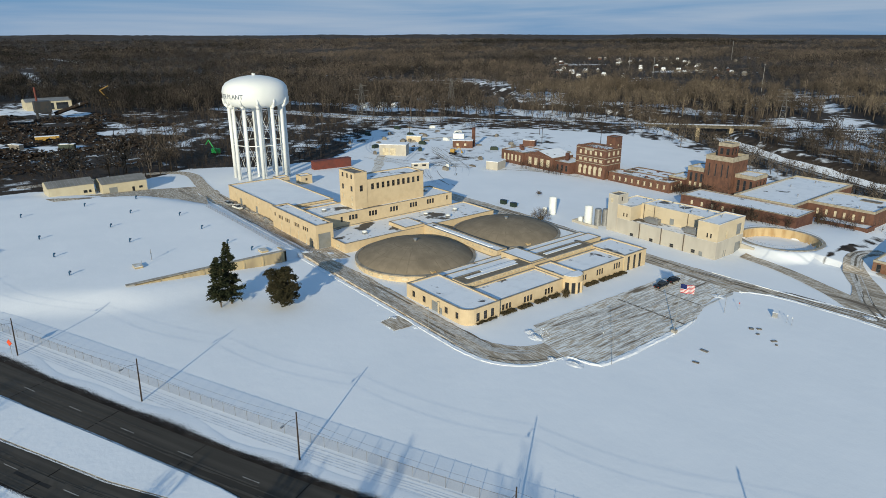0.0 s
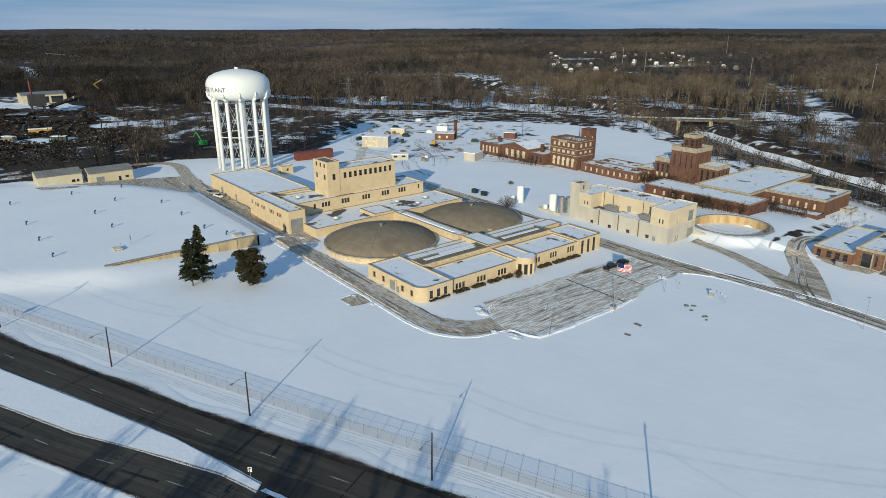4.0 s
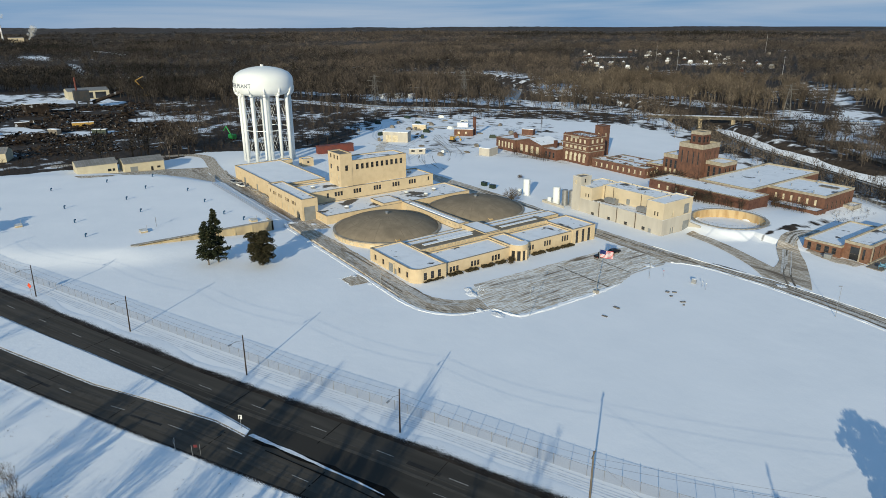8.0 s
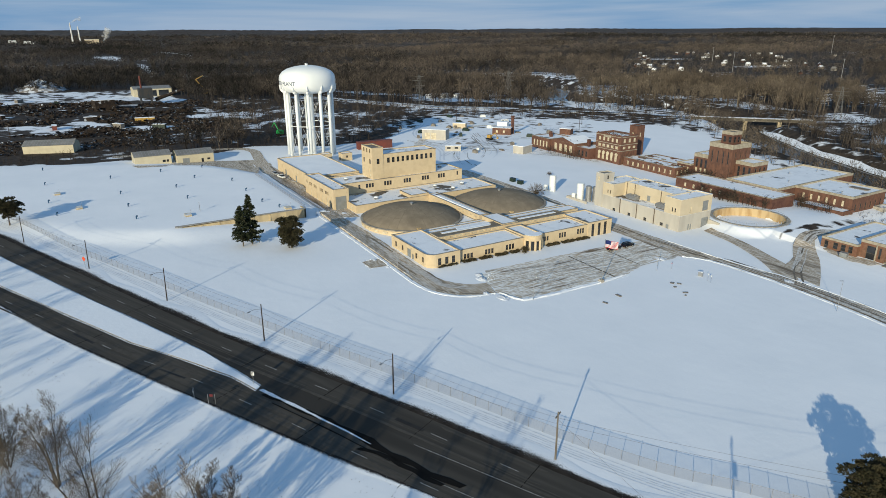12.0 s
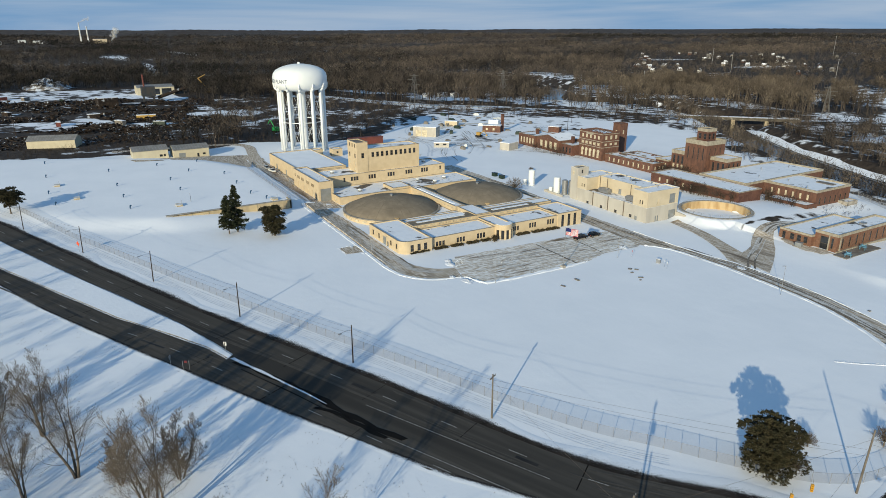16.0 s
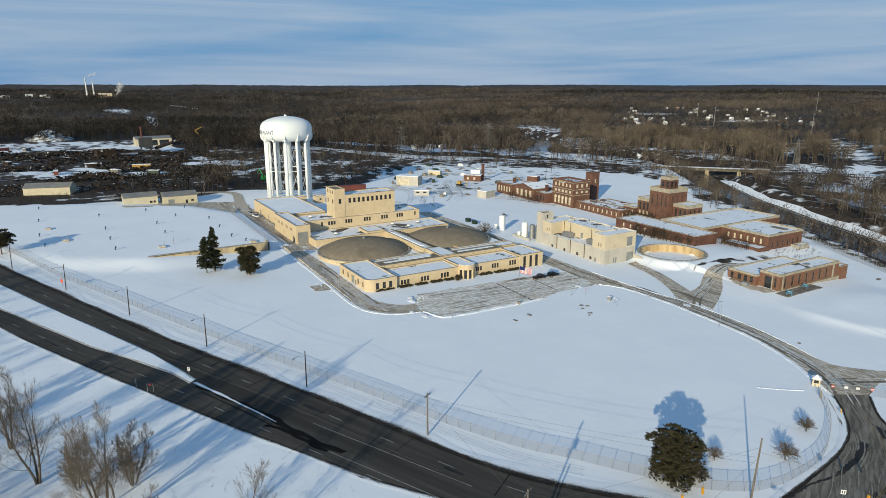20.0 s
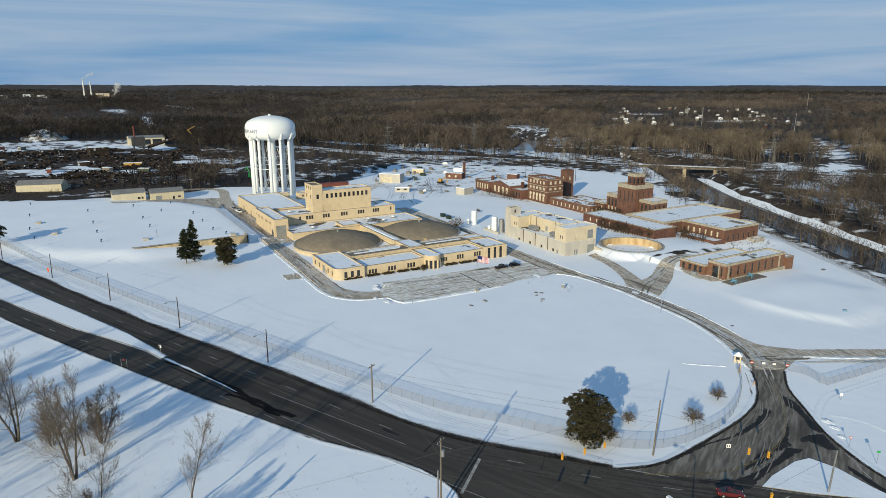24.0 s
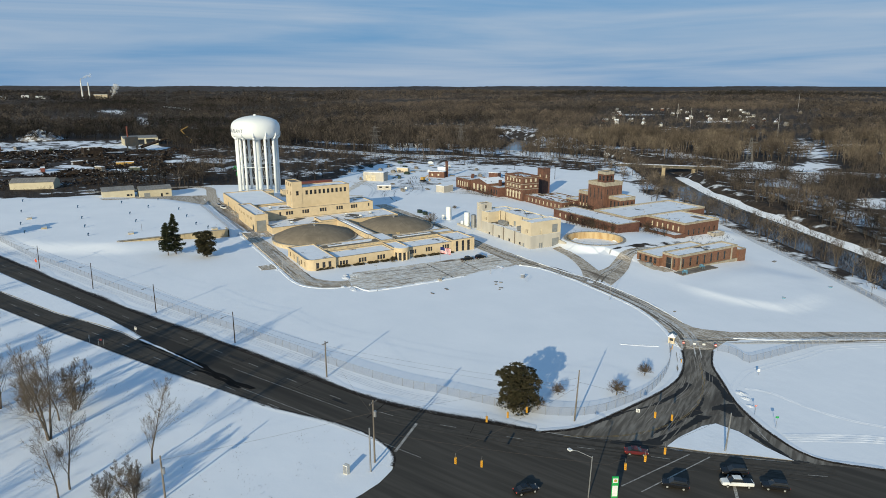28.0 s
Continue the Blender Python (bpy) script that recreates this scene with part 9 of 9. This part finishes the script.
gable_shed("metal_shed", "cream sheet-metal shed with a ribbed grey roof", -326, -311, 58.4, 77.0, 4.8, 6.4, SHEDWALL, SHEDROOF, doors=[(61, 64.4, 0, 3.0)], windows=[(70.5, 71.6, 0, 2.2), (73.5, 75, 1.2, 2.2)])
gable_shed("metal_shed", "cream sheet-metal shed with a ribbed grey roof", -330, -315, 38.2, 56.0, 4.8, 6.4, SHEDWALL, SHEDROOF, windows=[(51.5, 53, 1.0, 2.2), (53.6, 54.6, 1.0, 2.2)])
gable_shed("metal_shed", "long pale shed with a grey roof at the scrap yard", -391, -377, -11, 15, 4.6, 6.8, SHEDWALL, SHEDROOF, -16)
gable_shed("open_shed", "open-fronted pale shed with posts in the scrap yard", -735, -705, 82, 119, 8.0, 10.0, SHEDWALL, SHEDROOF, windows=[(95, 104, 0.5, 6.5), (106, 116, 0.5, 6.5)])


def plain_block(name, label, category, x, y, dx, dy, h, wall, rz=0.0, roof=SNOW, extra=()):
    root = thing(name, label, category, (x, y, gz(x, y)), rz=rz)
    part("wall", Geo().box(-dx / 2, dx / 2, -dy / 2, dy / 2, -1.0, h), wall, root, local=True)
    part("roof", Geo().box(-dx / 2 - 0.15, dx / 2 + 0.15, -dy / 2 - 0.15, dy / 2 + 0.15, h, h + 0.3), roof, root, local=True)
    for pname, box, mat in extra:
        part(pname, Geo().box(*box), mat, root, local=True)
    return root


plain_block("garage", "cream block garage with two tan doors in the snowy yard", "building", -324.5, 224.5, 16.5, 9, 6.4, PALE, 43,
            extra=(("door", (-6.2, -2.6, -4.6, -4.5, 0, 4.4), BOARD), ("door", (-1.8, 1.8, -4.6, -4.5, 0, 4.4), BOARD)))
plain_block("boxcar", "dull red boxcar standing behind the plant", "railway car", -309, 172, 22, 4, 4.4, CARRED, 86, CARRED, extra=(("door", (-2, 2, -2.1, -2.0, 0.4, 4.2), CARRED),))
plain_block("office_trailer", "white site trailer in the snowy yard", "trailer", -280.5, 211, 9.5, 3.0, 3.0, PALE, 60,
            extra=(("window", (-3.5, -1.5, -1.66, -1.6, 1.4, 2.4), GLASS), ("window", (1.0, 3.0, -1.66, -1.6, 1.4, 2.4), GLASS)))
plain_block("brick_outhouse", "small red brick building beside a chimney", "building", -321, 277, 13, 7, 4.6, BRICK, 45, ROOF_SNOW, (("window", (-4, -2.6, -3.56, -3.5, 1.4, 3.0), BOARD), ("window", (1, 2.4, -3.56, -3.5, 1.4, 3.0), BOARD)))
root = thing("chimney", "square tan brick chimney in the yard", "chimney", (-318.8, 284.3, gz(-318.8, 284.3)))
part("shaft", Geo().box(-0.8, 0.8, -0.8, 0.8, -0.5, 12.0).box(-1.0, 1.0, -1.0, 1.0, 12.0, 12.6), BRICK_DARK, root, local=True)
plain_block("site_hut", "small tan site hut in the snowy yard", "building", -360, 266, 10, 4, 3.6, CREAM_LIGHT, 40)
plain_block("concrete_tank", "pale low concrete tank in the yard", "tank", -257, 246, 7, 10, 4.4, PALE, 20)
plain_block("site_hut", "white cabin in the yard", "building", -352, 300, 8, 4, 3.4, SIGNWHITE, 35)
plain_block("site_hut", "small brick hut in the yard", "building", -300, 318, 8, 6, 4, BRICK, 30)
root = thing("excavator", "yellow excavator in the snowy yard", "excavator", (-305, 255, gz(-305, 255)), rz=30)
part("cab", Geo().box(-1.4, 1.2, -1.3, 1.3, 1.1, 3.1), YELLOW, root, local=True)
part("track", Geo().box(-2.0, 2.0, -1.7, -1.0, 0, 1.0).box(-2.0, 2.0, 1.0, 1.7, 0, 1.0), BLACK, root, local=True)
part("boom", Geo().tube((1.0, 0, 2.0), (4.0, 0, 4.6), 0.28, n=6).tube((4.0, 0, 4.6), (6.0, 0, 1.6), 0.22, n=6), YELLOW, root, local=True)
part("bucket", Geo().box(5.4, 6.4, -0.6, 0.6, 0.8, 1.8), YELLOW, root, local=True)
rng = random.Random(44)
for i in range(56):
    x, y = rng.uniform(-420, -262), rng.uniform(206, 330)
    if x + y < -170 or x + y > 62:
        continue
    lab, m, dx, dy, h = rng.choice((("stacked timber in the snowy yard", WOOD, 4, 1.4, 0.9), ("pile of rubble in the snowy yard", ROOF_TAR, 3, 2.4, 1.0), ("parked machine in the snowy yard", ROOF_TAR, 3.4, 1.8, 2.0),
                                    ("white van parked in the snowy yard", WHITECAR, 4.8, 1.9, 2.0), ("dark container in the snowy yard", GREENM, 5, 2.2, 2.2)))
    root = thing("yard_load", lab, "yard clutter", (x, y, gz(x, y)), "yard clutter", rz=rng.uniform(0, 180))
    part("load", Geo().box(-dx / 2, dx / 2, -dy / 2, dy / 2, -0.1, h * 0.7).box(-dx / 2 + 0.5, dx / 2 - 0.9, -dy / 2 + 0.2, dy / 2 - 0.2, h * 0.7, h), m, root, local=True)

yard_way = spline([(-262, 186), (-273, 177), (-298.6, 195.6), (-321.9, 213), (-344, 238), (-357, 262), (-363, 286), (-352, 320)], 4)
yard_rng = random.Random(6)
single("yard_road", ribbon(Geo(), *[[(x + yard_rng.uniform(-0.7, 0.7), y + yard_rng.uniform(-0.7, 0.7)) for x, y in offset_line(yard_way, d)] for d in (2.6, -2.6)], 0.07), LOT, "grey packed track through the snowy yard", "road", "", "structure")
for pts in ([(-258, 190), (-285, 205), (-315, 212), (-350, 222), (-392, 252)], [(-268, 196), (-290, 226), (-300, 262), (-296, 300), (-330, 330)], [(-300, 215), (-330, 246), (-366, 272), (-400, 286)]):
    for d in (-1.1, 1.1):
        trail = offset_line(spline(pts, 4), d)
        single("wheel_rut", ribbon(Geo(), offset_line(trail, 0.5), offset_line(trail, -0.5), 0.06), PACKED, "grey wheel rut in the snowy yard", "snow track", "yard ruts", "structure")

# ---- scrap yard ----


def scrap_field(name, n, xr, yr, size, mat, seed, thresh):
    """Thousands of odd bent pieces in heaps."""
    r = np.random.RandomState(seed)
    x, y = r.uniform(*xr, n), r.uniform(*yr, n)
    w = wave(x, y, 0.05, seed)
    k = (w > thresh) & inside(x, y, JUNK) & ~inside(x, y, SITE) & (junk_snow(x, y) < 0.5) & ~((np.abs(x + 383) < 12) & (np.abs(y - 2) < 17))
    x, y, w = x[k], y[k], w[k]
    n = len(x)
    z = ground_z(x, y) - 0.2 + np.clip(w - thresh, 0, 0.8) * 2.6 * r.uniform(0, 1, n)
    c = np.stack([x, y, z], -1)
    s = r.uniform(*size, n)[:, None]
    u = r.normal(0, 1, (n, 3)) * s
    v = r.normal(0, 1, (n, 3)) * s * 0.6
    u[:, 2] *= 0.3
    v[:, 2] = np.abs(v[:, 2]) * 0.5 + 0.1
    verts = np.stack([c - u * 0.5, c + u * 0.5, c + u * 0.4 + v, c - u * 0.4 + v], 1).reshape(-1, 3)
    faces = np.arange(n * 4).reshape(-1, 4)
    tagged(array_mesh(name, verts, faces, mat), "heaps of dark scrap metal dusted with snow", "scrap", "", "stuff")


scrap_field("scrap_heaps", 30000, (-690, -430), (-160, 160), (0.6, 2.4), SCRAP, 5, -0.35)
scrap_field("scrap_heaps", 9000, (-480, -376), (-120, 130), (0.5, 1.8), SCRAP, 6, -0.3)
root = thing("scrap_hopper", "tall dark scrap hopper in the yard", "machine", (-628, 84, gz(-628, 84)))
part("bin", Geo().box(-5, 5, -6, 6, 6, 15).box(-4, 4, -5, -4, 0, 6).box(-4, 4, 4, 5, 0, 6), DARKSTEEL, root, local=True)
part("chute", Geo().tube((0, 8, 4), (0, 34, 12), 1.6, n=6), SCRAP, root, local=True)
part("stack", Geo().tube((-2, -3, 15), (-2, -3, 26), 0.8, n=8), CARRED, root, local=True)
plain_block("scrap_stack", "dark block of stacked crushed scrap", "scrap", -592, 45, 12, 16, 9, SCRAP, 10)
heap(-834, -2, 38, 9.5, MOUNDMAT, 77, "snow-streaked gravel mound beyond the scrap yard")
plain_block("container", "long yellow container in the scrap yard", "container", -498, 66, 14, 3, 3, YELLOW, 78)
for i, (x, y) in enumerate(((-480, 5), (-470, 45), (-455, 70), (-520, 30), (-700, -40), (-690, -20), (-660, 10), (-560, -30))):
    plain_block("container", "battered container in the scrap yard", "container", x, y, 9, 3, 3, (CARRED, ROOF_TAR, GREENM, SCRAP)[i % 4], 30 * i, ROOF_BARE)
root = thing("crane", "yellow crane with a raised boom at the scrap yard", "crane", (-716, 156, gz(-716, 156)))
part("cab", Geo().box(-3, 3, -2, 2, 0, 5), YELLOW, root, local=True)
part("boom", Geo().tube((0, 0, 4), (4, -10, 16), 0.6, n=6).tube((4, -10, 16), (5, -2, 20), 0.5, n=6), YELLOW, root, local=True)

# ---- railway bridge over the river ----
A, B = Vector((-308, 460, 3.0)), Vector((-240, 519, 3.0))
bd = (B - A).normalized()
bn = Vector((-bd.y, bd.x, 0))
bridge = thing("railway_bridge", "old concrete railway bridge on stone piers over the river", "bridge", tuple(A))
g = Geo()


def beam(g, p, q, w, z0, z1):
    k = len(g.v)
    g.v += [tuple(e + bn * s * w + Vector((0, 0, z - e.z))) for z in (z0, z1) for e, s in ((p, -1), (q, -1), (q, 1), (p, 1))]
    g.f += [tuple(k + i for i in f) for f in ((4, 5, 6, 7), (0, 1, 5, 4), (1, 2, 6, 5), (2, 3, 7, 6), (3, 0, 4, 7), (3, 2, 1, 0))]
    return g


part("deck", beam(Geo(), A, B, 3.0, 2.3, 3.0), BRIDGE, bridge)
part("snow", beam(Geo(), A, B, 2.6, 3.0, 3.12), SNOW, bridge)
for s in (-1, 1):
    part("girder", beam(Geo(), A + bn * 2.9 * s, B + bn * 2.9 * s, 0.25, 0.6, 2.2), BRIDGE, bridge)
    for i in range(18):
        p = A.lerp(B, (i + 0.5) / 18) + bn * 2.8 * s
        part("railing", Geo().box(p.x - 0.1, p.x + 0.1, p.y - 0.1, p.y + 0.1, 3.0, 3.8), BRIDGE, bridge)
for f in (0.2, 0.46, 0.74):
    p = A.lerp(B, f)
    part("pier", beam(Geo(), p - bd * 1.5, p + bd * 1.5, 3.4, -9, 1.0), BRIDGE_PIER, bridge)
rail_line = spline(RAIL[:8], 8)
rail_east = spline(RAIL[8:], 8)
single("track_bed", ribbon(Geo(), offset_line(rail_east, 3), offset_line(rail_east, -3), 1.4), ROOF_BARE, "snowy railway track bed", "railway", "", "structure")
single("track_bed", ribbon(Geo(), offset_line(rail_line, 3), offset_line(rail_line, -3), 1.2), ROOF_BARE, "snowy railway track bed", "railway", "", "structure")
road_e = spline([(-190, 474), (-165, 455), (-136, 436), (-95, 409), (-65, 390), (-20, 362), (40, 330)], 8)
single("bank_road", ribbon(Geo(), offset_line(road_e, 2.6), offset_line(road_e, -2.6), 0.5), ENTRYROAD, "dark track road along the far river bank", "road", "", "structure")

# ---- pylons ----
def pylon(x, y, h, rz=20):
    z = gz(x, y)
    root = thing("pylon", "grey lattice power pylon", "pylon", (x, y, z), "power pylons", rz=rz)
    w = h * 0.11
    legs_ = [(-w, -w), (w, -w), (w, w), (-w, w)]
    g = Geo()
    for a, b in legs_:
        g.tube((a, b, -0.5), (a * 0.16, b * 0.16, h), 0.16, 0.1, 4)
    part("tower_legs", g, PYLON, root, local=True)
    lat = Geo()
    for k in range(7):
        z0, z1 = h * k / 7, h * (k + 1) / 7
        f0, f1 = 1 - 0.84 * k / 7, 1 - 0.84 * (k + 1) / 7
        for (a, b), (c, d) in zip(legs_, legs_[1:] + legs_[:1]):
            lat.tube((a * f0, b * f0, z0), (c * f1, d * f1, z1), 0.08, n=3, caps=False).tube((c * f0, d * f0, z0), (a * f1, b * f1, z1), 0.08, n=3, caps=False)
    part("lattice", lat, PYLON, root, local=True)
    for f, arm_w in ((0.72, 0.2), (0.84, 0.24), (0.95, 0.16)):
        part("crossarm", Geo().tube((-h * arm_w, 0, h * f), (h * arm_w, 0, h * f), 0.16, n=4), PYLON, root, local=True)
    return root


pylon(-474, 394, 32)
pylon(-455, 284, 33)
pylon(-245, 563, 26)
for x, y, h in ((-395, 836, 34), (-241, 792, 36), (-636, 961, 32), (-790, 1110, 32), (-868, 1650, 46), (-520, 640, 20), (-368, 268, 13), (-300, 330, 12), (-330, 360, 12), (-270, 355, 13), (-450, 330, 14),
                (-420, 60, 13), (-400, 100, 13), (-440, -20, 13), (-560, 110, 14)):
    root = thing("line_pole", "slim power line pole among the trees", "utility pole", (x, y, gz(x, y)), "far line poles")
    part("pole", Geo().tube((0, 0, -0.5), (0, 0, h), 0.12 + h * 0.007, 0.08 + h * 0.004, 6), STEEL if h > 15 else DARKPOLE, root, local=True)
    part("crossarm", Geo().box(-1.4, 1.4, -0.1, 0.1, h - 1.2, h - 0.95), STEEL if h > 15 else DARKPOLE, root, local=True)

# ---- far houses, mills and stacks ----
hr = random.Random(5)
for i in range(50):
    a, r = radians(hr.uniform(29, 44)), hr.uniform(1150, 1850)
    x, y = CX - r * math.sin(a), CY + r * math.cos(a)
    w, d, h = hr.uniform(5, 9), hr.uniform(4, 6), hr.uniform(1.8, 2.8)
    root = thing("house", "small pale house with a snowy roof among the trees", "house", (x, y, gz(x, y) + 1.2), "far houses", rz=hr.uniform(0, 180))
    part("wall", Geo().box(-w / 2, w / 2, -d / 2, d / 2, -6.0, h), hr.choice((COPING_PALE, BRICK_DARK, COPING, ROOF_TAR)), root, local=True)
    part("roof", Geo().face((-w / 2, -d / 2, h), (w / 2, -d / 2, h), (w / 2, 0, h + 3), (-w / 2, 0, h + 3)).face((w / 2, d / 2, h), (-w / 2, d / 2, h), (-w / 2, 0, h + 3), (w / 2, 0, h + 3)), hr.choice((ROOF_SNOW, SHEDROOF, ROOF_BARE)), root, local=True)
for i, (x, y, w, h, m, lab) in enumerate(((-2630, 166, 44, 22, CREAM_LIGHT, "pale tall mill building"), (-2640, -26, 30, 15, SIGNWHITE, "white storage hall"), (-2660, -72, 22, 17, SIGNWHITE, "white storage hall"),
                                          (-2640, -150, 40, 14, SIGNWHITE, "white storage hall"), (-1980, -180, 50, 12, SIGNWHITE, "long pale warehouse"), (-565, 359, 13, 4, SIGNWHITE, "white house by the tracks"),
                                          (-560, 374, 11, 4, SIGNWHITE, "white house by the tracks"), (-549, 383, 10, 4, SIGNWHITE, "white house by the tracks"))):
    plain_block("far_building", lab + " in the distance", "building", x, y, w * 0.6, w, h, m, 5 * i)
for x, y, h in ((-2650, 108, 76), (-2680, 132, 64)):
    root = thing("smokestack", "banded tall smokestack on the horizon", "chimney", (x, y, gz(x, y)))
    for k in range(5):
        part("band", Geo().tube((0, 0, h * k / 5), (0, 0, h * (k + 1) / 5), 3.2 - 0.3 * k, 2.9 - 0.3 * k, 12), COPING_PALE if k == 4 or k == 2 else SIGNWHITE, root, local=True)

def steam(x, y, z, parts, drift, size, seed, label):
    """A plume of steam: billowing puffs that grow as they drift."""
    rng = random.Random(seed)
    root = thing("steam_plume", label, "steam", (x, y, z))
    for i in range(parts):
        f = (i + rng.random()) / parts
        r = size * (0.35 + 0.75 * f) * rng.uniform(0.5, 1.1)
        wide = size * (0.25 + 0.9 * f)
        c = Vector(drift) * f + Vector((rng.gauss(0, wide * 0.5), rng.gauss(0, wide * 0.6), rng.gauss(0, wide * 0.45)))
        g, n = Geo(), 10
        for q, h in [(0.05, -1.0), (0.6, -0.8), (0.95, -0.25), (0.9, 0.35), (0.55, 0.82), (0.05, 1.0)]:
            g.v += [(c.x + r * q * b * math.cos(6.283 * k / n), c.y + r * q * b * math.sin(6.283 * k / n), c.z + r * h * rng.uniform(0.75, 1.15)) for k, b in enumerate(rng.uniform(0.65, 1.2) for _ in range(n))]
        for j in range(5):
            g.f += [(j * n + k, j * n + (k + 1) % n, (j + 1) * n + (k + 1) % n, (j + 1) * n + k) for k in range(n)]
        part("puff", g, STEAM, root, smooth=True, local=True)


steam(-2569, 195, gz(-2569, 195) + 12, 26, (4, 26, 44), 9.0, 3, "white steam cloud rising over the distant mill")
steam(-2650, 108, gz(-2650, 108) + 76, 18, (2, 34, 14), 4.5, 6, "thin white steam drifting from the distant smokestack")

# ---- odds and ends along the filter building ----
oddr = random.Random(91)
for i in range(16):
    x, y = oddr.uniform(-270, -226), oddr.uniform(98.0, 99.8)
    z = gz(x, y) + 0.08
    root = thing("pipe_bundle", "bundle of grey pipes lying by the cream wall", "pipes", (x, y, z), "pipes by the wall", rz=oddr.uniform(-20, 20))
    for k in range(4):
        part("pipe", Geo().tube((-1.6, 0.34 * k - 0.5, 0.2), (1.6, 0.34 * k - 0.5, 0.2), 0.17, n=7), oddr.choice((STEEL, PALE, COPING)), root, local=True)
for x, y, m in ((-262.5, 96.9, BLUEPIPE), (-266.0, 97.0, SIGNWHITE), (-258.6, 97.0, SIGNWHITE)):
    root = thing("storage_bag", "wrapped white and blue sack on the apron", "sack", (x, y, gz(x, y) + 0.08), "sacks on the apron")
    part("sack", Geo().lathe(0, 0, [(0.7, 0.0), (0.85, 0.5), (0.7, 1.0), (0.1, 1.15)], 10), m, root, local=True)
root = thing("grapple_crane", "green scrap grapple crane among the brush", "crane", (-386, 137, gz(-386, 137)), rz=200)
part("cab", Geo().box(-2.2, 2.2, -1.5, 1.5, 0.6, 3.4), SIGNGREEN, root, local=True)
part("track", Geo().box(-2.6, 2.6, -1.8, -1.0, -0.2, 0.8).box(-2.6, 2.6, 1.0, 1.8, -0.2, 0.8), BLACK, root, local=True)
part("boom", Geo().tube((1.0, 0, 2.6), (5.5, 0, 8.0), 0.3, n=6).tube((5.5, 0, 8.0), (8.5, 0, 5.0), 0.24, n=6), SIGNGREEN, root, local=True)
part("grapple", Geo().tube((8.5, 0, 5.0), (8.6, 0, 3.8), 0.15, 0.6, n=6), BLACK, root, local=True)
